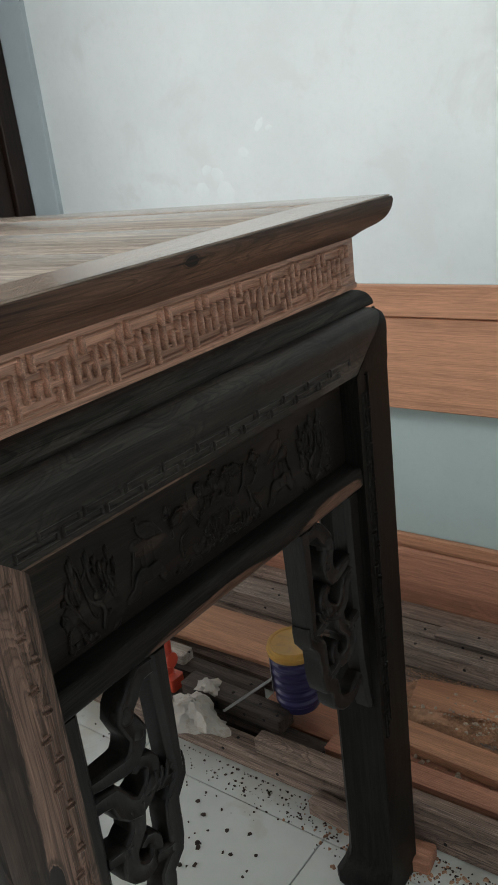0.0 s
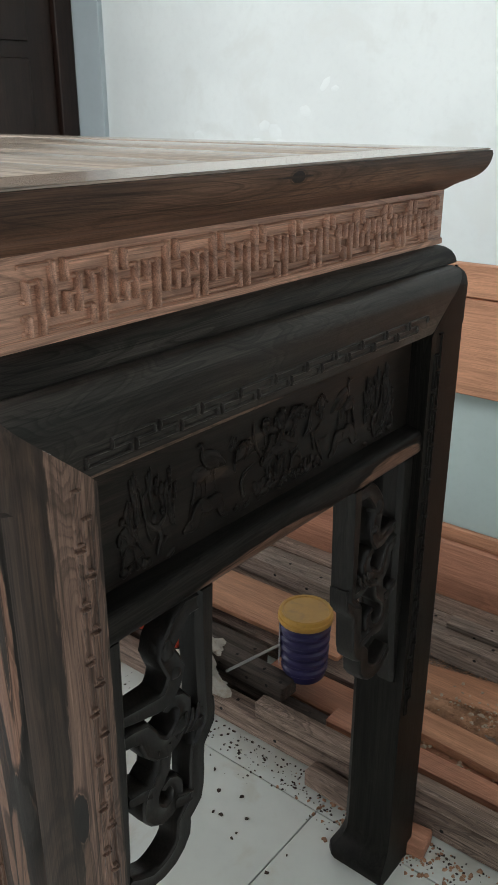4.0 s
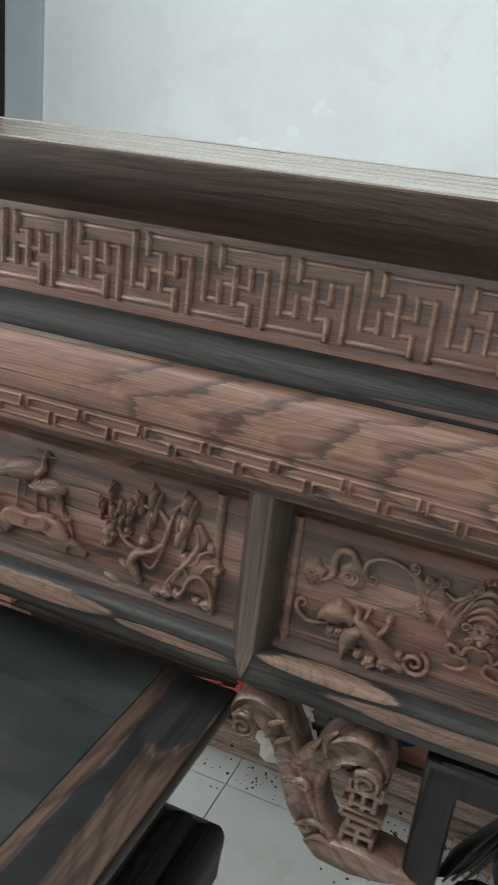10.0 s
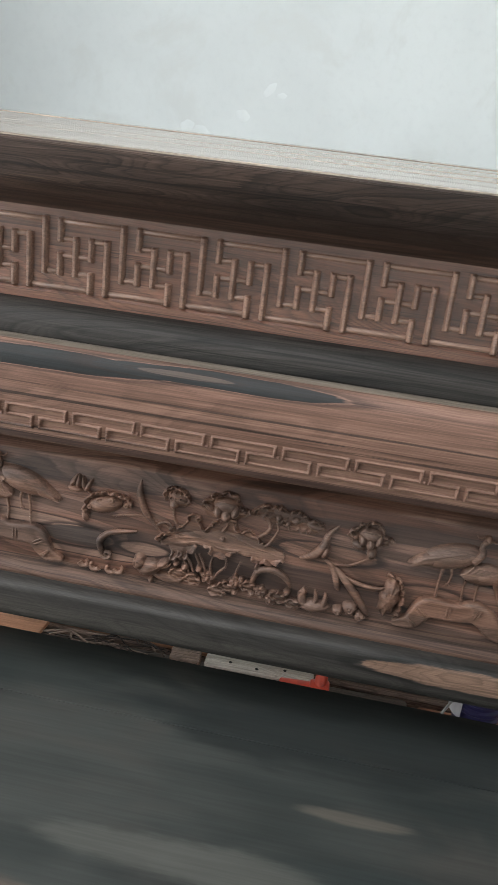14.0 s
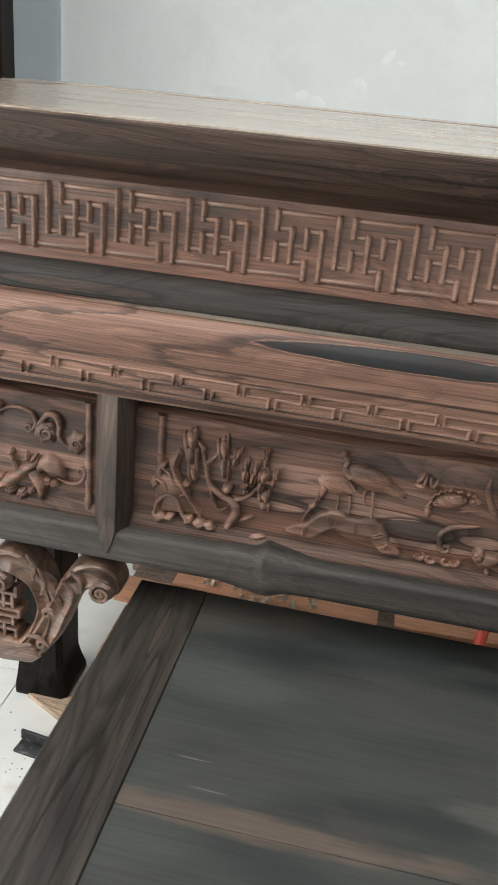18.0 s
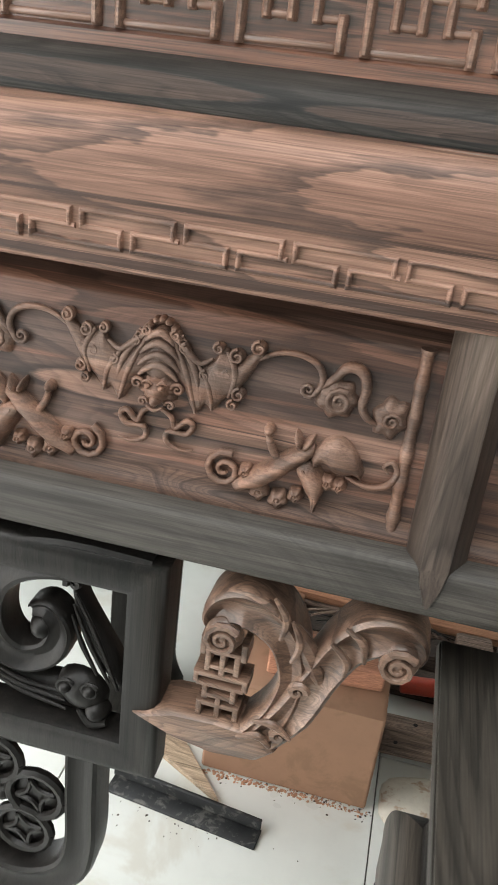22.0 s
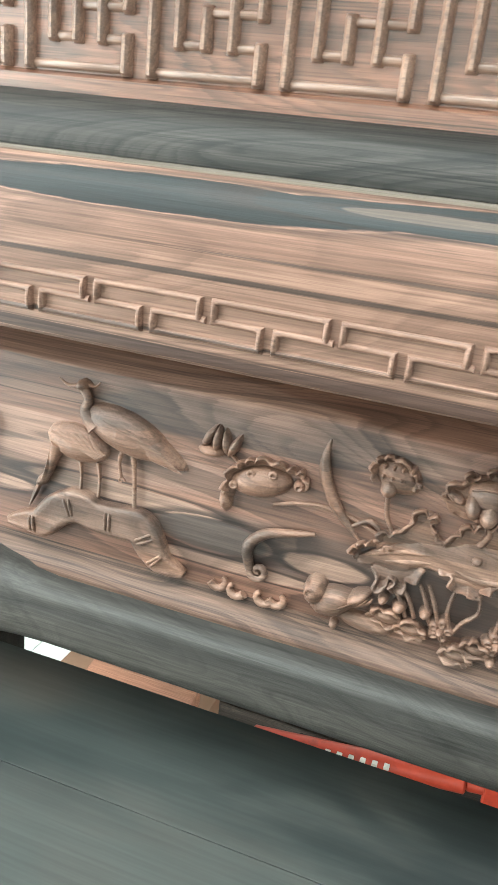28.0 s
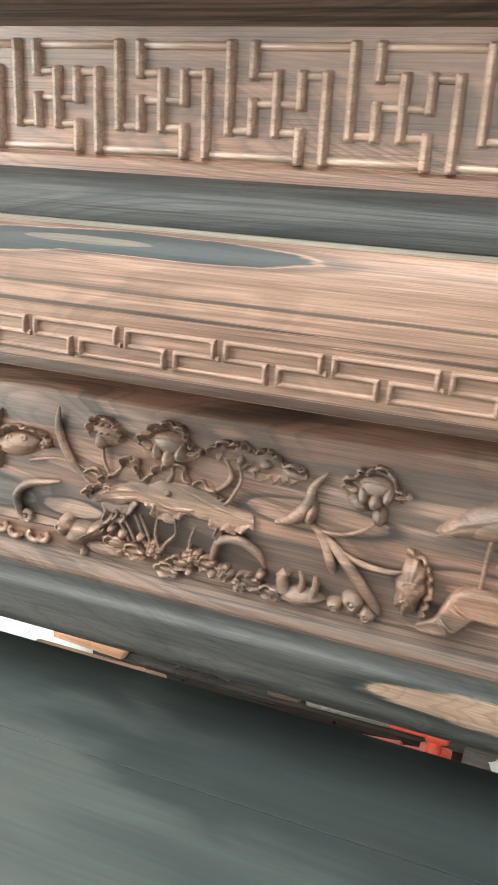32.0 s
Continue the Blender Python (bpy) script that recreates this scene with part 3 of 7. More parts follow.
            for w, k in ((-0.96, 0.0), (-1.0, 0.70), (-0.90, 0.93), (-0.70, 1.0), (-0.45, 1.0 - 0.6 * edge), (0.0, 1.0 - edge), (0.45, 1.0 - 0.6 * edge), (0.70, 1.0), (0.90, 0.93), (1.0, 0.70), (0.96, 0.0)):
                ring.append((u - tv * rr[i] * w, v + tu * rr[i] * w, h0 + g * k))
            rows.append(ring)
        return self.rings(rows)

    def dome(self, u, v, ru, rv, height, turn=0.0, point=0.0, n=12, h=0.0, rows=4, wave=0.0, waves=5, dent=0.0):
        """A rounded swelling; point sharpens one end, wave scallops its rim, dent hollows its middle."""
        c, s = math.cos(radians(turn)), math.sin(radians(turn))
        n = max(n, 4 * waves) if wave > 0.03 else n
        out = []
        for i in range(rows + 1):
            q = math.pi / 2 * i / rows
            ring = []
            for j in range(n):
                w = 2 * math.pi * j / n
                k = math.cos(q) if i < rows else 0.02
                x, y = math.cos(w), math.sin(w)
                sharp = 1.0 - point * max(0.0, x) ** 2 * abs(y)
                r = 1.0 + wave * math.cos(waves * w)
                a, b = ru * k * x * r, rv * k * y * r * sharp
                z = height * math.sin(q) - dent * height * max(0.0, 1 - 2.2 * k) + (0.12 * height * wave * 4 * math.cos(waves * w) * k if wave else 0)
                ring.append((u + c * a - s * b, v + s * a + c * b, h + z))
            out.append(ring)
        return self.rings(out)

    def sheet(self, upper, lower, h=0.0, bulge=0.005, ruffle=0.003, waves=5.0, n=40, m=9, twist=1.3):
        """A leaf between two edges, swelling in its middle and frilled along its rims."""
        up, lo = spline(upper, 6), spline(lower, 6)

        def at(path, t):
            k = t * (len(path) - 1)
            i = min(len(path) - 2, int(k))
            f = k - i
            return tuple(path[i][q] * (1 - f) + path[i + 1][q] * f for q in (0, 1))
        rows = []
        for i in range(n + 1):
            t = i / n
            a, b = at(up, t), at(lo, t)
            ring = [(a[0], a[1], -0.001)]
            for j in range(m + 1):
                s = j / m
                rim = abs(2 * s - 1) ** 2.5
                side = 0.0 if s < 0.5 else twist
                z = h + bulge * math.sin(math.pi * s) ** 0.7 * (0.35 + 0.65 * math.sin(math.pi * t) ** 0.5) + ruffle * rim * (0.55 + 0.45 * math.sin(2 * math.pi * waves * t + side))
                ring.append((a[0] + (b[0] - a[0]) * s, a[1] + (b[1] - a[1]) * s, z))
            ring.append((b[0], b[1], -0.001))
            rows.append(ring)
        return self.rings(rows)

    def tassel(self, a, b, wide, height=0.010, h=0.0):
        """A hanging bunch of leaves from a down to b: tiers of rounded fingers that overlap like bells."""
        L = math.hypot(b[0] - a[0], b[1] - a[1])
        turn = math.degrees(math.atan2(b[1] - a[1], b[0] - a[0]))
        c, s_ = (b[0] - a[0]) / L, (b[1] - a[1]) / L
        tiers = max(2, round(L / (2.1 * wide)))
        step = L / tiers
        self.dome((a[0] + b[0]) / 2, (a[1] + b[1]) / 2, 0.50 * L, 0.62 * wide, 0.55 * height, turn, 0, 14, h, 4)
        for k in range(tiers):
            w = wide * (0.86, 1.0, 0.84, 0.74, 0.66)[min(4, round(4 * k / max(1, tiers - 1)))]
            way = (-1) ** k
            for q, far, wd, tall in ((0.16 * way, 0.50, 0.74, 1.0), (-0.58 * way, 0.64, 0.44, 0.80), (0.62 * way, 0.36, 0.36, 0.70)):
                t, o = (k + far) * step, q * w
                self.dome(a[0] + c * t - s_ * o, a[1] + s_ * t + c * o, 0.64 * step, wd * w, height * tall, turn - 8 * q, 0.12, 14, h, 5)
            self.tube([(a[0] + c * (k + e) * step - s_ * 0.16 * way * w * g, a[1] + s_ * (k + e) * step + c * 0.16 * way * w * g) for e, g in ((0.15, 0.2), (0.5, 2.0), (0.9, 1.2))], (0.0004, 0.0009, 0.0005), 1.0, h + 0.90 * height, 5, 3)
        return self

    def frill(self, path, width, low, high, wave=0.0065, amp=0.0014, side=1, seed=0):
        """A ruffled leaf edge along a path: a thin lip that sways in and out and rises and falls unevenly."""
        pts = spline(path, 14)
        rows, phase, slow = [], 0.7 * seed, 1.3 * seed
        total = sum(math.hypot(q[0] - p[0], q[1] - p[1]) for p, q in zip(pts, pts[1:]))
        gone = 0.0
        for i, (u, v) in enumerate(pts):
            a, b = pts[max(0, i - 1)], pts[min(len(pts) - 1, i + 1)]
            d = math.hypot(b[0] - a[0], b[1] - a[1]) or 1e-9
            nu, nv = -side * (b[1] - a[1]) / d, side * (b[0] - a[0]) / d
            if i:
                one = math.hypot(u - pts[i - 1][0], v - pts[i - 1][1])
                gone += one
                slow += 2 * math.pi * one / (3.7 * wave)
                phase += 2 * math.pi * one / wave * (1 + 0.45 * math.sin(slow))
            fade = min(1.0, gone / (0.6 * wave) + 0.15, (total - gone) / (0.6 * wave) + 0.15)
            off = amp * fade * (math.sin(phase) + 0.35 * math.sin(2.0 * phase + 1.0))
            lip = low + (high - low) * fade * (0.74 + 0.26 * math.sin(phase + 0.9))
            ring = ((-width, -0.001), (-width, 0.7 * low), (-0.55 * width + 0.3 * off, low), (-0.24 * width + 0.8 * off, low + 0.55 * (lip - low)), (off - 0.0003, lip), (off + 0.0005, lip), (off + 0.0010, lip - 0.0009), (off + 0.0004, 0.45 * lip), (off * 0.6 - 0.0008, -0.001))
            rows.append([(u + nu * o, v + nv * o, z) for o, z in ring])
        return self.rings(rows)

    def spiral(self, u, v, r, turns, thick, start=0.0, way=1, rise=1.0, h=0.0, inner=0.12):
        n = max(8, int(10 * turns))
        path = []
        for i in range(n + 1):
            t = i / n
            q = radians(start) + way * 2 * math.pi * turns * t
            k = r * (1 - (1 - inner) * t)
            path.append((u + k * math.cos(q), v + k * math.sin(q)))
        return self.tube(path, (thick, thick * 0.9, thick * 0.55), rise, h, 6, 1)

    def mesh(self, name, origin=(0, 0, 0), flat=False, crease=40):
        me = bpy.data.meshes.new(name)
        me.from_pydata([(a - origin[0], b - origin[1], c - origin[2]) for a, b, c in self.v], [], self.f)
        bm = bmesh.new()
        bm.from_mesh(me)
        bmesh.ops.recalc_face_normals(bm, faces=bm.faces)
        bm.to_mesh(me)
        bm.free()
        if not flat:
            me.polygons.foreach_set("use_smooth", [True] * len(me.polygons))
            me.set_sharp_from_angle(angle=radians(crease))
        me.update()
        return me


def spline(path, steps):
    if steps <= 1 or len(path) < 3:
        return list(path)
    p = [path[0], *path, path[-1]]
    out = []
    for i in range(1, len(p) - 2):
        for s in range(steps):
            t = s / steps
            out.append(tuple(0.5 * (2 * p[i][k] + (p[i + 1][k] - p[i - 1][k]) * t + (2 * p[i - 1][k] - 5 * p[i][k] + 4 * p[i + 1][k] - p[i + 2][k]) * t * t
                                    + (3 * p[i][k] - p[i - 1][k] - 3 * p[i + 1][k] + p[i + 2][k]) * t ** 3) for k in range(2)))
    return out + [path[-1]]


ORIGINS = {}


def thing(name, origin, label, category, group=""):
    ob = new(name)
    ob.empty_display_size = 0.1
    ob.location = origin
    ORIGINS[ob] = Vector(origin)
    return tagged(ob, label, category, group)


def part(name, shape, material, parent, label="", at=None, flat=False, mesh=None):
    """Links a shape as one mesh under a thing or a part; shapes are given in the world's metres. at: the part's own origin."""
    origin = Vector(at) if at else ORIGINS.get(parent, Vector((0, 0, 0)))
    me = mesh or shape.mesh(name, origin, flat, 72 if name.startswith("carved_") else 40)
    if not me.materials:
        me.materials.append(material)
    ob = new(name, me)
    ob.parent = parent
    ob.location = origin - ORIGINS.get(parent, Vector((0, 0, 0)))
    ORIGINS[ob] = origin
    return tagged(ob, label)


def single(name, shape, material, label, category, group="", kind="", at=(0, 0, 0), flat=False):
    me = shape.mesh(name, at, flat)
    me.materials.append(material)
    ob = new(name, me)
    ob.location = at
    ORIGINS[ob] = Vector(at)
    return tagged(ob, label, category, group, kind)


def solid(a, b, bevel=0.003, turn=0.0, tilt=0.0):
    """A board from corner a to corner b with all its edges broken, turned about its middle (degrees about z, then a lean about its length)."""
    s = Shape()
    c = [(p + q) / 2 for p, q in zip(a, b)]
    d = [abs(q - p) / 2 for p, q in zip(a, b)]
    e = min(bevel, 0.4 * min(d))
    rows = []
    for z, k in ((-d[2], e), (-d[2] + e, 0), (d[2] - e, 0), (d[2], e)):
        x, y = d[0] - k, d[1] - k
        rows.append([(-x + e, -y, z), (x - e, -y, z), (x, -y + e, z), (x, y - e, z), (x - e, y, z), (-x + e, y, z), (-x, y - e, z), (-x, -y + e, z)])
    m = Matrix.Translation(c) @ pose(0, 0, 0, 0, tilt, turn)
    return s.rings([[tuple(m @ Vector(q)) for q in r] for r in rows])

# ---- the room ----
x0, x1, y0, y1, high = ROOM
m_wall = plain("limewashed_wall_white", (0.785, 0.825, 0.82), 0.75, 0.05, 1.6, 40, 0.12, own=False, stain=(0.74, 0.77, 0.755))
m_dado = plain("pale_green_wall_paint", (0.42, 0.52, 0.51), 0.6, 0.06, 2.0, 60, 0.06, own=False)
# the corner's shade is put into this darker blue-grey wall colour
m_grey_wall = plain("shaded_blue_grey_wall", (0.46, 0.53, 0.56), 0.7, 0.06, 2.0, 60, 0.06, own=False)
m_ceiling = plain("white_ceiling_paint", (0.75, 0.76, 0.75), 0.8, 0.04, 2.0, 60, 0.05, own=False)
m_door = wood("dark_brown_door_wood", "z", (0.018, 0.011, 0.009), (0.045, 0.024, 0.018), (0.065, 0.036, 0.027), 0.5, 0.4, 0.5, 0.4, 20.0)
m_tile = plain("white_floor_tile", (0.72, 0.735, 0.695), 0.30, 0.06, 2.5, 30, 0.03, own=False, stain=(0.63, 0.61, 0.54))
m_grout = plain("grey_grout", (0.16, 0.15, 0.14), 0.9, 0.2, 20, 200, 0.2, own=False)
T = 0.16


def slab(name, a, b, material, label, category, kind="structure"):
    return single(name, solid(a, b, 0.002), material, label, category, kind=kind)


slab("floor", (x0 - T, y0 - T, -0.12), (x1 + T, y1 + T, -0.006), m_grout, "white tiled workshop floor with thin grey joints", "floor")
# unseen ceiling, left open for the added overhead lamp
for a, b in (((x0 - T, y0 - T), (x1 + T, -1.55)), ((x0 - T, 0.45), (x1 + T, y1 + T)), ((x0 - T, -1.55), (-2.7, 0.45)), ((-0.65, -1.55), (x1 + T, 0.45))):
    slab("ceiling", (a[0], a[1], high), (b[0], b[1], high + 0.15), m_ceiling, "plain white painted ceiling, unseen, round an added light opening", "ceiling")
wall_north = slab("wall_north", (x0 - T, y1, 0), (x1 + T, y1 + T, high), m_wall, "white limewashed wall with faint patches", "wall")
m_lime = plain("fresh_lime_smear", (0.815, 0.857, 0.852), 0.7, 0.03, 9.0, 60, 0.1, own=False)
for x, z, a, b, turn, lobes in ((-2.05, 1.255, 0.030, 0.022, 20, 5), (-2.00, 1.235, 0.040, 0.030, -30, 7), (-2.08, 1.185, 0.034, 0.040, 60, 6), (-1.97, 1.165, 0.050, 0.060, 10, 7), (-2.37, 1.215, 0.022, 0.034, 80, 5), (-2.32, 1.170, 0.050, 0.045, 0, 7), (-1.79, 1.390, 0.034, 0.016, 50, 5), (-1.75, 1.375, 0.020, 0.012, 10, 5), (-1.87, 1.305, 0.022, 0.030, 75, 5)):
    s = Shape(lambda u, v, h: (u, y1 - h, v))
    s.dome(x, z, 0.8 * a, 0.8 * b, 0.0008, turn, 0.3, 28, 0.0, 3, 0.055, lobes)
    part("lime_smear", s, m_lime, wall_north, "faint fresh white smear on the wall")
# west wall: wide doorway made up for its lamp, dark door near far corner
for a, b in (((y0 - T, 0), (-1.2, high)), ((-1.2, 2.5), (1.0, high))):
    slab("wall_west", (x0 - T, a[0], a[1]), (x0, b[0], b[1]), m_wall, "white limewashed side wall", "wall")
for a, b in (((1.0, 0), (1.3, high)), ((1.3, 2.25), (2.475, high)), ((2.475, 0), (y1, high))):
    slab("wall_west", (x0 - 0.34, a[0], a[1]), (x0, b[0], b[1]), m_grey_wall, "side wall coloured blue-grey for shade round a deep door niche", "wall")
slab("wall_niche", (x0 - 0.38, 1.0, 0), (x0 - 0.34, y1, high), m_grey_wall, "back of the door niche coloured blue-grey for shade", "wall")
# unseen south wall, with a doorway made up for the added lamp
for a, b in (((x0, 0), (-0.20, high)), ((-0.20, 2.45), (1.50, high)), ((1.50, 0), (x1, high))):
    slab("wall_south", (a[0], y0 - T, a[1]), (b[0], y0, b[1]), m_wall, "white limewashed wall beside a made-up doorway", "wall")
# east wall
for a, b in (((y0 - T, 0), (y1, high)),):
    slab("wall_east", (x1, a[0], a[1]), (x1 + T, b[0], b[1]), m_wall, "white limewashed side wall", "wall")

xd = x0 - 0.24
door = thing("door_1", (xd, 1.88, 0), "tall dark brown wooden door with stiles and panels set deep in its niche", "door")
for a, b in (((xd, 2.385, 0), (xd + 0.085, 2.474, 2.249)), ((xd, 1.301, 0), (xd + 0.085, 1.39, 2.249)), ((xd, 1.392, 2.16), (xd + 0.085, 2.383, 2.249))):
    part("door_frame", solid(a, b, 0.004), m_door, door)
leaf = part("door_leaf", solid((xd + 0.02, 1.393, 0.01), (xd + 0.06, 2.382, 2.155), 0.003), m_door, door)
for z in (0.15, 0.95, 1.56):
    part("door_panel", solid((xd + 0.056, 1.52, z), (xd + 0.072, 2.25, z + 0.55), 0.012), m_door, leaf)

TILE = 0.525
floor_ob = bpy.data.objects["floor"]
tile_shape = Shape()
e, d, q = 0.0008, TILE / 2 - 0.0012, 0.006
tile_shape.rings([[(-d, -d, -q), (d, -d, -q), (d, d, -q), (-d, d, -q)], [(-d, -d, -e), (d, -d, -e), (d, d, -e), (-d, d, -e)],
                  [(-d + e, -d + e, 0), (d - e, -d + e, 0), (d - e, d - e, 0), (-d + e, d - e, 0)]])
tile_mesh = tile_shape.mesh("tile", flat=True)
tile_mesh.materials.append(m_tile)
for i in range(-5, 6):
    for j in range(-8, 4):
        cx, cy = -0.77 + (i + 0.5) * TILE, 1.038 + (j + 0.5) * TILE
        if x0 - 0.1 < cx < x1 + 0.1 and y0 - 0.1 < cy < y1 + 0.1:
            ob = new("tile", tile_mesh)
            ob.parent, ob.location = floor_ob, (cx, cy, random.uniform(-0.0004, 0.0004))

# ---- the altar table ----
HX, YF, YB = 0.828, 0.333, 1.080                     # the frieze's planes: half length, front, back
BODY = dict(yb=1.032)                                # legs, apron and rails stand flush with the frieze at the back
altar = thing("altar_table", (CX, CY, 0), "tall carved dark hardwood altar table, unvarnished, with fretwork and relief", "altar table")
XI = 0.779                                            # a leg's inner edge from the middle


def side_place(side, hx=HX, yf=YF, yb=YB, cx=CX):
    """Maps (u along the side, z, d outwards) to the world for one side of a table."""
    my = (yf + yb) / 2
    return {"front": lambda u, z, d: (cx + u, yf - d, z), "back": lambda u, z, d: (cx - u, yb + d, z),
            "right": lambda u, z, d: (cx + hx + d, my + u, z), "left": lambda u, z, d: (cx - hx - d, my - u, z)}[side]


def half(side, hx=HX, yf=YF, yb=YB, cx=CX):
    return hx if side in ("front", "back") else (yb - yf) / 2


def band(side, profile, back=0.05, cut=None, **size):
    """A moulding along one side, mitred at both ends; profile is a list of (d, z) from the top down. cut(z) shortens it from the mitre."""
    s = Shape(side_place(side, **size))
    L = half(side, **size)
    prof = [(-back, profile[0][1])] + list(profile) + [(-back, profile[-1][1])]
    rows = []
    for k in (-1, 1):
        rows.append([(k * (cut(z, d) if cut else L + d), z, d) for d, z in prof])
    return s.rings(rows)


def apron_cut(side):
    whole = half(side, **BODY)
    inner = whole - (HX - XI)

    def cut(z, d):
        if z > 1.108:
            return whole + d
        t = min(1.0, max(0.0, (1.108 - z) / (1.108 - 1.024)))
        return (whole + corner_d(z)) * (1 - t) + inner * t
    return cut


def soft(points, steps=4):
    return spline(points, steps)


TOP_Z = 1.262
P_CORNICE = [(0.0455, TOP_Z - 0.003)] + soft([(0.0465, 1.254), (0.0445, 1.243), (0.0385, 1.2315), (0.029, 1.2235), (0.021, 1.2195)]) + soft([(0.0165, 1.2175), (0.0085, 1.2130), (0.003, 1.2090), (0.0005, 1.2075)])
P_FRIEZE = [(0.0, 1.2075), (0.0, 1.1425), (0.002, 1.1405), (0.002, 1.1335)]
P_MOULD = [(0.001, 1.1335), (0.006, 1.1330)] + soft([(0.012, 1.1310), (0.019, 1.1255), (0.0235, 1.118), (0.0255, 1.111)]) + [(0.0255, 1.1086)]
P_APRON = [(0.024, 1.1083), (0.029, 1.1083)] + soft([(0.037, 1.106), (0.0445, 1.099), (0.0485, 1.088), (0.0495, 1.075), (0.0485, 1.062)]) + [(0.0475, 1.036), (0.0475, 1.030)] + soft([(0.046, 1.0265), (0.041, 1.0245), (0.036, 1.0235)])

def corner_d(z):
    """How far the bowed corner stands out at a height."""
    return float(np.interp(z, [q[1] for q in P_APRON[:1:-1]], [q[0] for q in P_APRON[:1:-1]])) if z > 1.062 else 0.0485


# tabletop: a mitred frame with long boards let into it
top = part("tabletop", band("front", [(0.043, TOP_Z - 0.0015), (0.046, TOP_Z - 0.004)], 0.02), w_cornice, altar, "oiled grey-brown boards")
fx, fy0, fy1, w = HX + 0.0430, YF - 0.0430, YB + 0.0430, 0.085
for k, (pts, mat) in enumerate(((((-fx, fy0), (fx, fy0), (fx - w, fy0 + w), (-fx + w, fy0 + w)), w_top), (((fx, fy1), (-fx, fy1), (-fx + w, fy1 - w), (fx - w, fy1 - w)), w_top),
                                (((fx, fy0), (fx, fy1), (fx - w, fy1 - w), (fx - w, fy0 + w)), w_top_end), (((-fx, fy1), (-fx, fy0), (-fx + w, fy0 + w), (-fx + w, fy1 - w)), w_top_end))):
    s = Shape()
    mx, my = sum(p[0] for p in pts) / 4, sum(p[1] for p in pts) / 4
    ix, iy = (0.02, 0.3) if mat is w_top else (0.3, 0.02)
    s.rings([[(CX + x + (mx - x) * ix, y + (my - y) * iy, TOP_Z - 0.026) for x, y in pts], [(CX + x + (mx - x) * ix, y + (my - y) * iy, TOP_Z - 0.0028) for x, y in pts], [(CX + x, y, TOP_Z - 0.0025) for x, y in pts], [(CX + x, y, TOP_Z - 0.0004) for x, y in pts], [(CX + x + (mx - x) * 0.004, y + (my - y) * 0.02, TOP_Z) for x, y in pts]])
    part("frame_board", s, mat, top)
rows_y = [fy0 + w + 0.0015, 0.52, 0.66, 0.85, fy1 - w - 0.0015]
for a, b in zip(rows_y, rows_y[1:]):
    part("plank", solid((CX - fx + w + 0.0015, a + 0.0012, TOP_Z - 0.025), (CX + fx - w - 0.0015, b - 0.0012, TOP_Z - 0.0015), 0.0012), w_top, top)

WAIST = dict(yb=1.0605)
SIDES = ("front", "right", "back", "left")
frieze, apron = {}, {}
for side in SIDES:
    ends = side in ("right", "left")
    part("cornice", band(side, P_CORNICE), w_cornice_end if ends else w_cornice, altar, "dark moulded edge below the tabletop")
    frieze[side] = part("frieze", band(side, P_FRIEZE), w_frieze_end if ends else w_frieze, altar, "brown band carved with interlocking key fret")
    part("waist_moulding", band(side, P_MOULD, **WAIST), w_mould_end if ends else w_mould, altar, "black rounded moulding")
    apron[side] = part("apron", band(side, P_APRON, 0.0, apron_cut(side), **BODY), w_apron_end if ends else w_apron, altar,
                       "nearly black bowed apron" if ends else "pinkish brown bowed apron with flowing dark grain and lip shade painted in")

# interlocking key fret of the frieze
COL, ROWS_Z = 0.013, (1.1985, 1.1850, 1.1715, 1.1580, 1.1455)
KEY_V = ((0, 0, 3), (1, 0, 1), (1, 2, 3), (2, 1, 3), (3, 1, 2), (3, 3, 4), (4, 1, 4))
KEY_H = ((0, 1, 5), (1, 1, 2), (1, 3, 4), (2, 1, 3), (3, 0, 1), (3, 2, 3), (4, 4, 8))


def key_shape(place, u0, lo, hi, zr=ROWS_Z, col=COL, r=0.0029, proud=0.0046):
    s = Shape(place)
    for c, a, b in KEY_V:
        u = u0 + c * col
        if lo + r < u < hi - r:
            s.ridge((u, zr[b] - r), (u, zr[a] + r), r, 1.12 * proud)
    for a, c, d in KEY_H:
        p, q = max(lo, u0 + c * col - r), min(hi, u0 + d * col + r)
        if q - p > 2 * r:
            s.ridge((p, zr[a]), (q, zr[a]), 0.80 * r, 0.50 * proud)
    return s


def key_run(side, parent, material, first, count, lo, hi, zr=ROWS_Z, col=COL, name="key_motif", proud=0.0046, **size):
    place = side_place(side, **size)
    shared, pitch = None, 5 * col
    for k in range(count):
        u0 = first + k * pitch
        whole = lo < u0 - 0.003 and u0 + 8 * col + 0.003 < hi
        at = Vector(place(u0, zr[2], 0.0))
        if whole and shared:
            part(name, None, material, parent, at=at, mesh=shared)
        else:
            ob = part(name, key_shape(place, u0, lo, hi, zr, col, proud=proud), material, parent, at=at)
            if whole:
                shared = ob.data


key_run("front", frieze["front"], w_key, -0.0495 - 13 * 0.065, 27, -0.822, 0.824)
key_run("right", frieze["right"], w_frieze_end, -0.3185 - 0.0065 + 0.012 - 2 * 0.067, 14, -0.349, 0.350, proud=0.0078)

# running fret along the apron and down the legs
PITCH = 0.057


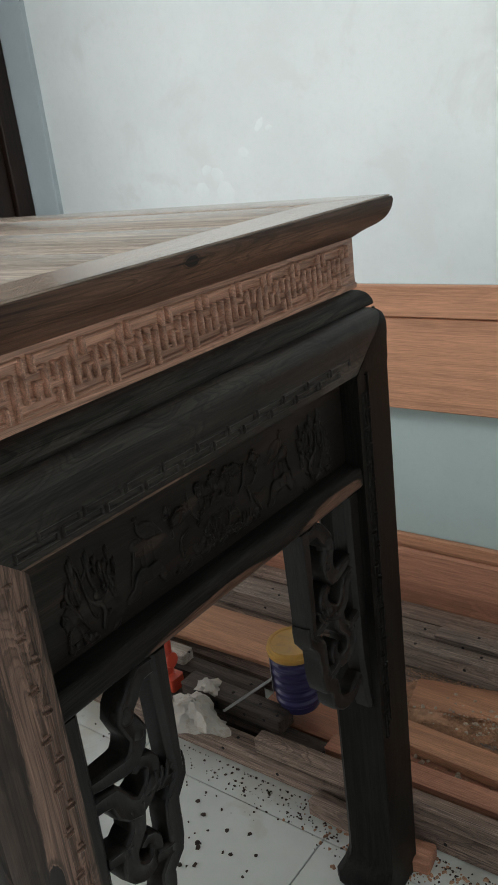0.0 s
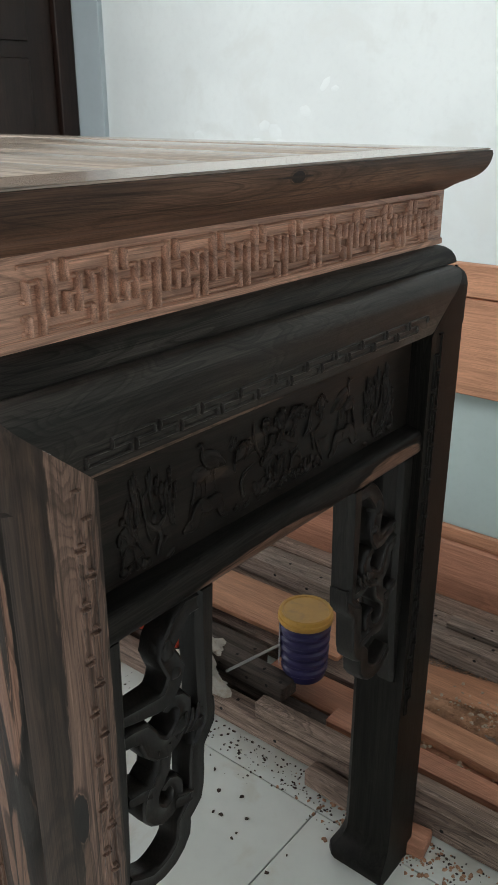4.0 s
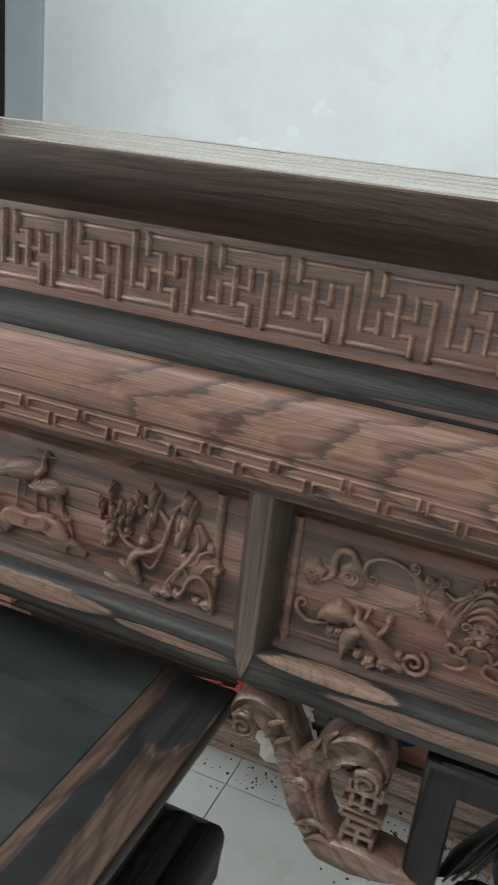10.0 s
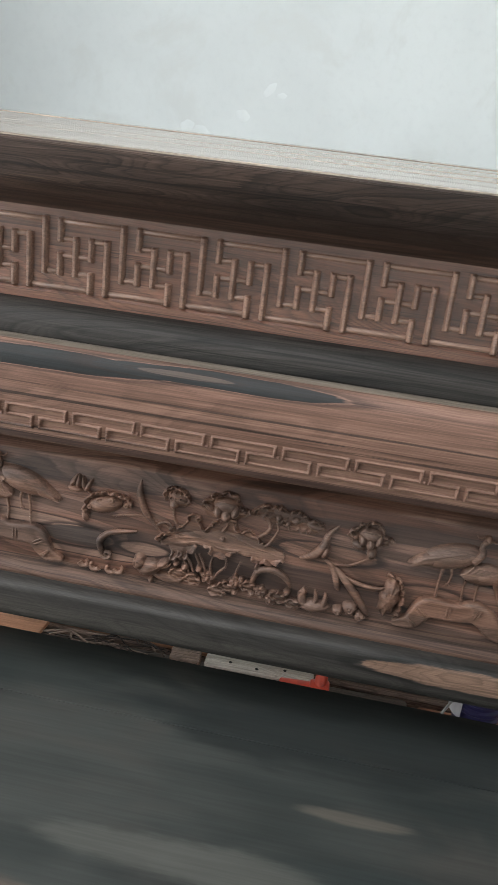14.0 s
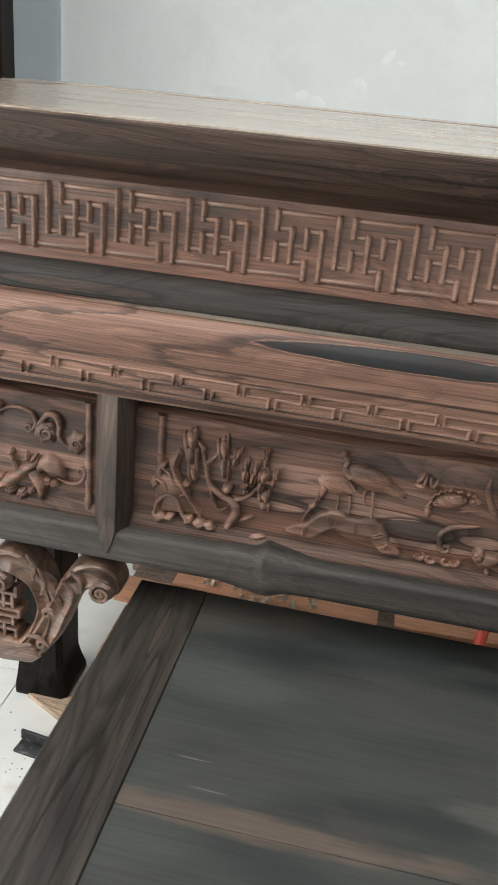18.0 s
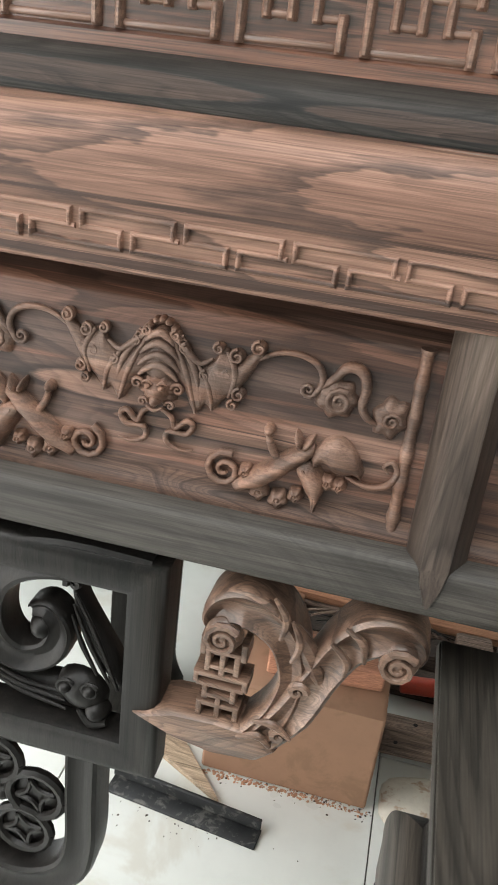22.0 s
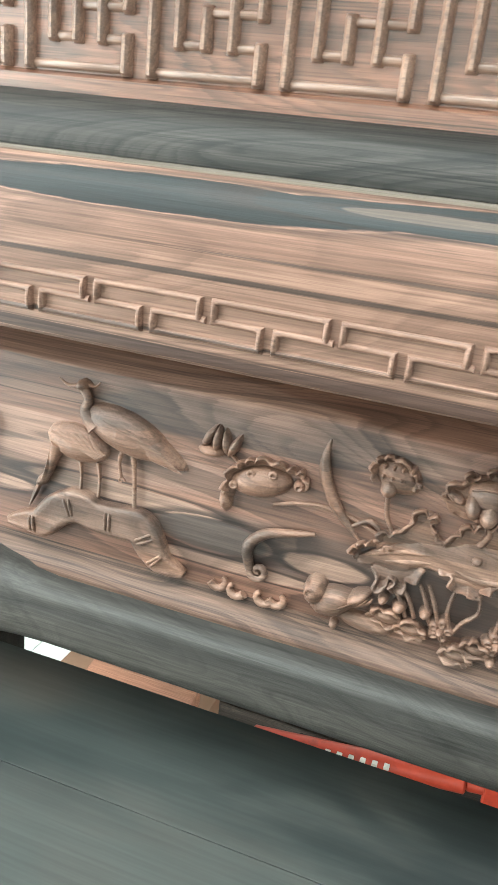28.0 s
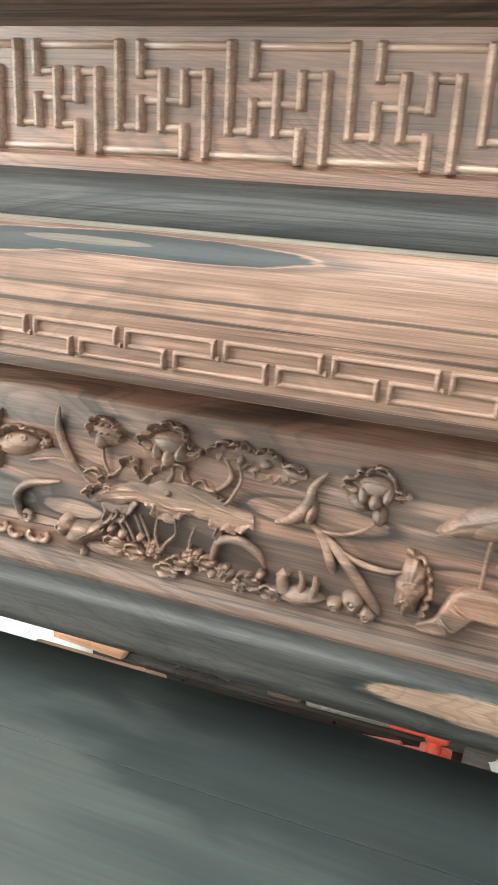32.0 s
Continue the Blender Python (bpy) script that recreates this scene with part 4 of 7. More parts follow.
def fret_shape(place, u0, v, r=0.0017, proud=0.0030, up=0.0087, h0=0.0):
    a, b, k = u0 + 0.0035, u0 + PITCH - 0.0035, PITCH / 2
    line = [(b, v), (b, v + up), (a, v + up), (a, v), (b - k, v), (b - k, v - up), (a - k, v - up), (a - k, v), (b - PITCH + 2 * r, v)]
    return Shape(place).meander(line, r, proud, h0)


def fret_run(place, parent, material, first, count, v, h0, name="fret_motif"):
    shared = None
    for k in range(count):
        u0 = first + k * PITCH
        at = Vector(place(u0, v, h0))
        ob = part(name, None if shared else fret_shape(place, u0, v, h0=h0), material, parent, at=at, mesh=shared)
        shared = ob.data


fret_run(side_place("front"), apron["front"], w_apron, -0.421 - 6 * PITCH + 0.0, 27, 1.0475, 0.0478)
fret_run(side_place("right", **BODY), apron["right"], w_apron_end, -0.2855, 10, 1.0475, 0.0478)

# legs: square posts that carry the bowed corner and turn in at the foot
def leg_shape(sx, sy):
    s = Shape()
    rows = []
    zs = [0.0, 0.012, 0.03, 0.055, 0.075, 0.09, 0.13, 0.3, 0.6, 0.9, 1.0, 1.023] + [1.03, 1.042, 1.055, 1.07, 1.082, 1.092, 1.099, 1.1035, 1.106, 1.1083]
    for z in zs:
        d = corner_d(z)
        foot = 0.022 * math.exp(-((z - 0.02) / 0.035) ** 2)
        t = min(1.0, max(0.0, (1.108 - z) / (1.108 - 1.024)))
        hx_, hy_ = HX + d, BODY_HALF + d
        ix = (HX + d) * (1 - t) + XI * t - foot
        iy = (BODY_HALF + d) * (1 - t) + (BODY_HALF - (HX - XI)) * t - foot
        ix, iy = min(ix, hx_ - 0.004), min(iy, hy_ - 0.004)
        r = min(0.024 if sy < 0 else 0.007, 0.4 * (hx_ - ix)) * (1.0 if z < 1.03 else 0.45)
        back = 0.012 if z < 1.0 else 0.0
        ring = [(ix, hy_ - 0.0), (hx_ - r, hy_), (hx_ - 0.62 * r, hy_ - 0.076 * r), (hx_ - 0.29 * r, hy_ - 0.29 * r), (hx_ - 0.076 * r, hy_ - 0.62 * r), (hx_, hy_ - r), (hx_, iy), (ix + back, iy), (ix, iy + back)]
        rows.append([(CX + sx * x, CY_MID + sy * y, z) for x, y in ring])
    return s.rings(rows)


CY_MID, BODY_HALF = (YF + BODY["yb"]) / 2, (BODY["yb"] - YF) / 2
for sx in (1, -1):
    for sy in (-1, 1):
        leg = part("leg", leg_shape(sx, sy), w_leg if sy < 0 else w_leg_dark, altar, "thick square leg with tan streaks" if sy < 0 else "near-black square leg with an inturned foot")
        if sy < 0:
            leg.data.materials.append(w_leg_end)
            for face in leg.data.polygons:
                face.material_index = 1 if abs(face.normal.x) > 0.8 else 0
        if sy < 0 or sx > 0:
            fz = 0.40
            if sy < 0:
                fp = (lambda sx: lambda u, v, h: (CX + sx * (XI + 0.020 + v), YF - h, u))(sx)
                fret_run(fp, leg, w_leg, fz, 11, 0.0, 0.0488)
            if sx > 0:
                fp2 = (lambda sy: lambda u, v, h: (CX + HX + h, CY_MID + sy * (BODY_HALF - (HX - XI) + 0.020 + v), u))(sy)
                fret_run(fp2, leg, w_leg_end if sy < 0 else w_leg_dark, fz, 11, 0.0, 0.0488)

# carved panels, their rails and the two dividers of the front
Z_RAIL_TOP, Z_RAIL_LOW = 0.888, 0.838
P_RAIL = [(0.018, Z_RAIL_TOP + 0.001), (0.032, Z_RAIL_TOP - 0.002), (0.0405, 0.8845)] + soft([(0.0440, 0.8810), (0.0455, 0.872), (0.0458, 0.863), (0.0448, 0.8555), (0.0405, 0.8500)], 3) + [(0.025, 0.8405), (0.012, Z_RAIL_LOW)]
rail = {}
for side in SIDES:
    ends = side in ("right", "left")
    inner = half(side, **BODY) - (HX - XI)
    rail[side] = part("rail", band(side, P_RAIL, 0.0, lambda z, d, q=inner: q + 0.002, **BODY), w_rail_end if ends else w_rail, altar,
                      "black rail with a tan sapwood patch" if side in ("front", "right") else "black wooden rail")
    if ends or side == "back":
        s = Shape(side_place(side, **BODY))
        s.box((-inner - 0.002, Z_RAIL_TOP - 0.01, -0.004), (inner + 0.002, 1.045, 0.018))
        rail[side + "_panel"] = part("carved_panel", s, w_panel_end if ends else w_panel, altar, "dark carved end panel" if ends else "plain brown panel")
DX = 0.4275
panels = []
for a, b in ((-XI - 0.002, -DX), (-DX, DX), (DX, XI + 0.002)):
    s = Shape(side_place("front"))
    edge = [(-0.010, 0.878), (0.019, 0.878), (0.019, 1.0035), (0.0165, 1.0062), (0.0020, 1.0110), (-0.0040, 1.0150), (-0.0040, 1.045), (-0.010, 1.045)]
    s.rings([[(u, z, d) for d, z in edge] for u in (a, b)])
    panels.append(part("carved_panel", s, w_panel, altar, "reddish brown panel carved in relief"))
for k in (-1, 1):
    s = Shape(side_place("front"))
    rows = []
    for z, w_, d in ((1.030, 0.0175, 0.045), (0.885, 0.0175, 0.045), (0.872, 0.0115, 0.0475), (0.860, 0.0015, 0.0485)):
        rows.append([(k * DX - w_, z, 0.015), (k * DX - w_, z, d - 0.014), (k * DX - w_ * 0.45, z, d), (k * DX + w_ * 0.45, z, d), (k * DX + w_, z, d - 0.014), (k * DX + w_, z, 0.015)])
    part("divider", s.rings(rows), w_divider, altar, "grey-brown chamfered post pointed at its foot")
s = Shape(side_place("front"))
rows = []
for i in range(49):
    u = -0.330 + 0.130 * i / 48
    t = 0.0072 * math.exp(-abs((u + 0.272) / (0.0050 if u < -0.272 else 0.022)) ** 1.3)
    low = 0.0048 * math.exp(-((u + 0.268) / (0.026 if u < -0.268 else 0.014)) ** 2)
    edge = -0.0024 * (1 - min(1.0, i / 10, (48 - i) / 16))
    rows.append([(u, z + 1.5 * edge * (z > 0.86), d + edge) for d, z in ((0.018, 0.8880 + 0.7 * t), (0.030, 0.8885 + t), (0.0410, 0.8855 + 0.75 * t), (0.0452 + 0.45 * t, 0.8800 + 0.35 * t), (0.0463 + 0.35 * t, 0.8700), (0.0466 + 0.20 * t + 0.25 * low, 0.8610), (0.0456 + 0.5 * low, 0.8550 - 0.4 * low), (0.0412 + 0.6 * low, 0.8495 - low), (0.024, 0.8405 - low), (0.012, 0.845))])
s.rings(rows)
part("knob", s, w_rail, rail["front"], "low uncarved mound of grey wood")
for a, b in ((-XI - 0.002, -DX), (-DX, DX), (DX, XI + 0.002)):
    s = Shape(side_place("front"))
    cove = [(0.010, 0.9010), (0.0192, 0.9010), (0.0202, 0.8960), (0.0226, 0.8920), (0.0262, 0.8893), (0.0290, 0.8884), (0.0290, 0.8840), (0.010, 0.8840)]
    part("panel_foot", s.rings([[(u, z, d) for d, z in cove] for u in (a, b)]), w_foot, altar, "striped brown cove at the foot of a carved panel")

# ---- relief carving ----
def fine(place, slim):
    s = Shape(place)
    s.slim = slim
    return s


def lifted(place, h0, du=0.0, ku=1.0, dv=0.0, kh=1.0):
    return lambda u, v, h: place(du + ku * u, v + dv, kh * h + h0)


def bead(place, u, material, parent):
    s = Shape(place)
    s.tube([(u, 0.880 + 0.126 * q / 24) for q in range(25)], [0.0046 if q % 4 == 0 else 0.0036 for q in range(25)], 1.0, 0.001, 12, 2)
    part("bamboo_bead", s, material, parent, "carved bamboo-jointed bead")


KH = 1.08                                              # depth of the relief on the front


def carved_tree(place, material, parent):
    s = Shape(place)
    # the old trunk with its hollow, and the rocks at its foot
    s.sheet([(-0.366, 0.974), (-0.376, 0.960), (-0.373, 0.950), (-0.384, 0.944), (-0.388, 0.932), (-0.384, 0.918), (-0.388, 0.904)], [(-0.360, 0.970), (-0.364, 0.956), (-0.360, 0.944), (-0.353, 0.936), (-0.350, 0.924), (-0.344, 0.916), (-0.338, 0.910)], 0.0010, 0.0075, 0.0022, 4.0, 36, 10)
    for path, r in (([(-0.386, 0.903), (-0.383, 0.917), (-0.374, 0.926), (-0.364, 0.922), (-0.358, 0.908), (-0.352, 0.900)], 0.0040), ([(-0.365, 0.972), (-0.369, 0.956), (-0.363, 0.942), (-0.355, 0.930), (-0.346, 0.918), (-0.340, 0.908)], 0.0036), ([(-0.386, 0.942), (-0.378, 0.938), (-0.373, 0.930)], 0.0028), ([(-0.379, 0.953), (-0.372, 0.948), (-0.368, 0.938), (-0.360, 0.934)], 0.0028), ([(-0.362, 0.926), (-0.356, 0.930), (-0.349, 0.927)], 0.0022)):
        s.tube(path, (0.3 * r, 0.62 * r, 0.55 * r, 0.25 * r), 1.0, 0.0078, 8)
    for u, v, r, q in ((-0.381, 0.900, 0.0072, 0), (-0.371, 0.901, 0.0050, 30), (-0.352, 0.902, 0.0062, 60), (-0.341, 0.899, 0.0070, 0), (-0.331, 0.898, 0.0058, -20), (-0.387, 0.936, 0.0058, 80), (-0.380, 0.955, 0.0048, 40), (-0.356, 0.940, 0.0042, 10)):
        s.dome(u, v, r * 1.15, r * 0.85, 0.0095, q, 0.1, 18, 0, 5, 0.09, 4, 0.2)
    part("carved_trunk", s, material, parent, "gnarled hollow trunk among rocks in relief")
    # the second stem with its looped root
    s = Shape(place)
    s.tube([(-0.343, 0.979), (-0.338, 0.962), (-0.334, 0.945), (-0.322, 0.934), (-0.311, 0.930), (-0.305, 0.920), (-0.309, 0.910), (-0.314, 0.900)], (0.0016, 0.0022, 0.0026, 0.0030, 0.0042, 0.0048, 0.0044, 0.0030), 1.2, 0.004, 10)
    s.tube([(-0.333, 0.943), (-0.330, 0.929), (-0.323, 0.917), (-0.315, 0.921)], (0.0020, 0.0018, 0.0016, 0.0010), 1.2, 0.003, 7)
    s.tube([(-0.311, 0.930), (-0.297, 0.936), (-0.289, 0.946), (-0.284, 0.952)], (0.0030, 0.0024, 0.0020, 0.0010), 1.2, 0.003, 8)
    s.tube([(-0.341, 0.978), (-0.348, 0.986), (-0.352, 0.990)], (0.0028, 0.0018, 0.0008), 1.2, 0.003, 7)
    s.tube([(-0.338, 0.965), (-0.329, 0.974), (-0.324, 0.984)], (0.0028, 0.0020, 0.0010), 1.2, 0.003, 7)
    s.tube([(-0.324, 0.976), (-0.312, 0.976), (-0.304, 0.988)], (0.0018, 0.0022, 0.0008), 1.2, 0.003, 7)
    s.tube([(-0.288, 0.947), (-0.279, 0.960), (-0.281, 0.988)], (0.0022, 0.0016, 0.0008), 1.2, 0.003, 7)
    s.tube([(-0.281, 0.956), (-0.272, 0.955), (-0.267, 0.972)], (0.0020, 0.0016, 0.0007), 1.2, 0.003, 7)
    s.dome(-0.316, 0.942, 0.0065, 0.0055, 0.0100, 60, 0.1, 10, 0, 4)
    s.dome(-0.297, 0.913, 0.0085, 0.0030, 0.0070, 20, 0.4, 9, 0, 3)
    part("carved_stem", s, material, parent, "bent stem with a looped root in relief")
    for a, b, w in (((-0.356, 0.995), (-0.349, 0.945), 0.0085), ((-0.324, 0.992), (-0.319, 0.953), 0.0070), ((-0.308, 0.984), (-0.312, 0.967), 0.0045), ((-0.301, 0.975), (-0.300, 0.953), 0.0050), ((-0.291, 0.974), (-0.293, 0.950), 0.0050),
                    ((-0.283, 0.966), (-0.285, 0.944), 0.0055), ((-0.281, 0.946), (-0.278, 0.926), 0.0080), ((-0.282, 0.988), (-0.281, 0.972), 0.0040), ((-0.270, 0.970), (-0.273, 0.952), 0.0036), ((-0.300, 0.950), (-0.298, 0.941), 0.0045)):
        s = Shape(place)
        s.tassel(a, b, 1.08 * w, 0.0095, 0.0005)
        part("carved_foliage", s, material, parent, "hanging bunch of needles in relief")


def carved_cranes(place, material, parent):
    s = fine(place, 0.85)
    s.dome(-0.186, 0.976, 0.026, 0.0115, 0.0095, -16, 0.0, 16, 0, 4)
    s.dome(-0.167, 0.970, 0.018, 0.007, 0.008, -24, 0.9, 12, 0, 3)
    for k in range(7):
        s.tube([(-0.196 + 0.004 * k, 0.983 - 0.0016 * k), (-0.182 + 0.0035 * k, 0.979 - 0.0022 * k), (-0.163 + 0.0018 * k, 0.972 - 0.0016 * k)], (0.0008, 0.0016, 0.0005), 0.9, 0.0085 - 0.0005 * k, 5, 3)
    s.tube([(-0.202, 0.976), (-0.2085, 0.983), (-0.2075, 0.990), (-0.2105, 0.9955)], (0.0062, 0.0042, 0.0028, 0.0030), 1.1, 0.003, 8)
    s.dome(-0.211, 0.9965, 0.0042, 0.0034, 0.0075, 10, 0.3, 8, 0, 3)
    s.tube([(-0.213, 0.9965), (-0.219, 0.9955), (-0.2245, 0.9985)], (0.0016, 0.0012, 0.0004), 1, 0.004, 5, 3)
    s.tube([(-0.207, 0.998), (-0.203, 0.9975), (-0.2005, 1.0005)], (0.0012, 0.0010, 0.0004), 1, 0.004, 5, 3)
    s.tube([(-0.181, 0.968), (-0.1795, 0.955), (-0.1785, 0.934)], (0.0024, 0.0014, 0.0015), 1, 0.003, 6)
    s.tube([(-0.186, 0.968), (-0.1885, 0.960), (-0.1870, 0.951)], (0.0022, 0.0013, 0.0012), 1, 0.003, 6)
    s.spiral(-0.187, 0.9495, 0.0022, 1.0, 0.0009, 0, 1, 1, 0.003)
    part("carved_crane", s, material, parent, "standing long-legged bird in relief")
    s = fine(place, 0.85)
    s.dome(-0.214, 0.964, 0.019, 0.0105, 0.0085, -8, 0.2, 14, 0, 4)
    for k in range(6):
        s.tube([(-0.226 + 0.0045 * k, 0.970 + 0.0005 * k), (-0.214 + 0.003 * k, 0.9655), (-0.199 + 0.001 * k, 0.960 + 0.0007 * k)], (0.0007, 0.0014, 0.0005), 0.9, 0.0075, 5, 3)
    s.tube([(-0.224, 0.962), (-0.2275, 0.952), (-0.2305, 0.944), (-0.2345, 0.9375)], (0.0055, 0.0032, 0.0026, 0.0030), 1.1, 0.003, 8)
    s.dome(-0.2345, 0.938, 0.0042, 0.0032, 0.007, 50, 0.3, 8, 0, 3)
    s.tube([(-0.236, 0.936), (-0.239, 0.929), (-0.2425, 0.921)], (0.0016, 0.0018, 0.0005), 1, 0.003, 5, 3)
    s.tube([(-0.233, 0.939), (-0.230, 0.948), (-0.229, 0.957)], (0.0014, 0.0016, 0.0004), 1, 0.005, 5, 3)
    for u in (-0.212, -0.201):
        s.tube([(u, 0.956), (u + 0.001, 0.947), (u + 0.0005, 0.936)], (0.0018, 0.0012, 0.0012), 1, 0.002, 5, 3)
    part("carved_crane", s, material, parent, "feeding long-legged bird in relief")


def carved_rock(place, material, parent):
    s = Shape(place)
    path = [(-0.256, 0.909), (-0.244, 0.912), (-0.233, 0.914), (-0.223, 0.924), (-0.212, 0.929), (-0.200, 0.926), (-0.188, 0.926), (-0.174, 0.926), (-0.167, 0.916), (-0.161, 0.909), (-0.148, 0.905)]
    s.strap(path, (0.002, 0.006, 0.0085, 0.0095, 0.0095, 0.0085, 0.009, 0.0095, 0.0085, 0.0065, 0.002), -0.001, 0.0078, 5, 0.05)
    for t in (0.14, 0.17, 0.36, 0.385, 0.57, 0.595, 0.74, 0.765, 0.87, 0.895):
        pts = spline(path, 5)
        i = int(t * (len(pts) - 1))
        (a, b), (c, d) = pts[i - 1], pts[i + 1]
        L = math.hypot(c - a, d - b)
        n = (-(d - b) / L, (c - a) / L)
        r = float(np.interp(t, np.linspace(0, 1, 11), (0.002, 0.005, 0.0075, 0.0085, 0.0085, 0.0075, 0.008, 0.0085, 0.0075, 0.006, 0.002)))
        s.tube([(pts[i][0] + n[0] * r * q, pts[i][1] + n[1] * r * q) for q in (-0.95, -0.5, 0, 0.5, 0.95)], (0.0009,), 1, 0.0, 6, 2, [0.0052, 0.0074, 0.0076, 0.0074, 0.0052])
    s.dome(-0.284, 0.894, 0.011, 0.004, 0.005, 18, 0.4, 10, 0, 3)
    part("carved_rock", s, material, parent, "low banded rock ridge in relief")


def flower(s, u, v, r, petals, height, turn=0.0, low=0.0):
    for k in range(petals):
        a = 360.0 * k / petals + turn
        s.dome(u + 0.52 * r * math.cos(radians(a)), v + 0.52 * r * math.sin(radians(a)), 0.56 * r, 0.46 * r, height * 0.72, a, 0.0, 12, low, 4, 0, 5, 0.25)
    s.dome(u, v, 0.36 * r, 0.36 * r, height, 0, 0, 12, low, 4)


def carved_lotus(s, u, v, r):
    """A lotus seen from the side: a fan of scalloped petals behind, a bud of broad petals before it."""
    fan = [(-1.00, -0.10), (-0.88, 0.28), (-0.62, 0.34), (-0.52, 0.62), (-0.24, 0.58), (-0.05, 0.80), (0.20, 0.78), (0.46, 0.70), (0.60, 0.36), (0.82, 0.12), (1.05, 0.10), (0.80, -0.22)]
    fan = [(u + r * a, v + r * b) for a, b in fan]
    s.sheet(fan, [(u - 0.80 * r, v - 0.45 * r), (u - 0.40 * r, v - 0.52 * r), (u, v - 0.55 * r), (u + 0.40 * r, v - 0.48 * r), (u + 0.78 * r, v - 0.30 * r)], 0.0008, 0.0016, 0.0008, 5.0, 40, 8)
    s.frill(fan, 0.0042 * r / 0.020, 0.0022, 0.0082, 0.0078, 0.0011, 1, 2)
    s.dome(u + 0.05 * r, v + 0.15 * r, 0.58 * r, 0.40 * r, 0.0085, -6, 0, 20, 0, 5)
    s.tube([(u - 0.40 * r, v + 0.30 * r), (u + 0.02 * r, v + 0.40 * r), (u + 0.46 * r, v + 0.24 * r)], (0.0004, 0.0010, 0.0004), 1, 0.0068, 6)
    for k, low, w, q in ((-0.30, -0.12, 0.20, 100), (0.44, -0.05, 0.20, 76), (0.07, -0.24, 0.24, 90)):
        s.dome(u + k * r, v + low * r, 0.34 * r, w * r, 0.0104 + 0.0012 * (q == 90), q, 0.55, 16, 0, 5)
    for k, turn in ((-0.72, 150), (0.78, 22)):
        s.dome(u + k * r, v - 0.02 * r, 0.30 * r, 0.15 * r, 0.0058, turn, 0.5, 12, 0, 4, 0, 5, 0.35)


def carved_pond(place, material, parent):
    rnd = random.Random(9)
    # the large curled leaf, its stems and the frilled rims
    s = fine(place, 0.86)
    s.sheet([(-0.0596, 0.9418), (-0.0473, 0.9497), (-0.0377, 0.9551), (-0.0210, 0.9583), (-0.0049, 0.9627), (0.0135, 0.9611), (0.0318, 0.9561), (0.0482, 0.9503)],
            [(-0.0590, 0.9384), (-0.0420, 0.9393), (-0.0251, 0.9441), (-0.0106, 0.9420), (0.0059, 0.9420), (0.0196, 0.9418), (0.0356, 0.9399), (0.0490, 0.9467)], 0.0016, 0.0022, 0.0018, 6.0, 60, 12)
    for upper, low in (([(-0.0528, 0.9499), (-0.0489, 0.9575), (-0.0404, 0.9601), (-0.0371, 0.9691), (-0.0325, 0.9724), (-0.0264, 0.9704), (-0.0265, 0.9637), (-0.0198, 0.9585)], [(-0.0510, 0.9475), (-0.0389, 0.9530), (-0.0269, 0.9550), (-0.0197, 0.9560)]),
                       ([(-0.0210, 0.9573), (-0.0156, 0.9674), (-0.0100, 0.9708), (0.0024, 0.9738), (0.0058, 0.9675), (0.0095, 0.9611)], [(-0.0210, 0.9560), (-0.0100, 0.9590), (0.0030, 0.9605), (0.0095, 0.9600)]),
                       ([(0.0095, 0.9611), (0.0149, 0.9661), (0.0204, 0.9650), (0.0260, 0.9594), (0.0315, 0.9555)], [(0.0095, 0.9595), (0.0170, 0.9585), (0.0250, 0.9565), (0.0315, 0.9545)]),
                       ([(-0.0515, 0.9400), (-0.0400, 0.9405), (-0.0320, 0.9420), (-0.0275, 0.9436)], [(-0.0515, 0.9382), (-0.0479, 0.9290), (-0.0413, 0.9337), (-0.0391, 0.9286), (-0.0320, 0.9375), (-0.0275, 0.9430)]),
                       ([(-0.0223, 0.9473), (-0.0120, 0.9455), (0.0000, 0.9450), (0.0081, 0.9440)], [(-0.0223, 0.9465), (-0.0154, 0.9426), (-0.0114, 0.9357), (-0.0068, 0.9393), (-0.0008, 0.9371), (0.0025, 0.9425), (0.0081, 0.9430)]),
                       ([(0.0207, 0.9440), (0.0300, 0.9450), (0.0390, 0.9508), (0.0483, 0.9493)], [(0.0207, 0.9426), (0.0261, 0.9355), (0.0298, 0.9340), (0.0332, 0.9417), (0.0385, 0.9375), (0.0425, 0.9417), (0.0490, 0.9424)])):
        s.sheet(upper, low, 0.0016, 0.0016, 0.0006, 2.5, 36, 7)
        over = len(upper) > len(low)
        s.frill(upper if over else low, 0.0046, 0.0022, 0.0076, 0.0100, 0.0016, 1 if over else -1, len(upper) + 3 * len(low))
    for path in ([(-0.0540, 0.9440), (-0.0380, 0.9500), (-0.0180, 0.9520)], [(-0.0060, 0.9600), (0.0080, 0.9570), (0.0260, 0.9510), (0.0420, 0.9475)], [(-0.0180, 0.9490), (-0.0060, 0.9450), (0.0080, 0.9460), (0.0150, 0.9500)], [(-0.0460, 0.9430), (-0.0340, 0.9455), (-0.0240, 0.9480)]):
        s.tube(path, (0.0006, 0.0020, 0.0006), 0.8, 0.0030, 8)
    s.frill([(-0.0600, 0.9400), (-0.0625, 0.9445), (-0.0590, 0.9490), (-0.0530, 0.9510)], 0.0030, 0.0030, 0.0075, 0.0070, 0.0010, 1, 4)
    s.dome(-0.0055, 0.9547, 0.0026, 0.0024, 0.0034, 0, 0, 12, 0.0032, 4)
    s.spiral(-0.0458, 0.9500, 0.0026, 1.0, 0.0010, 40, 1, 1.2, 0.0056)
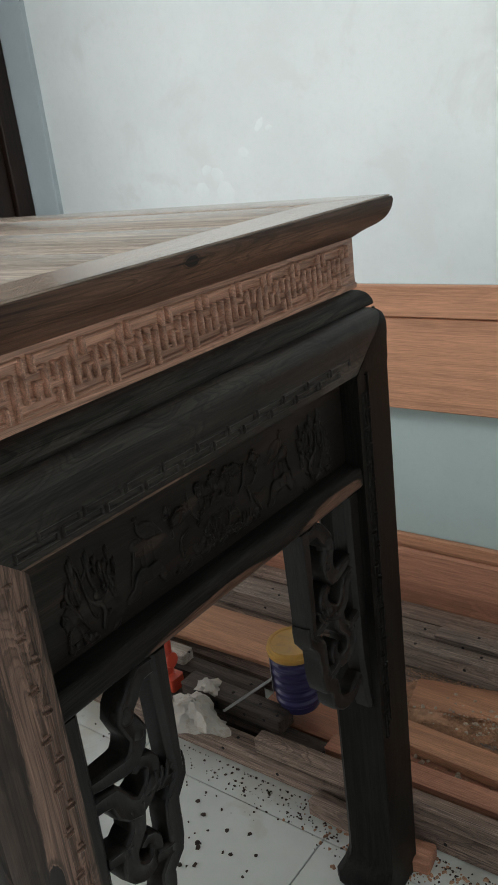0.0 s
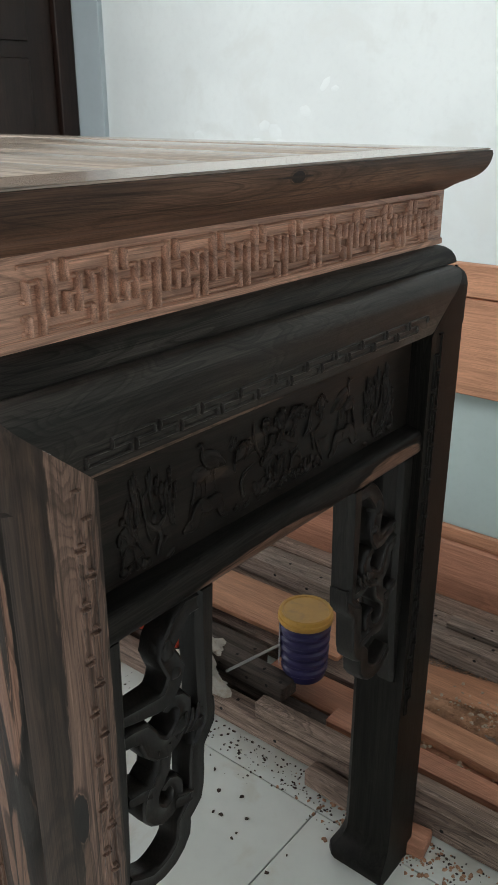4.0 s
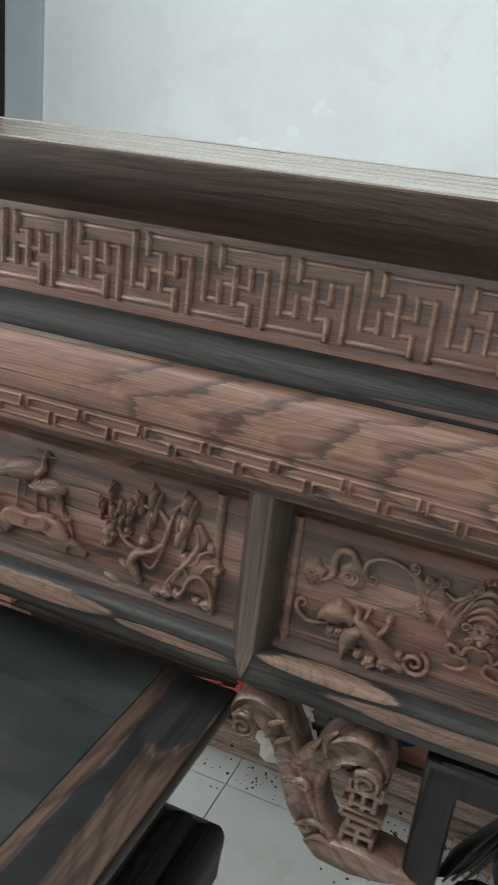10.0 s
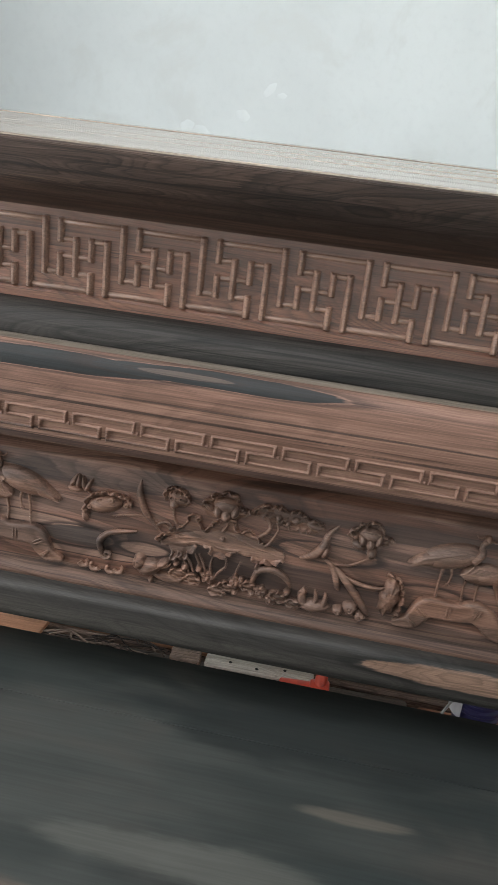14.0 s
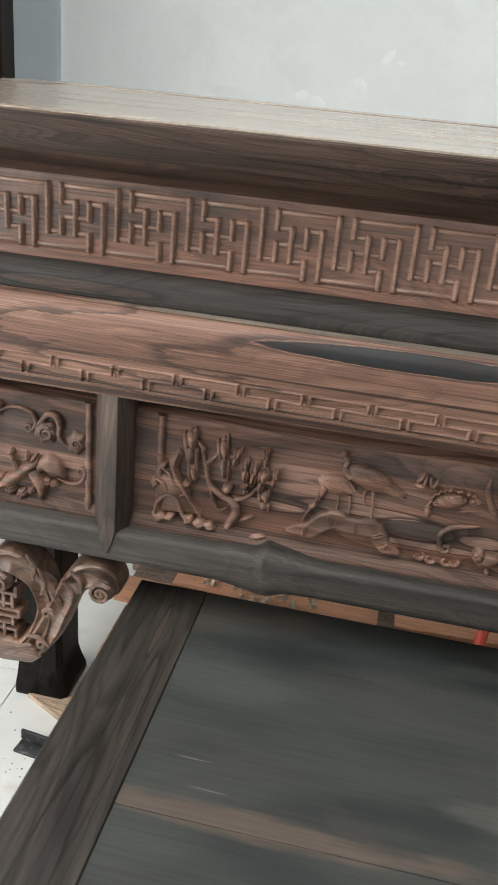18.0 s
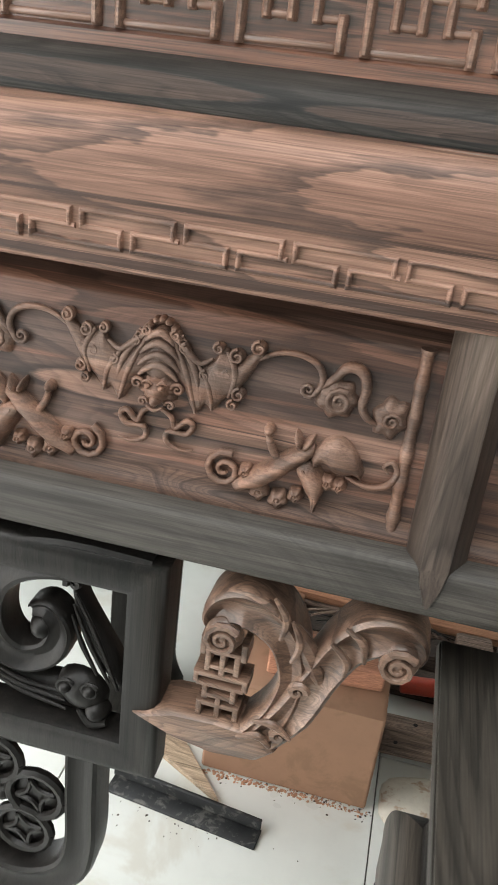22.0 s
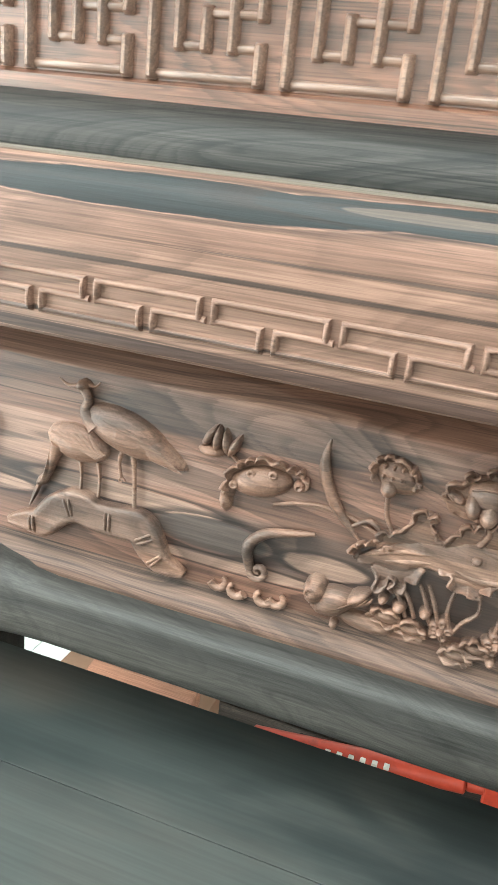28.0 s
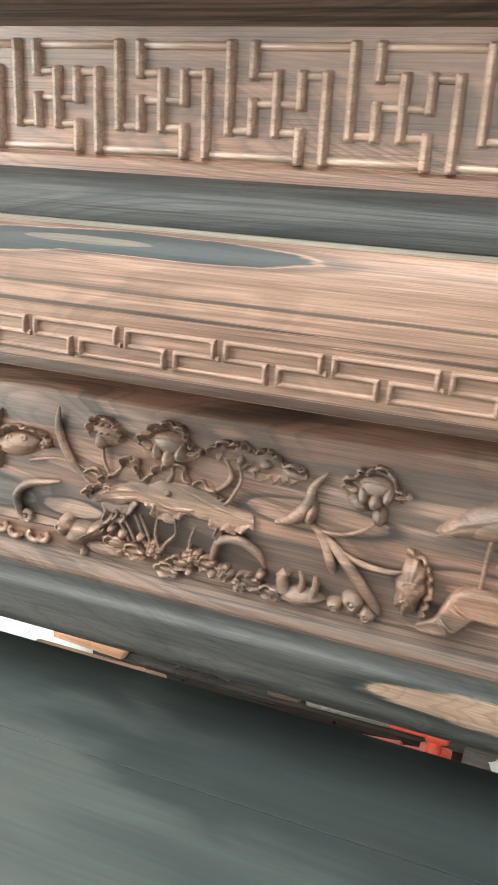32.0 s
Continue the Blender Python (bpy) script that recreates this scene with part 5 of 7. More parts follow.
    s.tube([(0.0315, 0.9555), (0.0349, 0.9591), (0.0376, 0.9645), (0.0411, 0.9733), (0.0385, 0.9818)], (0.0016, 0.0014, 0.0013, 0.0012, 0.0010), 1.1, 0.005, 7)
    for path in ([(-0.042, 0.933), (-0.036, 0.926), (-0.032, 0.917)], [(-0.038, 0.934), (-0.032, 0.927), (-0.028, 0.918)], [(-0.028, 0.936), (-0.024, 0.928), (-0.021, 0.918)], [(-0.024, 0.937), (-0.020, 0.928), (-0.017, 0.919)], [(-0.012, 0.937), (-0.0135, 0.926), (-0.011, 0.916)],
                 [(-0.001, 0.938), (-0.000, 0.929), (-0.006, 0.922), (-0.009, 0.916)], [(0.013, 0.937), (0.010, 0.928), (0.009, 0.918)]):
        s.tube(path, (0.0010, 0.0013, 0.0012), 1.2, 0.004, 7)
    part("carved_leaf", s, material, parent, "large curled lotus leaf with frilled rim")
    # lotus flowers, buds and pods
    s = fine(place, 0.86)
    carved_lotus(s, -0.006, 0.983, 0.020)
    s.tube([(-0.004, 0.974), (-0.003, 0.968), (-0.006, 0.962)], (0.002, 0.002), 1, 0.003, 6)
    part("carved_lotus", s, material, parent, "open lotus flower in relief")
    s = fine(place, 0.86)
    carved_lotus(s, 0.117, 0.980, 0.018)
    s.dome(0.121, 0.966, 0.0045, 0.0065, 0.0085, 0, 0, 9, 0, 3)
    s.dome(0.109, 0.971, 0.0075, 0.0045, 0.006, -25, 0.4, 9, 0, 3)
    part("carved_lotus", s, material, parent, "second open lotus flower in relief")
    s = fine(place, 0.86)
    s.dome(-0.112, 0.967, 0.0165, 0.0085, 0.0078, 12, 0, 20, 0, 5)
    s.frill([(-0.1290, 0.9560), (-0.1285, 0.9670), (-0.1220, 0.9755), (-0.1110, 0.9800), (-0.1000, 0.9790), (-0.0910, 0.9775), (-0.0880, 0.9720), (-0.0905, 0.9680)], 0.0040, 0.0030, 0.0080, 0.0068, 0.0012, 1, 1)
    s.dome(-0.0915, 0.9700, 0.0040, 0.0034, 0.0070, 20, 0, 12, 0, 4, 0, 5, 0.3)
    for u, v in ((-0.1242, 0.9640), (-0.1159, 0.9715), (-0.1048, 0.9735)):
        s.dome(u, v, 0.0026, 0.0024, 0.0016, 0, 0, 14, 0.0056, 4, 0, 5, 1.6)
    s.dome(-0.129, 0.953, 0.0035, 0.0065, 0.006, 10, 0.2, 8, 0, 3)
    part("carved_pod", s, material, parent, "hollow lotus pod in relief")
    s = fine(place, 0.86)
    for k, (a, b) in enumerate(((-0.140, 60), (-0.136, 85), (-0.131, 100), (-0.127, 65))):
        s.dome(a, 0.985 - 0.001 * k, 0.0075, 0.0026, 0.006, b, 0.6, 8, 0, 3)
    s.dome(-0.139, 0.977, 0.0075, 0.0032, 0.006, -5, 0.3, 8, 0, 3)
    s.tube([(-0.130, 0.979), (-0.124, 0.974), (-0.120, 0.970)], (0.0012, 0.0012), 1, 0.002, 5)
    part("carved_bud", s, material, parent, "small opening bud in relief")
    s = fine(place, 0.86)
    s.dome(-0.047, 0.986, 0.0118, 0.0085, 0.0066, -24, 0.0, 20, 0, 5)
    s.frill([(-0.0575, 0.9815), (-0.0590, 0.9880), (-0.0550, 0.9945), (-0.0470, 0.9950), (-0.0400, 0.9900), (-0.0365, 0.9850), (-0.0395, 0.9815)], 0.0032, 0.0040, 0.0080, 0.0062, 0.0008, 1, 3)
    for k in range(7):
        s.dome(-0.053 + 0.0042 * (k % 4), 0.991 - 0.005 * (k // 4), 0.0014, 0.0014, 0.0090, 0, 0, 8, 0, 3)
    s.dome(-0.050, 0.980, 0.0045, 0.0055, 0.010, 0, 0, 9, 0, 3)
    s.tube([(-0.050, 0.976), (-0.049, 0.966), (-0.045, 0.958)], (0.0014, 0.0013), 1, 0.003, 6)
    s.tube([(-0.104, 0.957), (-0.085, 0.962), (-0.066, 0.960), (-0.052, 0.955)], (0.0012, 0.0012), 1, 0.002, 6)
    part("carved_pod", s, material, parent, "upright lotus pod in relief")
    # blades, curls, a perched bird and clouds
    s = fine(place, 0.86)
    for path, r in (([(-0.080, 0.997), (-0.081, 0.983), (-0.074, 0.966), (-0.060, 0.950)], 0.0034), ([(-0.066, 0.955), (-0.056, 0.961), (-0.049, 0.955)], 0.0016), ([(0.078, 0.956), (0.090, 0.948), (0.097, 0.930), (0.099, 0.925)], 0.0034),
                    ([(0.083, 0.955), (0.098, 0.942), (0.112, 0.926), (0.124, 0.911), (0.127, 0.906)], 0.0040), ([(0.078, 0.953), (0.096, 0.950), (0.110, 0.954), (0.120, 0.962)], 0.0017), ([(0.095, 0.944), (0.112, 0.936), (0.130, 0.934), (0.142, 0.938)], 0.0022)):
        one = fine(place, 0.86)
        one.tube(path, (0.0006, r, r, 0.0005), 0.9, 0.003, 7)
        part("carved_blade", one, material, parent, "slender leaf blade in relief")
    s.tube([(-0.112, 0.919), (-0.1145, 0.931), (-0.107, 0.940), (-0.095, 0.944), (-0.081, 0.947)], (0.0028, 0.0036, 0.0034, 0.0026, 0.0012), 1, 0.003, 8)
    s.spiral(-0.1075, 0.919, 0.0052, 1.3, 0.0024, 180, 1, 1.1, 0.003)
    part("carved_curl", s, material, parent, "curled lotus stem in relief")
    s = fine(place, 0.86)
    s.tube([(0.062, 0.950), (0.074, 0.956), (0.081, 0.965), (0.083, 0.976), (0.091, 0.986)], (0.0012, 0.0052, 0.0048, 0.0028, 0.0006), 1.1, 0.003, 8)
    s.dome(0.083, 0.960, 0.0085, 0.0035, 0.0085, 75, 0.5, 9, 0, 3)
    part("carved_bird", s, material, parent, "small perched bird in relief")
    s = fine(place, 0.86)
    s.sheet([(0.016, 0.985), (0.026, 0.993), (0.032, 0.988), (0.040, 0.995), (0.048, 0.990), (0.056, 0.993), (0.064, 0.987), (0.076, 0.986)], [(0.016, 0.982), (0.026, 0.981), (0.034, 0.975), (0.042, 0.979), (0.050, 0.974), (0.058, 0.978), (0.066, 0.976), (0.078, 0.979)], 0.0015, 0.0025, 0.0010, 6.0, 44, 9)
    for line, side, seed in (([(0.017, 0.984), (0.026, 0.9925), (0.036, 0.9935), (0.046, 0.9905)], 1, 1), ([(0.046, 0.9905), (0.056, 0.9925), (0.066, 0.9875), (0.078, 0.9845)], 1, 4), ([(0.024, 0.9825), (0.034, 0.9860), (0.042, 0.9820), (0.048, 0.9860)], -1, 6), ([(0.044, 0.9790), (0.054, 0.9765), (0.066, 0.9770), (0.079, 0.9800)], -1, 2)):
        s.frill(line, 0.0040, 0.0030, 0.0085, 0.0070, 0.0014, side, seed)
    for u, v, r, q in ((0.040, 0.984, 0.0040, 70), (0.055, 0.984, 0.0048, 10), (0.049, 0.981, 0.0034, 0)):
        s.dome(u, v, r, 0.8 * r, 0.0078, q, 0.2, 14, 0, 4)
    s.dome(0.071, 0.9815, 0.0085, 0.0042, 0.0066, -12, 0.3, 14, 0, 4)
    s.tube([(0.030, 0.984), (0.034, 0.972), (0.026, 0.963), (0.020, 0.961)], (0.0018, 0.0022, 0.0018), 1, 0.003, 6)
    part("carved_cloud", s, material, parent, "cloud of small curls in relief")
    # water, ducks and blossoms along the foot
    s = fine(place, 0.86)
    for u, v, k in ((-0.128, 0.907, -1), (-0.119, 0.905, 1), (-0.104, 0.905, 1), (-0.096, 0.906, -1)):
        s.spiral(u, v, 0.0052, 0.6, 0.0028, 200 if k < 0 else -20, -k, 1, 0.002, 0.5)
    s.dome(-0.068, 0.914, 0.0125, 0.0085, 0.010, 25, 0.3, 12, 0, 4)
    s.dome(-0.077, 0.918, 0.0065, 0.0078, 0.0115, 0, 0, 10, 0, 4)
    s.dome(-0.056, 0.920, 0.0085, 0.0040, 0.009, 38, 0.5, 9, 0, 3)
    s.dome(-0.066, 0.901, 0.0025, 0.0035, 0.005, 0, 0, 7, 0, 3)
    for k in range(5):
        s.tube([(-0.074 + 0.004 * k, 0.9105 + 0.0012 * k), (-0.066 + 0.004 * k, 0.9130 + 0.0018 * k), (-0.058 + 0.0024 * k, 0.9185 + 0.0012 * k)], (0.0004, 0.0010, 0.0004), 1, 0.0088 - 0.0006 * k, 5, 3)
    s.spiral(-0.0785, 0.9190, 0.0032, 1.2, 0.0008, 0, 1, 1.2, 0.0106)
    s.dome(-0.051, 0.9060, 0.0145, 0.0052, 0.0048, -6, 0.2, 20, 0, 4)
    for u, v, r in ((-0.0437, 0.9235, 0.0030), (-0.0357, 0.9215, 0.0040), (-0.0232, 0.9220, 0.0034), (0.0555, 0.9150, 0.0034), (0.0100, 0.9060, 0.0030), (0.0250, 0.9080, 0.0036)):
        s.dome(u, v, r, 0.9 * r, 0.0088, 30, 0.1, 12, 0, 4)
    for u, v, w, seed in ((-0.0411, 0.9150, 0.0090, 1), (-0.0285, 0.9120, 0.0080, 2), (0.0020, 0.9110, 0.0075, 5), (0.0210, 0.9150, 0.0080, 3), (0.0480, 0.9100, 0.0090, 4), (-0.0060, 0.9050, 0.0080, 6), (0.0620, 0.9060, 0.0070, 7)):
        s.dome(u, v - 0.001, w, 0.5 * w, 0.0056, -8, 0.1, 16, 0, 4)
        s.frill([(u - w, v - 0.003), (u - 0.6 * w, v + 0.002), (u, v + 0.0035), (u + 0.65 * w, v + 0.001), (u + w, v - 0.004)], 0.0036, 0.0036, 0.0078, 0.0078, 0.0010, 1, seed)
        s.frill([(u - 0.9 * w, v - 0.0045), (u - 0.2 * w, v - 0.0055), (u + 0.8 * w, v - 0.0060)], 0.0028, 0.0030, 0.0062, 0.0080, 0.0009, -1, seed + 2)
    for u, v, r, q in ((-0.0150, 0.9150, 0.0070, 10), (0.0110, 0.9155, 0.0072, 40), (0.0319, 0.9100, 0.0062, 0), (0.0420, 0.9045, 0.0056, 25)):
        flower(s, u, v, r, 5, 0.0092, q)
    s.tube([(0.024, 0.918), (0.029, 0.931), (0.042, 0.934), (0.053, 0.928), (0.058, 0.920)], (0.0022, 0.0034, 0.0038, 0.0030, 0.0010), 1, 0.004, 8)
    s.dome(0.080, 0.906, 0.0145, 0.0065, 0.0085, 4, 0.2, 14, 0, 4, 0.05, 7)
    s.tube([(0.070, 0.908), (0.0685, 0.916), (0.0715, 0.921)], (0.0050, 0.0042, 0.0034), 1.1, 0.003, 9)
    s.tube([(0.070, 0.920), (0.065, 0.918)], (0.0018, 0.0006), 1, 0.005, 6, 1)
    s.tube([(0.080, 0.909), (0.081, 0.917), (0.079, 0.923)], (0.0028, 0.0022, 0.0010), 1.1, 0.004, 7)
    s.tube([(0.087, 0.907), (0.089, 0.916), (0.0885, 0.922)], (0.0032, 0.0026, 0.0014), 1.1, 0.004, 7)
    for u, v, r in ((0.101, 0.906, 0.0048), (0.111, 0.910, 0.0066), (0.120, 0.904, 0.0050)):
        s.dome(u, v, r, r * 1.1, 0.0082, rnd.uniform(0, 90), 0.1, 12, 0, 4, 0.10, 3, 0.45)
        s.dome(u, v, r * 0.45, r * 0.45, 0.0075, 0, 0, 9, 0, 3)
    part("carved_water", s, material, parent, "ripples, ducks and small blossoms in relief")


def carved_bat(place, material, parent):
    """A bat between cloud scrolls and blossom sprays, alike to both sides of u = 0."""
    s = fine(place, 0.72)
    s.dome(0, 0.972, 0.0115, 0.0210, 0.0070, 0, 0, 18, 0, 5)
    for v, w, rise in ((0.9880, 0.0085, 0.0050), (0.9810, 0.0115, 0.0062), (0.9740, 0.0125, 0.0066), (0.9675, 0.0120, 0.0060)):
        s.tube([(-w, v - rise), (-0.55 * w, v - 0.15 * rise), (0, v + 0.3 * rise), (0.55 * w, v - 0.15 * rise), (w, v - rise)], (0.0012, 0.0030, 0.0036, 0.0030, 0.0012), 1.3, 0.0060, 8)
    for k in range(-3, 4):
        s.dome(k * 0.0037, 0.9965 - 0.0011 * k * k, 0.0024, 0.0026, 0.0072, 90, 0.2, 9, 0, 3)
    s.dome(0, 0.954, 0.0125, 0.0110, 0.0085, 0, 0, 44, 0, 4, 0.09, 11, 0.1)
    s.dome(0, 0.954, 0.0092, 0.0082, 0.0125, 0, 0, 18, 0, 5)
    s.dome(0, 0.9485, 0.0042, 0.0048, 0.0150, 0, 0, 12, 0, 4)
    s.tube([(-0.0050, 0.9445), (0, 0.9420), (0.0050, 0.9445)], (0.0010, 0.0020, 0.0010), 1.2, 0.0095, 7)
    for k in (-1, 1):
        s.dome(k * 0.0042, 0.9575, 0.0021, 0.0018, 0.0040, 0, 0, 9, 0.0105, 3)
        s.tube([(k * 0.0075, 0.9600), (k * 0.0042, 0.9612), (k * 0.0015, 0.9590)], (0.0006, 0.0014, 0.0007), 1.2, 0.0115, 6)
        s.spiral(k * 0.0125, 0.9560, 0.0040, 1.4, 0.0018, 0 if k < 0 else 180, -k, 1.3, 0.006)
        s.spiral(k * 0.0085, 0.9450, 0.0032, 1.3, 0.0015, 0 if k < 0 else 180, -k, 1.3, 0.006)
        s.spiral(k * 0.0135, 0.9860, 0.0032, 1.3, 0.0014, 90, k, 1.3, 0.004)
    part("carved_bat_body", s, material, parent, "ringed body and head of a bat in relief")
    for k in (-1, 1):
        s = fine(place, 0.72)
        s.sheet([(k * a, b) for a, b in ((0.004, 0.990), (0.013, 0.982), (0.024, 0.974), (0.033, 0.979), (0.037, 0.986), (0.043, 0.983), (0.046, 0.977), (0.050, 0.982), (0.059, 0.990))],
                [(k * a, b) for a, b in ((0.005, 0.966), (0.014, 0.958), (0.023, 0.942), (0.029, 0.950), (0.034, 0.946), (0.041, 0.956), (0.049, 0.964), (0.054, 0.972), (0.060, 0.985))], 0.002, 0.0050, 0.0022, 3.0, 34, 9)
        for path in ([(0.008, 0.986), (0.018, 0.965), (0.024, 0.943)], [(0.012, 0.984), (0.022, 0.970), (0.026, 0.954)], [(0.023, 0.975), (0.031, 0.962), (0.034, 0.947)], [(0.040, 0.985), (0.046, 0.972), (0.043, 0.957)], [(0.005, 0.990), (0.014, 0.983), (0.024, 0.975), (0.032, 0.979)]):
            s.tube([(k * a, b) for a, b in path], (0.0014, 0.0031, 0.0013), 1.2, 0.0050, 8)
        s.tube([(k * 0.046, 0.962), (k * 0.049, 0.972), (k * 0.055, 0.981), (k * 0.061, 0.988)], (0.0026, 0.0034, 0.0032, 0.0014), 1.1, 0.003, 8)
        for u, v, r in ((0.046, 0.983, 0.0046), (0.058, 0.990, 0.0046), (0.028, 0.968, 0.0033), (0.049, 0.960, 0.0043), (0.041, 0.971, 0.0030), (0.009, 0.989, 0.0033), (0.015, 0.982, 0.0032), (0.035, 0.986, 0.0036), (0.046, 0.953, 0.0034)):
            s.dome(k * u, v, r * 0.95, r * 0.95, 0.0048, 0, 0, 12, 0.0015, 3)
            s.spiral(k * u, v, r, 1.4, 0.0015, 90, k, 1.3, 0.0058)
        part("carved_bat_wing", s, material, parent, "ribbed bat wing with curled edge in relief")
        s = fine(place, 0.72)
        s.tube([(k * a, b) for a, b in ((0.002, 0.941), (0.009, 0.937), (0.012, 0.930), (0.019, 0.936), (0.023, 0.933), (0.019, 0.927), (0.008, 0.927), (0.007, 0.920), (0.015, 0.916), (0.024, 0.917))], (0.0018, 0.0024, 0.0024, 0.0026, 0.0026, 0.0026, 0.0026, 0.0024, 0.0020, 0.0008), 1.2, 0.003, 8)
        part("carved_ribbon", s, material, parent, "curling ribbon in relief")
        # cloud scroll
        s = fine(place, 0.72)
        s.tube([(k * a, b) for a, b in ((0.055, 0.981), (0.069, 0.989), (0.083, 0.990), (0.093, 0.985), (0.096, 0.976), (0.092, 0.968))], (0.0014, 0.0024, 0.0028, 0.0030, 0.0028, 0.0022), 1.1, 0.003, 8)
        s.spiral(k * 0.0885, 0.9705, 0.0050, 1.5, 0.0021, 0 if k > 0 else 180, -k, 1.2, 0.003)
        s.dome(k * 0.105, 0.968, 0.0125, 0.0125, 0.0062, 0, 0, 24, 0, 4, 0.10, 7, 0.45)
        s.spiral(k * 0.107, 0.967, 0.0080, 1.9, 0.0024, 60, k, 1.2, 0.0045)
        s.tube([(k * a, b) for a, b in ((0.096, 0.973), (0.103, 0.981), (0.109, 0.988), (0.117, 0.987), (0.121, 0.978), (0.120, 0.967), (0.124, 0.960), (0.130, 0.957))], (0.0018, 0.0036, 0.0046, 0.0048, 0.0044, 0.0036, 0.0030, 0.0014), 1.2, 0.003, 9)
        s.dome(k * 0.137, 0.962, 0.0105, 0.0130, 0.0058, k * -15, 0, 24, 0, 4, 0.11, 6, 0.4)
        s.spiral(k * 0.138, 0.961, 0.0056, 1.6, 0.0020, 0, k, 1.2, 0.0045)
        part("carved_scroll", s, material, parent, "cloud scroll with a curled flower")
        # blossom spray with a curled tail
        s = fine(place, 0.72)
        s.spiral(k * 0.045, 0.909, 0.0125, 1.7, 0.0034, 70, k, 1.2, 0.003)
        s.sheet([(k * a, b) for a, b in ((0.050, 0.902), (0.062, 0.914), (0.072, 0.922), (0.083, 0.931), (0.097, 0.939))], [(k * a, b) for a, b in ((0.054, 0.897), (0.068, 0.902), (0.079, 0.911), (0.090, 0.921), (0.099, 0.931))], 0.002, 0.0095, 0.0030, 4.0, 26, 9)
        s.tube([(k * 0.069, 0.942), (k * 0.072, 0.931), (k * 0.079, 0.921)], (0.0026, 0.0034, 0.0030), 1.3, 0.004, 8)
        s.dome(k * 0.0695, 0.941, 0.0036, 0.0042, 0.0090, 0, 0, 10, 0, 4)
        for a in (60, 110):
            s.dome(k * (0.090 + 0.007 * math.cos(radians(a))), 0.931 + 0.008 * math.sin(radians(a)), 0.0065, 0.0026, 0.0100, a if k > 0 else 180 - a, 0.6, 9, 0, 3)
        s.sheet([(k * a, b) for a, b in ((0.096, 0.931), (0.103, 0.942), (0.113, 0.945), (0.122, 0.937), (0.128, 0.926))], [(k * a, b) for a, b in ((0.098, 0.923), (0.106, 0.926), (0.113, 0.921), (0.120, 0.923), (0.127, 0.921))], 0.002, 0.0080, 0.0035, 3.0, 24, 9)
        s.sheet([(k * a, b) for a, b in ((0.088, 0.927), (0.099, 0.926), (0.107, 0.914), (0.103, 0.894))], [(k * a, b) for a, b in ((0.089, 0.918), (0.093, 0.910), (0.098, 0.902), (0.102, 0.893))], 0.002, 0.0095, 0.0015, 2.0, 20, 8)
        for q in range(3):
            s.tube([(k * (0.093 + 0.003 * q), 0.923 - 0.004 * q), (k * (0.098 + 0.0015 * q), 0.915 - 0.004 * q), (k * 0.1015, 0.904 - 0.003 * q)], (0.0006, 0.0013, 0.0005), 1, 0.0098, 5, 3)
        for u, v, r in ((0.068, 0.900, 0.0062), (0.080, 0.897, 0.0062), (0.090, 0.902, 0.0048), (0.108, 0.915, 0.0052), (0.115, 0.914, 0.0046), (0.058, 0.911, 0.0045)):
            s.dome(k * u, v, r * 1.1, r, 0.0085, 30 * q, 0, 20, 0, 4, 0.13, 5, 0.4)
            s.dome(k * u, v, r * 0.35, r * 0.35, 0.0082, 0, 0, 8, 0, 3)
        s.tube([(k * a, b) for a, b in ((0.118, 0.921), (0.132, 0.917), (0.143, 0.921), (0.147, 0.930), (0.143, 0.936), (0.139, 0.932), (0.142, 0.928))], (0.0014, 0.0028, 0.0030, 0.0028, 0.0022, 0.0016, 0.0010), 1.2, 0.003, 8)
        part("carved_blossom", s, material, parent, "blossom spray with a curled tail")


front = side_place("front")
field_ = lifted(front, 0.0188, kh=KH)
for u in (-0.757, -0.456):
    bead(field_, u, w_carve, panels[0])
for u in (-0.384, 0.384):
    bead(field_, u, w_carve, panels[1])
for u in (0.452, 0.764):
    bead(field_, u, w_carve, panels[2])
carved_bat(lifted(front, 0.0188, -0.606, kh=KH), w_carve, panels[0])
carved_bat(lifted(front, 0.0188, 0.606, kh=KH), w_carve, panels[2])
carved_pond(field_, w_carve, panels[1])
for k in (1, -1):
    pl = lifted(front, 0.0188, 0.0, k, kh=KH)
    carved_tree(pl, w_carve, panels[1])
    carved_cranes(pl, w_carve, panels[1])
    carved_rock(pl, w_carve, panels[1])
s = Shape(lifted(front, 0.0188, 0.0, -1, kh=KH))
s.dome(-0.142, 0.928, 0.0085, 0.019, 0.009, 8, 0, 16, 0, 4, 0.09, 8)
s.frill([(-0.150, 0.911), (-0.153, 0.930), (-0.148, 0.946), (-0.138, 0.950)], 0.0036, 0.0030, 0.0080, 0.0070, 0.0012, 1, 5)
for v in (0.920, 0.931):
    s.spiral(-0.141, v, 0.0024, 1.0, 0.0011, 0, 1, 1.2, 0.0075)
part("carved_pod", s, w_carve, panels[1], "drooping lotus pod in relief")
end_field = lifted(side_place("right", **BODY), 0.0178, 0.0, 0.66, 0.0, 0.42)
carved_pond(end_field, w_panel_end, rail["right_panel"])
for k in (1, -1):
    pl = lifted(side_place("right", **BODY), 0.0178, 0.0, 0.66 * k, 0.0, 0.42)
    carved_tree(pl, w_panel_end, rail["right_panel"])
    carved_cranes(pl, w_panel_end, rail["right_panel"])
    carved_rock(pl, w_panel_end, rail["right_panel"])

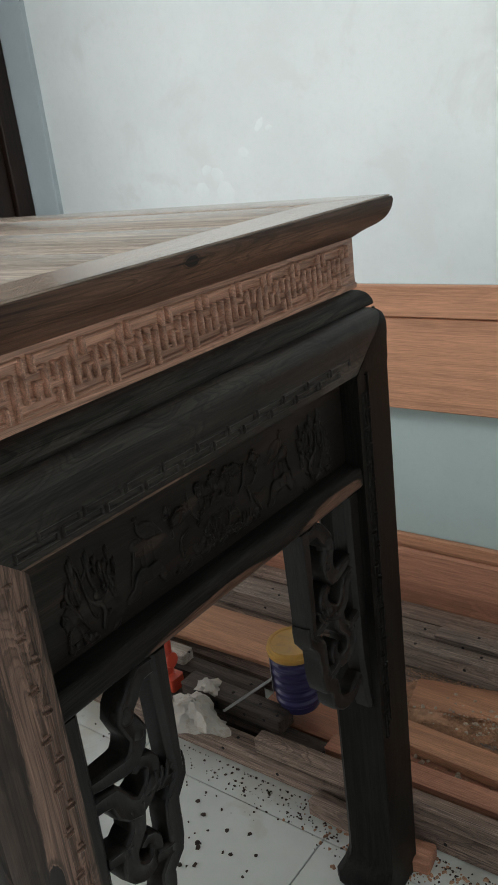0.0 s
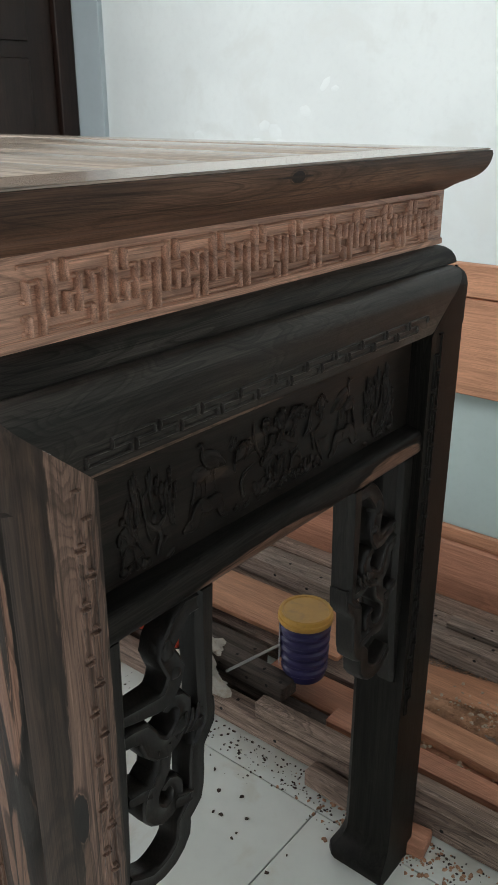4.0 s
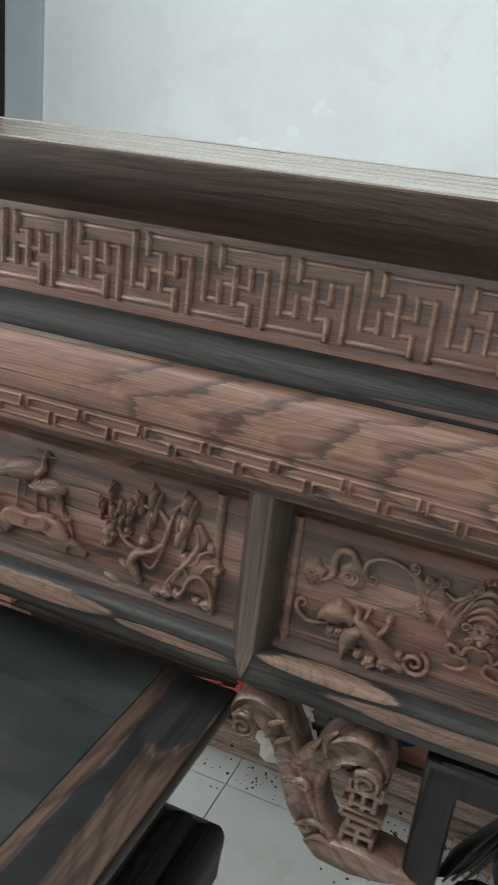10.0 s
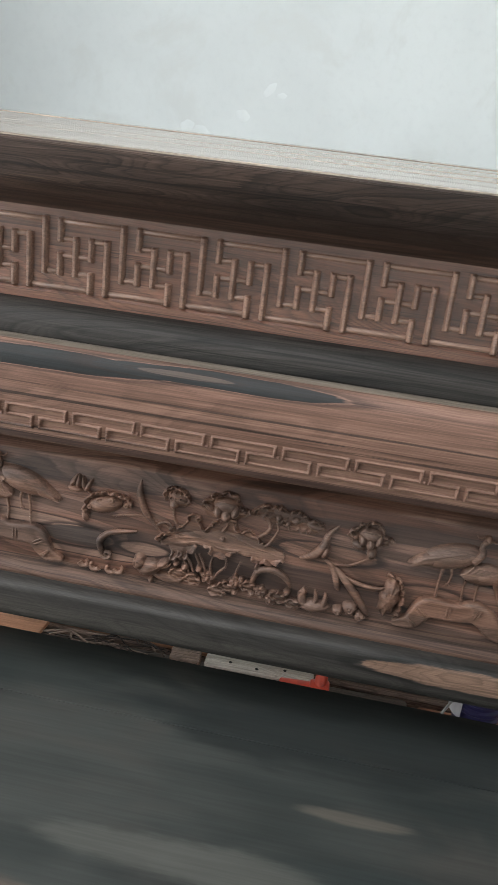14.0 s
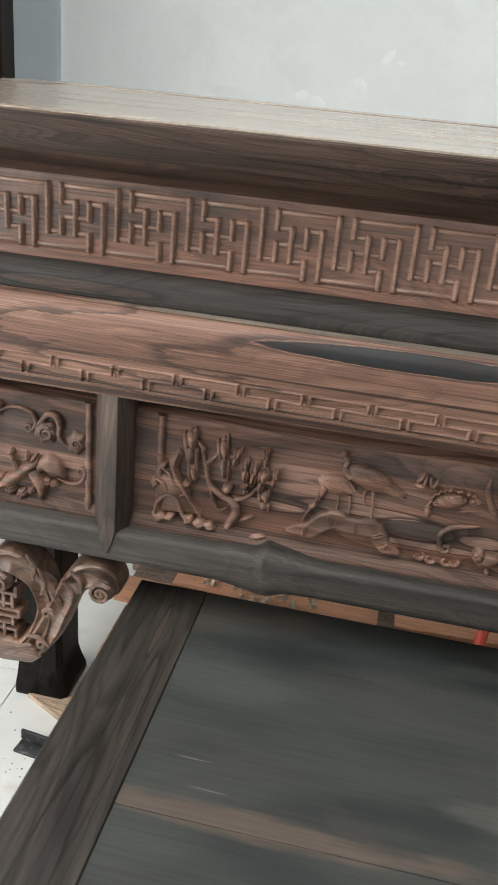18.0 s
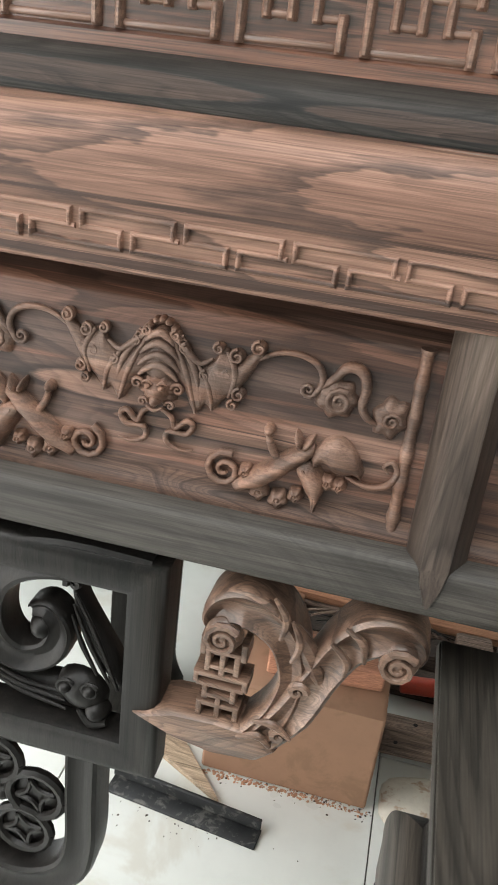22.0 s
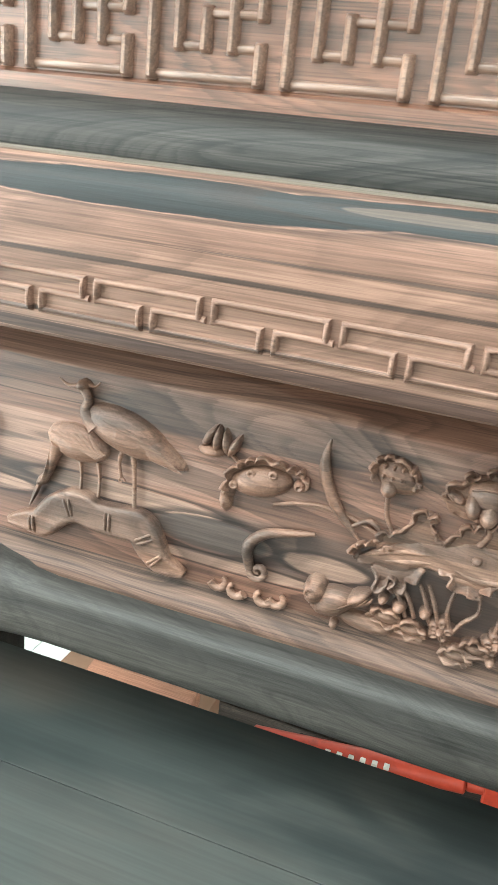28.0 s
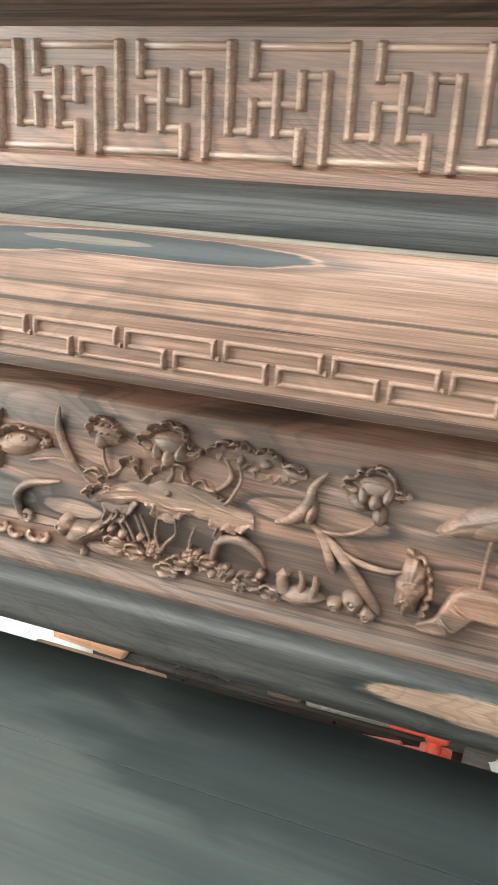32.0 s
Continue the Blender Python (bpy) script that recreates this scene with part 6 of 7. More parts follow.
# ---- openwork below the rails ----
def frame_ring(s, u0, u1, v0, v1, w, d0, d1, e=0.007):
    rows = []
    for o, d in ((0, d0), (0, d1 - e), (e * 0.4, d1 - e * 0.3), (e * 1.2, d1), (w - e, d1 - 0.001), (w - e * 0.3, d1 - e * 0.5), (w, d1 - e * 1.4), (w, d0), (0, d0)):
        rows.append([(u0 + o, v0 + o, d), (u1 - o, v0 + o, d), (u1 - o, v1 - o, d), (u0 + o, v1 - o, d)])
    return s.rings(rows, ends=False)


def openwork(place, material, parent):
    """The square cloud-and-bat frame and the coin frame below it, beside one leg; given for the side where u is below zero."""
    panel = part("openwork_frame", frame_ring(Shape(place), -0.784, -0.587, 0.645, 0.8355, 0.030, 0.002, 0.032), material, parent, "black square openwork frame with cloud scroll and bat")
    s = Shape(place)
    s.strap([(-0.600, 0.822), (-0.660, 0.822), (-0.698, 0.812), (-0.718, 0.790), (-0.723, 0.760), (-0.714, 0.736), (-0.694, 0.726), (-0.673, 0.736), (-0.666, 0.756), (-0.676, 0.771), (-0.689, 0.767)],
            (0.016, 0.018, 0.019, 0.018, 0.017, 0.0155, 0.0135, 0.0115, 0.0100, 0.0085, 0.0050), 0.002, 0.030, 7, 0.22)
    s.dome(-0.680, 0.755, 0.0105, 0.0105, 0.016, 0, 0, 14, 0.012, 5)
    s.strap([(-0.752, 0.738), (-0.738, 0.744), (-0.722, 0.738)], (0.009, 0.009, 0.007), 0.002, 0.024)
    part("cloud_scroll", s, material, panel)
    s = Shape(place)
    s.sheet([(-0.660, 0.806), (-0.651, 0.781), (-0.636, 0.755), (-0.623, 0.731), (-0.616, 0.702)], [(-0.662, 0.800), (-0.660, 0.772), (-0.651, 0.744), (-0.642, 0.725), (-0.627, 0.717)], 0.004, 0.013, 0.004, 2.0, 24, 9)
    s.spiral(-0.656, 0.800, 0.0060, 1.1, 0.0034, 200, -1, 1.2, 0.020)
    s.sheet([(-0.745, 0.703), (-0.733, 0.716), (-0.714, 0.711), (-0.694, 0.703), (-0.668, 0.704)], [(-0.745, 0.699), (-0.722, 0.697), (-0.702, 0.684), (-0.677, 0.675), (-0.654, 0.674)], 0.004, 0.013, 0.004, 2.0, 24, 9)
    for path in ([(-0.656, 0.790), (-0.640, 0.757), (-0.622, 0.712)], [(-0.657, 0.780), (-0.645, 0.750), (-0.629, 0.717)], [(-0.658, 0.770), (-0.650, 0.746), (-0.638, 0.722)], [(-0.735, 0.709), (-0.700, 0.695), (-0.662, 0.690)], [(-0.728, 0.703), (-0.700, 0.690), (-0.662, 0.682)], [(-0.725, 0.711), (-0.698, 0.700), (-0.668, 0.698)]):
        s.tube(path, (0.0010, 0.0022, 0.0012), 1.0, 0.0175, 7)
    s.dome(-0.650, 0.703, 0.021, 0.017, 0.017, -30, 0, 18, 0.010, 5)
    s.dome(-0.637, 0.690, 0.0105, 0.0090, 0.017, -35, 0, 14, 0.012, 4)
    s.tube([(-0.650, 0.690), (-0.640, 0.680), (-0.628, 0.683)], (0.0020, 0.0045, 0.0025), 1.0, 0.022, 8)
    for u, v in ((-0.660, 0.710), (-0.641, 0.711)):
        s.dome(u, v, 0.0056, 0.0050, 0.0075, 0, 0, 12, 0.0225, 4)
        s.spiral(u, v, 0.0068, 1.0, 0.0016, 30, 1, 1.1, 0.0240, 0.8)
    part("bat", s, material, panel)
    lower = Shape(place)
    lower.strap([(-0.645, 0.646), (-0.645, 0.600), (-0.645, 0.545), (-0.655, 0.511), (-0.685, 0.490), (-0.722, 0.488), (-0.749, 0.506), (-0.757, 0.532), (-0.747, 0.550), (-0.736, 0.545)],
                (0.0145, 0.0145, 0.0145, 0.0155, 0.0165, 0.0165, 0.0150, 0.0125, 0.0095, 0.006), 0.0, 0.029, 7, 0.15)
    lower.dome(-0.741, 0.540, 0.0075, 0.0075, 0.012, 0, 0, 12, 0.014, 4)
    lower.strap([(-0.770, 0.645), (-0.770, 0.60), (-0.770, 0.50), (-0.772, 0.40), (-0.777, 0.36)], (0.013, 0.013, 0.013, 0.012, 0.004), 0.0, 0.024)
    lower.strap([(-0.690, 0.478), (-0.722, 0.470), (-0.748, 0.452), (-0.757, 0.425), (-0.752, 0.402), (-0.765, 0.390)], (0.010, 0.015, 0.015, 0.012, 0.010, 0.006), 0.0, 0.026)
    low = part("coin_frame", lower, material, parent, "black openwork tail with three coins")
    for u, v in ((-0.723, 0.612), (-0.686, 0.583), (-0.697, 0.541)):
        s = Shape(place)
        ring = [(u + 0.0235 * math.cos(2 * math.pi * q / 16), v + 0.0235 * math.sin(2 * math.pi * q / 16)) for q in range(17)]
        s.dome(u, v, 0.0235, 0.0235, 0.006, 0, 0, 16, 0.012, 3)
        s.tube(ring, (0.0045,), 1, 0.018, 7, 1)
        for a in range(4):
            q, p = radians(15 + 90 * a), radians(15 + 90 * (a + 1))
            s.tube([(u + 0.017 * math.cos(q), v + 0.017 * math.sin(q)), (u + 0.0075 * math.cos((q + p) / 2), v + 0.0075 * math.sin((q + p) / 2)), (u + 0.017 * math.cos(p), v + 0.017 * math.sin(p))], (0.0022,), 1, 0.019, 6, 4)
        part("coin", s, material, low)
    for u, v, r in ((-0.748, 0.623, 0.010), (-0.752, 0.590, 0.009), (-0.716, 0.572, 0.009), (-0.742, 0.572, 0.008)):
        lower_knob = Shape(place)
        lower_knob.dome(u, v, r, r, 0.012, 0, 0, 10, 0.010, 3)
        part("knob", lower_knob, material, low)


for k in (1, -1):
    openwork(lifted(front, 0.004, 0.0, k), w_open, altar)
def end_openwork(place, material, parent):
    """Knotted scrollwork hanging beside a leg below an end rail; u counts away from the leg."""
    s = Shape(place)
    rows = []
    for z, a, b in ((0.842, 0.0, 0.030), (0.70, 0.0, 0.028), (0.56, 0.0, 0.024), (0.47, 0.0, 0.014), (0.44, 0.0, 0.004)):
        rows.append([(a, z, 0.0), (a, z, 0.030), (b - 0.007, z, 0.030), (b, z, 0.023), (b, z, 0.0)])
    panel = part("openwork_frame", s.rings(rows), material, parent, "black openwork of knotted scrolls beside the leg")
    s = Shape(place)
    rows = []
    for z, a, b in ((0.842, 0.134, 0.164), (0.78, 0.134, 0.162), (0.70, 0.136, 0.160), (0.672, 0.138, 0.160), (0.650, 0.118, 0.136)):
        rows.append([(a, z, 0.0), (a, z, 0.024), (a + 0.007, z, 0.031), (b - 0.007, z, 0.031), (b, z, 0.024), (b, z, 0.0)])
    s.rings(rows)
    s.strap([(0.149, 0.690), (0.148, 0.664), (0.130, 0.640), (0.128, 0.600), (0.122, 0.570), (0.104, 0.552), (0.102, 0.528), (0.082, 0.508), (0.050, 0.502), (0.020, 0.520)], (0.013, 0.014, 0.014, 0.014, 0.015, 0.014, 0.014, 0.014, 0.012, 0.009), 0.0, 0.030, 2, 0.06)
    part("outer_scroll", s, material, panel)
    s = Shape(place)
    s.strap([(0.148, 0.826), (0.118, 0.832), (0.098, 0.812), (0.086, 0.792), (0.098, 0.765), (0.084, 0.738), (0.057, 0.738), (0.026, 0.742)], (0.010, 0.013, 0.014, 0.013, 0.015, 0.014, 0.011, 0.008), 0.0, 0.032, 2, 0.08)
    s.dome(0.088, 0.794, 0.015, 0.017, 0.018, 20, 0, 12, 0.016, 4)
    s.dome(0.098, 0.762, 0.014, 0.012, 0.020, 0, 0, 12, 0.014, 4)
    part("cloud_scroll", s, material, panel)
    s = Shape(place)
    s.strap([(0.022, 0.716), (0.050, 0.712), (0.060, 0.690), (0.080, 0.676), (0.104, 0.690), (0.112, 0.712), (0.098, 0.724), (0.086, 0.714)], (0.010, 0.013, 0.015, 0.016, 0.014, 0.012, 0.010, 0.006), 0.0, 0.032, 2, 0.08)
    s.dome(0.104, 0.688, 0.024, 0.013, 0.017, 15, 0.4, 12, 0.016, 4)
    for q in range(3):
        s.tube([(0.096 + 0.010 * q, 0.676), (0.108 + 0.010 * q, 0.688), (0.112 + 0.010 * q, 0.702)], (0.0015, 0.0028, 0.0012), 1.1, 0.030, 6)
    s.strap([(0.110, 0.684), (0.130, 0.674), (0.142, 0.672)], (0.010, 0.009, 0.007), 0.0, 0.032, 2, 0.08)
    part("bat", s, material, panel)
    s = Shape(place)
    s.strap([(0.076, 0.678), (0.073, 0.648), (0.056, 0.632), (0.052, 0.606), (0.070, 0.588), (0.090, 0.592), (0.096, 0.610), (0.086, 0.620), (0.078, 0.611)], (0.013, 0.013, 0.014, 0.014, 0.014, 0.012, 0.010, 0.008, 0.005), 0.0, 0.032, 2, 0.08)
    s.strap([(0.024, 0.640), (0.040, 0.638), (0.056, 0.632)], (0.008, 0.009, 0.009), 0.0, 0.032, 2, 0.08)
    s.strap([(0.090, 0.590), (0.106, 0.584), (0.118, 0.580)], (0.009, 0.009, 0.008), 0.0, 0.032, 2, 0.08)
    part("tail_scroll", s, material, panel)


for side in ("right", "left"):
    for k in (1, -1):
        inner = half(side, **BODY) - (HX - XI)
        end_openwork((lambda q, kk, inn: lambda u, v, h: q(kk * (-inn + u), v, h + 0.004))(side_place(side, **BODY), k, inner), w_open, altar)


def bracket(place):
    s = Shape(place)
    blade = [(-0.607, 0.7115), (-0.580, 0.7215), (-0.545, 0.7235), (-0.508, 0.7200), (-0.500, 0.7080), (-0.512, 0.6965), (-0.545, 0.6935), (-0.578, 0.6995)]
    mid_u, mid_v = -0.548, 0.709
    s.rings([[(mid_u + (u - mid_u) * q, mid_v + (v - mid_v) * q, h) for u, v in blade] for q, h in ((0.97, -0.004), (1.0, 0.002), (1.0, 0.024), (0.965, 0.0285), (0.86, 0.0310))])
    s.strap([(-0.520, 0.712), (-0.505, 0.738), (-0.4985, 0.768), (-0.504, 0.796), (-0.517, 0.814), (-0.534, 0.822), (-0.548, 0.816), (-0.555, 0.802), (-0.548, 0.793)],
            (0.0130, 0.0110, 0.0095, 0.0115, 0.0145, 0.0160, 0.0125, 0.0085, 0.0045), -0.002, 0.034, 7, 0.16)
    s.strap([(-0.514, 0.712), (-0.494, 0.744), (-0.480, 0.778), (-0.468, 0.804), (-0.453, 0.821), (-0.437, 0.825), (-0.425, 0.816), (-0.424, 0.805), (-0.431, 0.800)],
            (0.0125, 0.0145, 0.0130, 0.0135, 0.0155, 0.0130, 0.0085, 0.0060, 0.0030), -0.003, 0.032, 7, 0.16)
    # leaf folds across the arms
    for path in ([(-0.516, 0.836), (-0.507, 0.822), (-0.509, 0.806)], [(-0.503, 0.822), (-0.496, 0.806), (-0.500, 0.790)], [(-0.470, 0.826), (-0.458, 0.818), (-0.455, 0.803)], [(-0.477, 0.812), (-0.466, 0.802), (-0.466, 0.788)], [(-0.529, 0.716), (-0.515, 0.722), (-0.505, 0.714)], [(-0.519, 0.733), (-0.506, 0.735), (-0.492, 0.725)]):
        s.tube(path, (0.0012, 0.0030, 0.0014), 1.1, 0.0310, 7)
    for u, v, r in ((-0.434, 0.808, 0.0125), (-0.546, 0.797, 0.0125)):
        s.dome(u, v, r * 1.05, r * 1.05, 0.009, 0, 0, 16, 0.026, 3)
        s.spiral(u, v, r * 1.0, 2.0, 0.0026, 40, 1, 1.3, 0.0345)
    s.tube([(-0.505, 0.815), (-0.494, 0.800), (-0.484, 0.783), (-0.480, 0.772)], (0.003, 0.007, 0.007, 0.003), 1.1, 0.022, 8)
    s.spiral(-0.493, 0.768, 0.0065, 1.2, 0.0030, 0, 1, 1.1, 0.031)
    s.spiral(-0.500, 0.725, 0.0060, 1.0, 0.0030, 90, 1, 1.1, 0.030)
    body = part("bracket", s, w_bracket, altar, "polished brown scrolled bracket")
    s = Shape(place)
    for v, a in ((0.787, 0.006), (0.779, 0.014), (0.766, 0.010), (0.758, 0.017), (0.750, 0.017), (0.741, 0.010), (0.733, 0.013)):
        s.box((-0.5455 - a, v - 0.0022, 0.006), (-0.5455 + a, v + 0.0022, 0.026), 0.0019)
    for u, v0, v1 in ((-0.5595, 0.775, 0.790), (-0.5315, 0.775, 0.790), (-0.5455, 0.760, 0.792), (-0.5625, 0.750, 0.760), (-0.5285, 0.750, 0.760), (-0.5555, 0.738, 0.752), (-0.5355, 0.738, 0.752), (-0.5455, 0.722, 0.742), (-0.5585, 0.722, 0.735), (-0.5325, 0.722, 0.735), (-0.5555, 0.762, 0.780), (-0.5355, 0.762, 0.780)):
        s.box((u - 0.0022, v0, 0.006), (u + 0.0022, v1, 0.0265), 0.0019)
    part("lattice", s, w_bracket, body)


for k in (1, -1):
    bracket(lifted(front, 0.008, 0.0, k))

# ---- the smaller table pushed under the front ----
SMALL = dict(hx=0.362, yf=-0.225, yb=0.2965, cx=CX)
SX, SZ = SMALL["hx"] + 0.046, 0.80
desk = thing("offering_table", (CX, 0.04, 0), "lower matching black hardwood table standing before the altar table", "table")


def lower(profile):
    return [(d, z - (TOP_Z - SZ)) for d, z in profile]


small_top = part("tabletop", band("front", lower([(0.043, TOP_Z - 0.0015), (0.046, TOP_Z - 0.004)]), 0.02, **SMALL), w_small, desk, "smooth near-black tabletop")
ya, yb_ = SMALL["yf"] - 0.0445, SMALL["yb"] + 0.0445
for a, b, mat in ((-SX + 0.0015, -SX + 0.074, w_small_rim), (SX - 0.074, SX - 0.0015, w_small_rim_r)):
    part("rim_board", solid((CX + a, ya, SZ - 0.0028), (CX + b, yb_, SZ), 0.0008), mat, small_top, flat=True)
for a, b in ((ya, ya + 0.07),):
    part("rim_board", solid((CX - SX + 0.0752, a, SZ - 0.0028), (CX + SX - 0.0752, b, SZ - 0.0003), 0.0005), w_small, small_top, flat=True)
rows_y = [ya + 0.0705, 0.055, 0.253, yb_]
for a, b in zip(rows_y, rows_y[1:]):
    part("plank", solid((CX - SX + 0.0752, a + 0.0003, SZ - 0.0027), (CX + SX - 0.0752, b - 0.0003, SZ - 0.0004), 0.0002), w_small, small_top, flat=True)
for side in SIDES:
    part("cornice", band(side, lower(P_CORNICE), **SMALL), {"right": w_small_side, "left": w_small_left}.get(side, w_mould), desk)
    fz = part("frieze", band(side, lower(P_FRIEZE), **SMALL), w_small_side if side in ("left", "right") else w_frieze, desk, "band with carved key fret")
    part("waist_moulding", band(side, lower(P_MOULD), **SMALL), w_mould_end, desk)
    part("apron", band(side, lower(P_APRON), 0.0, **SMALL), {"right": w_mould_end, "left": w_small_left}.get(side, w_mould), desk)
    if side in ("right", "left"):
        key_run(side, fz, w_small_side, -0.255, 7, -0.255, 0.255, tuple(z - (TOP_Z - SZ) for z in ROWS_Z), **SMALL)
for sx in (1, -1):
    for sy in (1, -1):
        s = Shape()
        rows = []
        for z, o, w in ((0.0, 0.0, 0.085), (0.02, 0.004, 0.088), (0.06, 0.0, 0.072), (0.12, 0.0, 0.066), (0.40, 0.0, 0.066), (0.562, 0.0, 0.070)):
            ex, ey = SMALL["hx"] + 0.0475 + o, (SMALL["yb"] - SMALL["yf"]) / 2 + 0.0475 + o
            my = (SMALL["yb"] + SMALL["yf"]) / 2
            rows.append([(CX + sx * a, my + sy * b, z) for a, b in ((ex - w, ey - w), (ex, ey - w), (ex, ey - 0.01), (ex - 0.01, ey), (ex - w, ey))])
        part("leg", s.rings(rows), w_leg_dark, desk, "dark square leg")

# ---- timber, tools and clutter behind the table ----
m_board = wood("raw_orange_board", "x", (0.220, 0.099, 0.055), (0.484, 0.237, 0.138), (0.517, 0.259, 0.154), 0.10, 0.08, 0.6, 0.6, 30.0, 4.0, 0.8, (), True, grain=0.22, veins=0.12)
m_red = wood("red_brown_board", "x", (0.156, 0.060, 0.036), (0.432, 0.192, 0.118), (0.468, 0.222, 0.142), 0.15, 0.12, 0.6, 0.6, 31.0, 5.0, 1.0, (), True, grain=0.3, veins=0.15)
m_brown = wood("rough_brown_batten", "x", (0.063, 0.042, 0.033), (0.235, 0.160, 0.124), (0.34, 0.245, 0.196), 0.5, 0.4, 0.55, 0.75, 32.0, 7.0, 1.5, (), True)
m_grey = wood("weathered_grey_batten", "x", (0.061, 0.046, 0.039), (0.236, 0.178, 0.146), (0.351, 0.273, 0.227), 0.4, 0.3, 0.55, 0.7, 33.0, 8.0, 1.5, (), True)
m_dark = wood("dark_old_batten", "x", (0.026, 0.021, 0.018), (0.072, 0.055, 0.047), (0.117, 0.088, 0.073), 0.4, 0.3, 0.55, 0.7, 34.0, 8.0, 1.5, (), True)
m_palebat = wood("pale_dusty_batten", "x", (0.22, 0.18, 0.15), (0.42, 0.37, 0.32), (0.52, 0.47, 0.41), 0.2, 0.1, 0.6, 0.6, 36.0, 6.0, 1.0, (), True, grain=0.3)
m_ply = wood("pale_plywood_offcut", "x", (0.25, 0.16, 0.10), (0.48, 0.35, 0.24), (0.55, 0.42, 0.30), 0.3, 0.1, 0.6, 0.6, 35.0, 6.0, 1.0, (), True)
m_carton = plain("brown_carton", (0.31, 0.170, 0.105), 0.8, 0.08, 5, 90, 0.1, stain=(0.24, 0.135, 0.08))
m_hole = plain("nail_hole", (0.012, 0.010, 0.009), 0.9, 0.1, 20, 90, 0.0)
m_redpaint = plain("red_tool_paint", (0.52, 0.060, 0.030), 0.38, 0.12, 14, 120, 0.05, stain=(0.36, 0.05, 0.03))
m_white = plain("off_white_mark", (0.72, 0.68, 0.62), 0.6, 0.1, 20, 120, 0.05)
m_rag = plain("crumpled_white_rag", (0.50, 0.46, 0.41), 0.85, 0.12, 14, 160, 0.25, stain=(0.40, 0.33, 0.26))
m_foam = plain("dusty_white_foam", (0.60, 0.55, 0.47), 0.9, 0.1, 18, 120, 0.3, stain=(0.36, 0.23, 0.15))
m_steel = plain("grey_steel", (0.35, 0.34, 0.33), 0.42, 0.12, 20, 150, 0.05, metal=0.8)
m_bucket = plain("dark_blue_plastic", (0.030, 0.026, 0.085), 0.35, 0.15, 12, 120, 0.03)
m_lid = plain("mustard_yellow_plastic", (0.50, 0.27, 0.055), 0.45, 0.1, 12, 120, 0.05, stain=(0.40, 0.22, 0.06))
m_label = plain("pale_label_paper", (0.52, 0.50, 0.52), 0.6, 0.1, 20, 120, 0.02)
m_blackbar = plain("black_dusty_bar", (0.018, 0.019, 0.020), 0.6, 0.3, 25, 150, 0.2, stain=(0.12, 0.115, 0.105))
m_stone = plain("dark_wood_chip", (0.055, 0.035, 0.026), 0.8, 0.4, 30, 200, 0.2)
m_saw = plain("brown_sawdust", (0.44, 0.245, 0.150), 0.95, 0.3, 40, 300, 0.5, own=False)
m_pale = plain("pale_shavings", (0.50, 0.40, 0.30), 0.8, 0.3, 40, 200, 0.2)
PILE = random.Random(21)


def timber(name, a, b, material, label, turn=0.0, tilt=0.0, holes=0, category="timber"):
    """One length of timber between two corners; holes: nail holes along its front and top."""
    c = [(p + q) / 2 for p, q in zip(a, b)]
    ob = single(name, solid(a, b, 0.004, turn, tilt), material, label, category, "timber stacked behind the table", at=tuple(c))
    if holes:
        m = Matrix.Translation(c) @ pose(0, 0, 0, 0, tilt, turn)
        L, W, H = abs(b[0] - a[0]), abs(b[1] - a[1]), abs(b[2] - a[2])
        for k in range(holes):
            u = -L / 2 + L * (k + 0.5 + PILE.uniform(-0.2, 0.2)) / holes
            for p, q in (((u, -W / 2 - 0.0006, PILE.uniform(-0.1, 0.25) * H), "y"), ((u + 0.03, PILE.uniform(-0.25, 0.25) * W, H / 2 + 0.0006), "z")):
                ring = []
                for h_, r in ((-0.001, 0.0042), (0.0, 0.0042), (0.0002, 0.001)):
                    ring.append([tuple(m @ Vector((p[0] + r * math.cos(w), p[1] - h_, p[2] + r * math.sin(w)) if q == "y" else (p[0] + r * math.cos(w), p[1] + r * math.sin(w), p[2] + h_))) for w in (2 * math.pi * i / 8 for i in range(8))])
                part("nail_hole", Shape().rings(ring), m_hole, ob)
    return ob


# bottom layer lies on the floor, the rest rests on it
timber("batten", (-1.62, 1.125, 0.0), (-0.02, 1.175, 0.055), m_brown, "rough brown batten with nail holes on the floor", 0.4, 0, 8)
timber("batten", (-2.05, 1.20, 0.0), (-0.35, 1.255, 0.040), m_dark, "dark rough batten with nail holes on the floor", -0.5, 0, 8)
timber("plank", (-1.10, 1.265, 0.0), (0.35, 1.37, 0.040), m_red, "dusty red-brown plank on the floor", 0.6)
timber("batten", (-2.12, 1.285, 0.0), (-1.13, 1.345, 0.060), m_dark, "dark old batten on the floor", 0.3, 0, 6)
timber("plank", (-2.22, 1.38, 0.0), (-0.62, 1.49, 0.045), m_brown, "brown plank lying under others", -0.4)
timber("batten", (-0.60, 1.385, 0.0), (0.60, 1.445, 0.055), m_grey, "weathered grey batten on the floor", -0.6, 0, 6)
timber("plank", (-2.25, 1.52, 0.0), (0.50, 1.66, 0.050), m_brown, "wide brown plank on the floor", 0.2)
timber("batten", (-2.20, 1.69, 0.0), (0.60, 1.75, 0.070), m_grey, "weathered grey batten with nail holes", 0.2, 0, 12)
timber("plank", (-2.10, 1.77, 0.0), (0.60, 1.84, 0.060), m_brown, "brown plank beside the wall boards", 0.0)
timber("batten", (-1.00, 1.135, 0.056), (0.20, 1.172, 0.098), m_brown, "brown batten lying on another", 0.9)
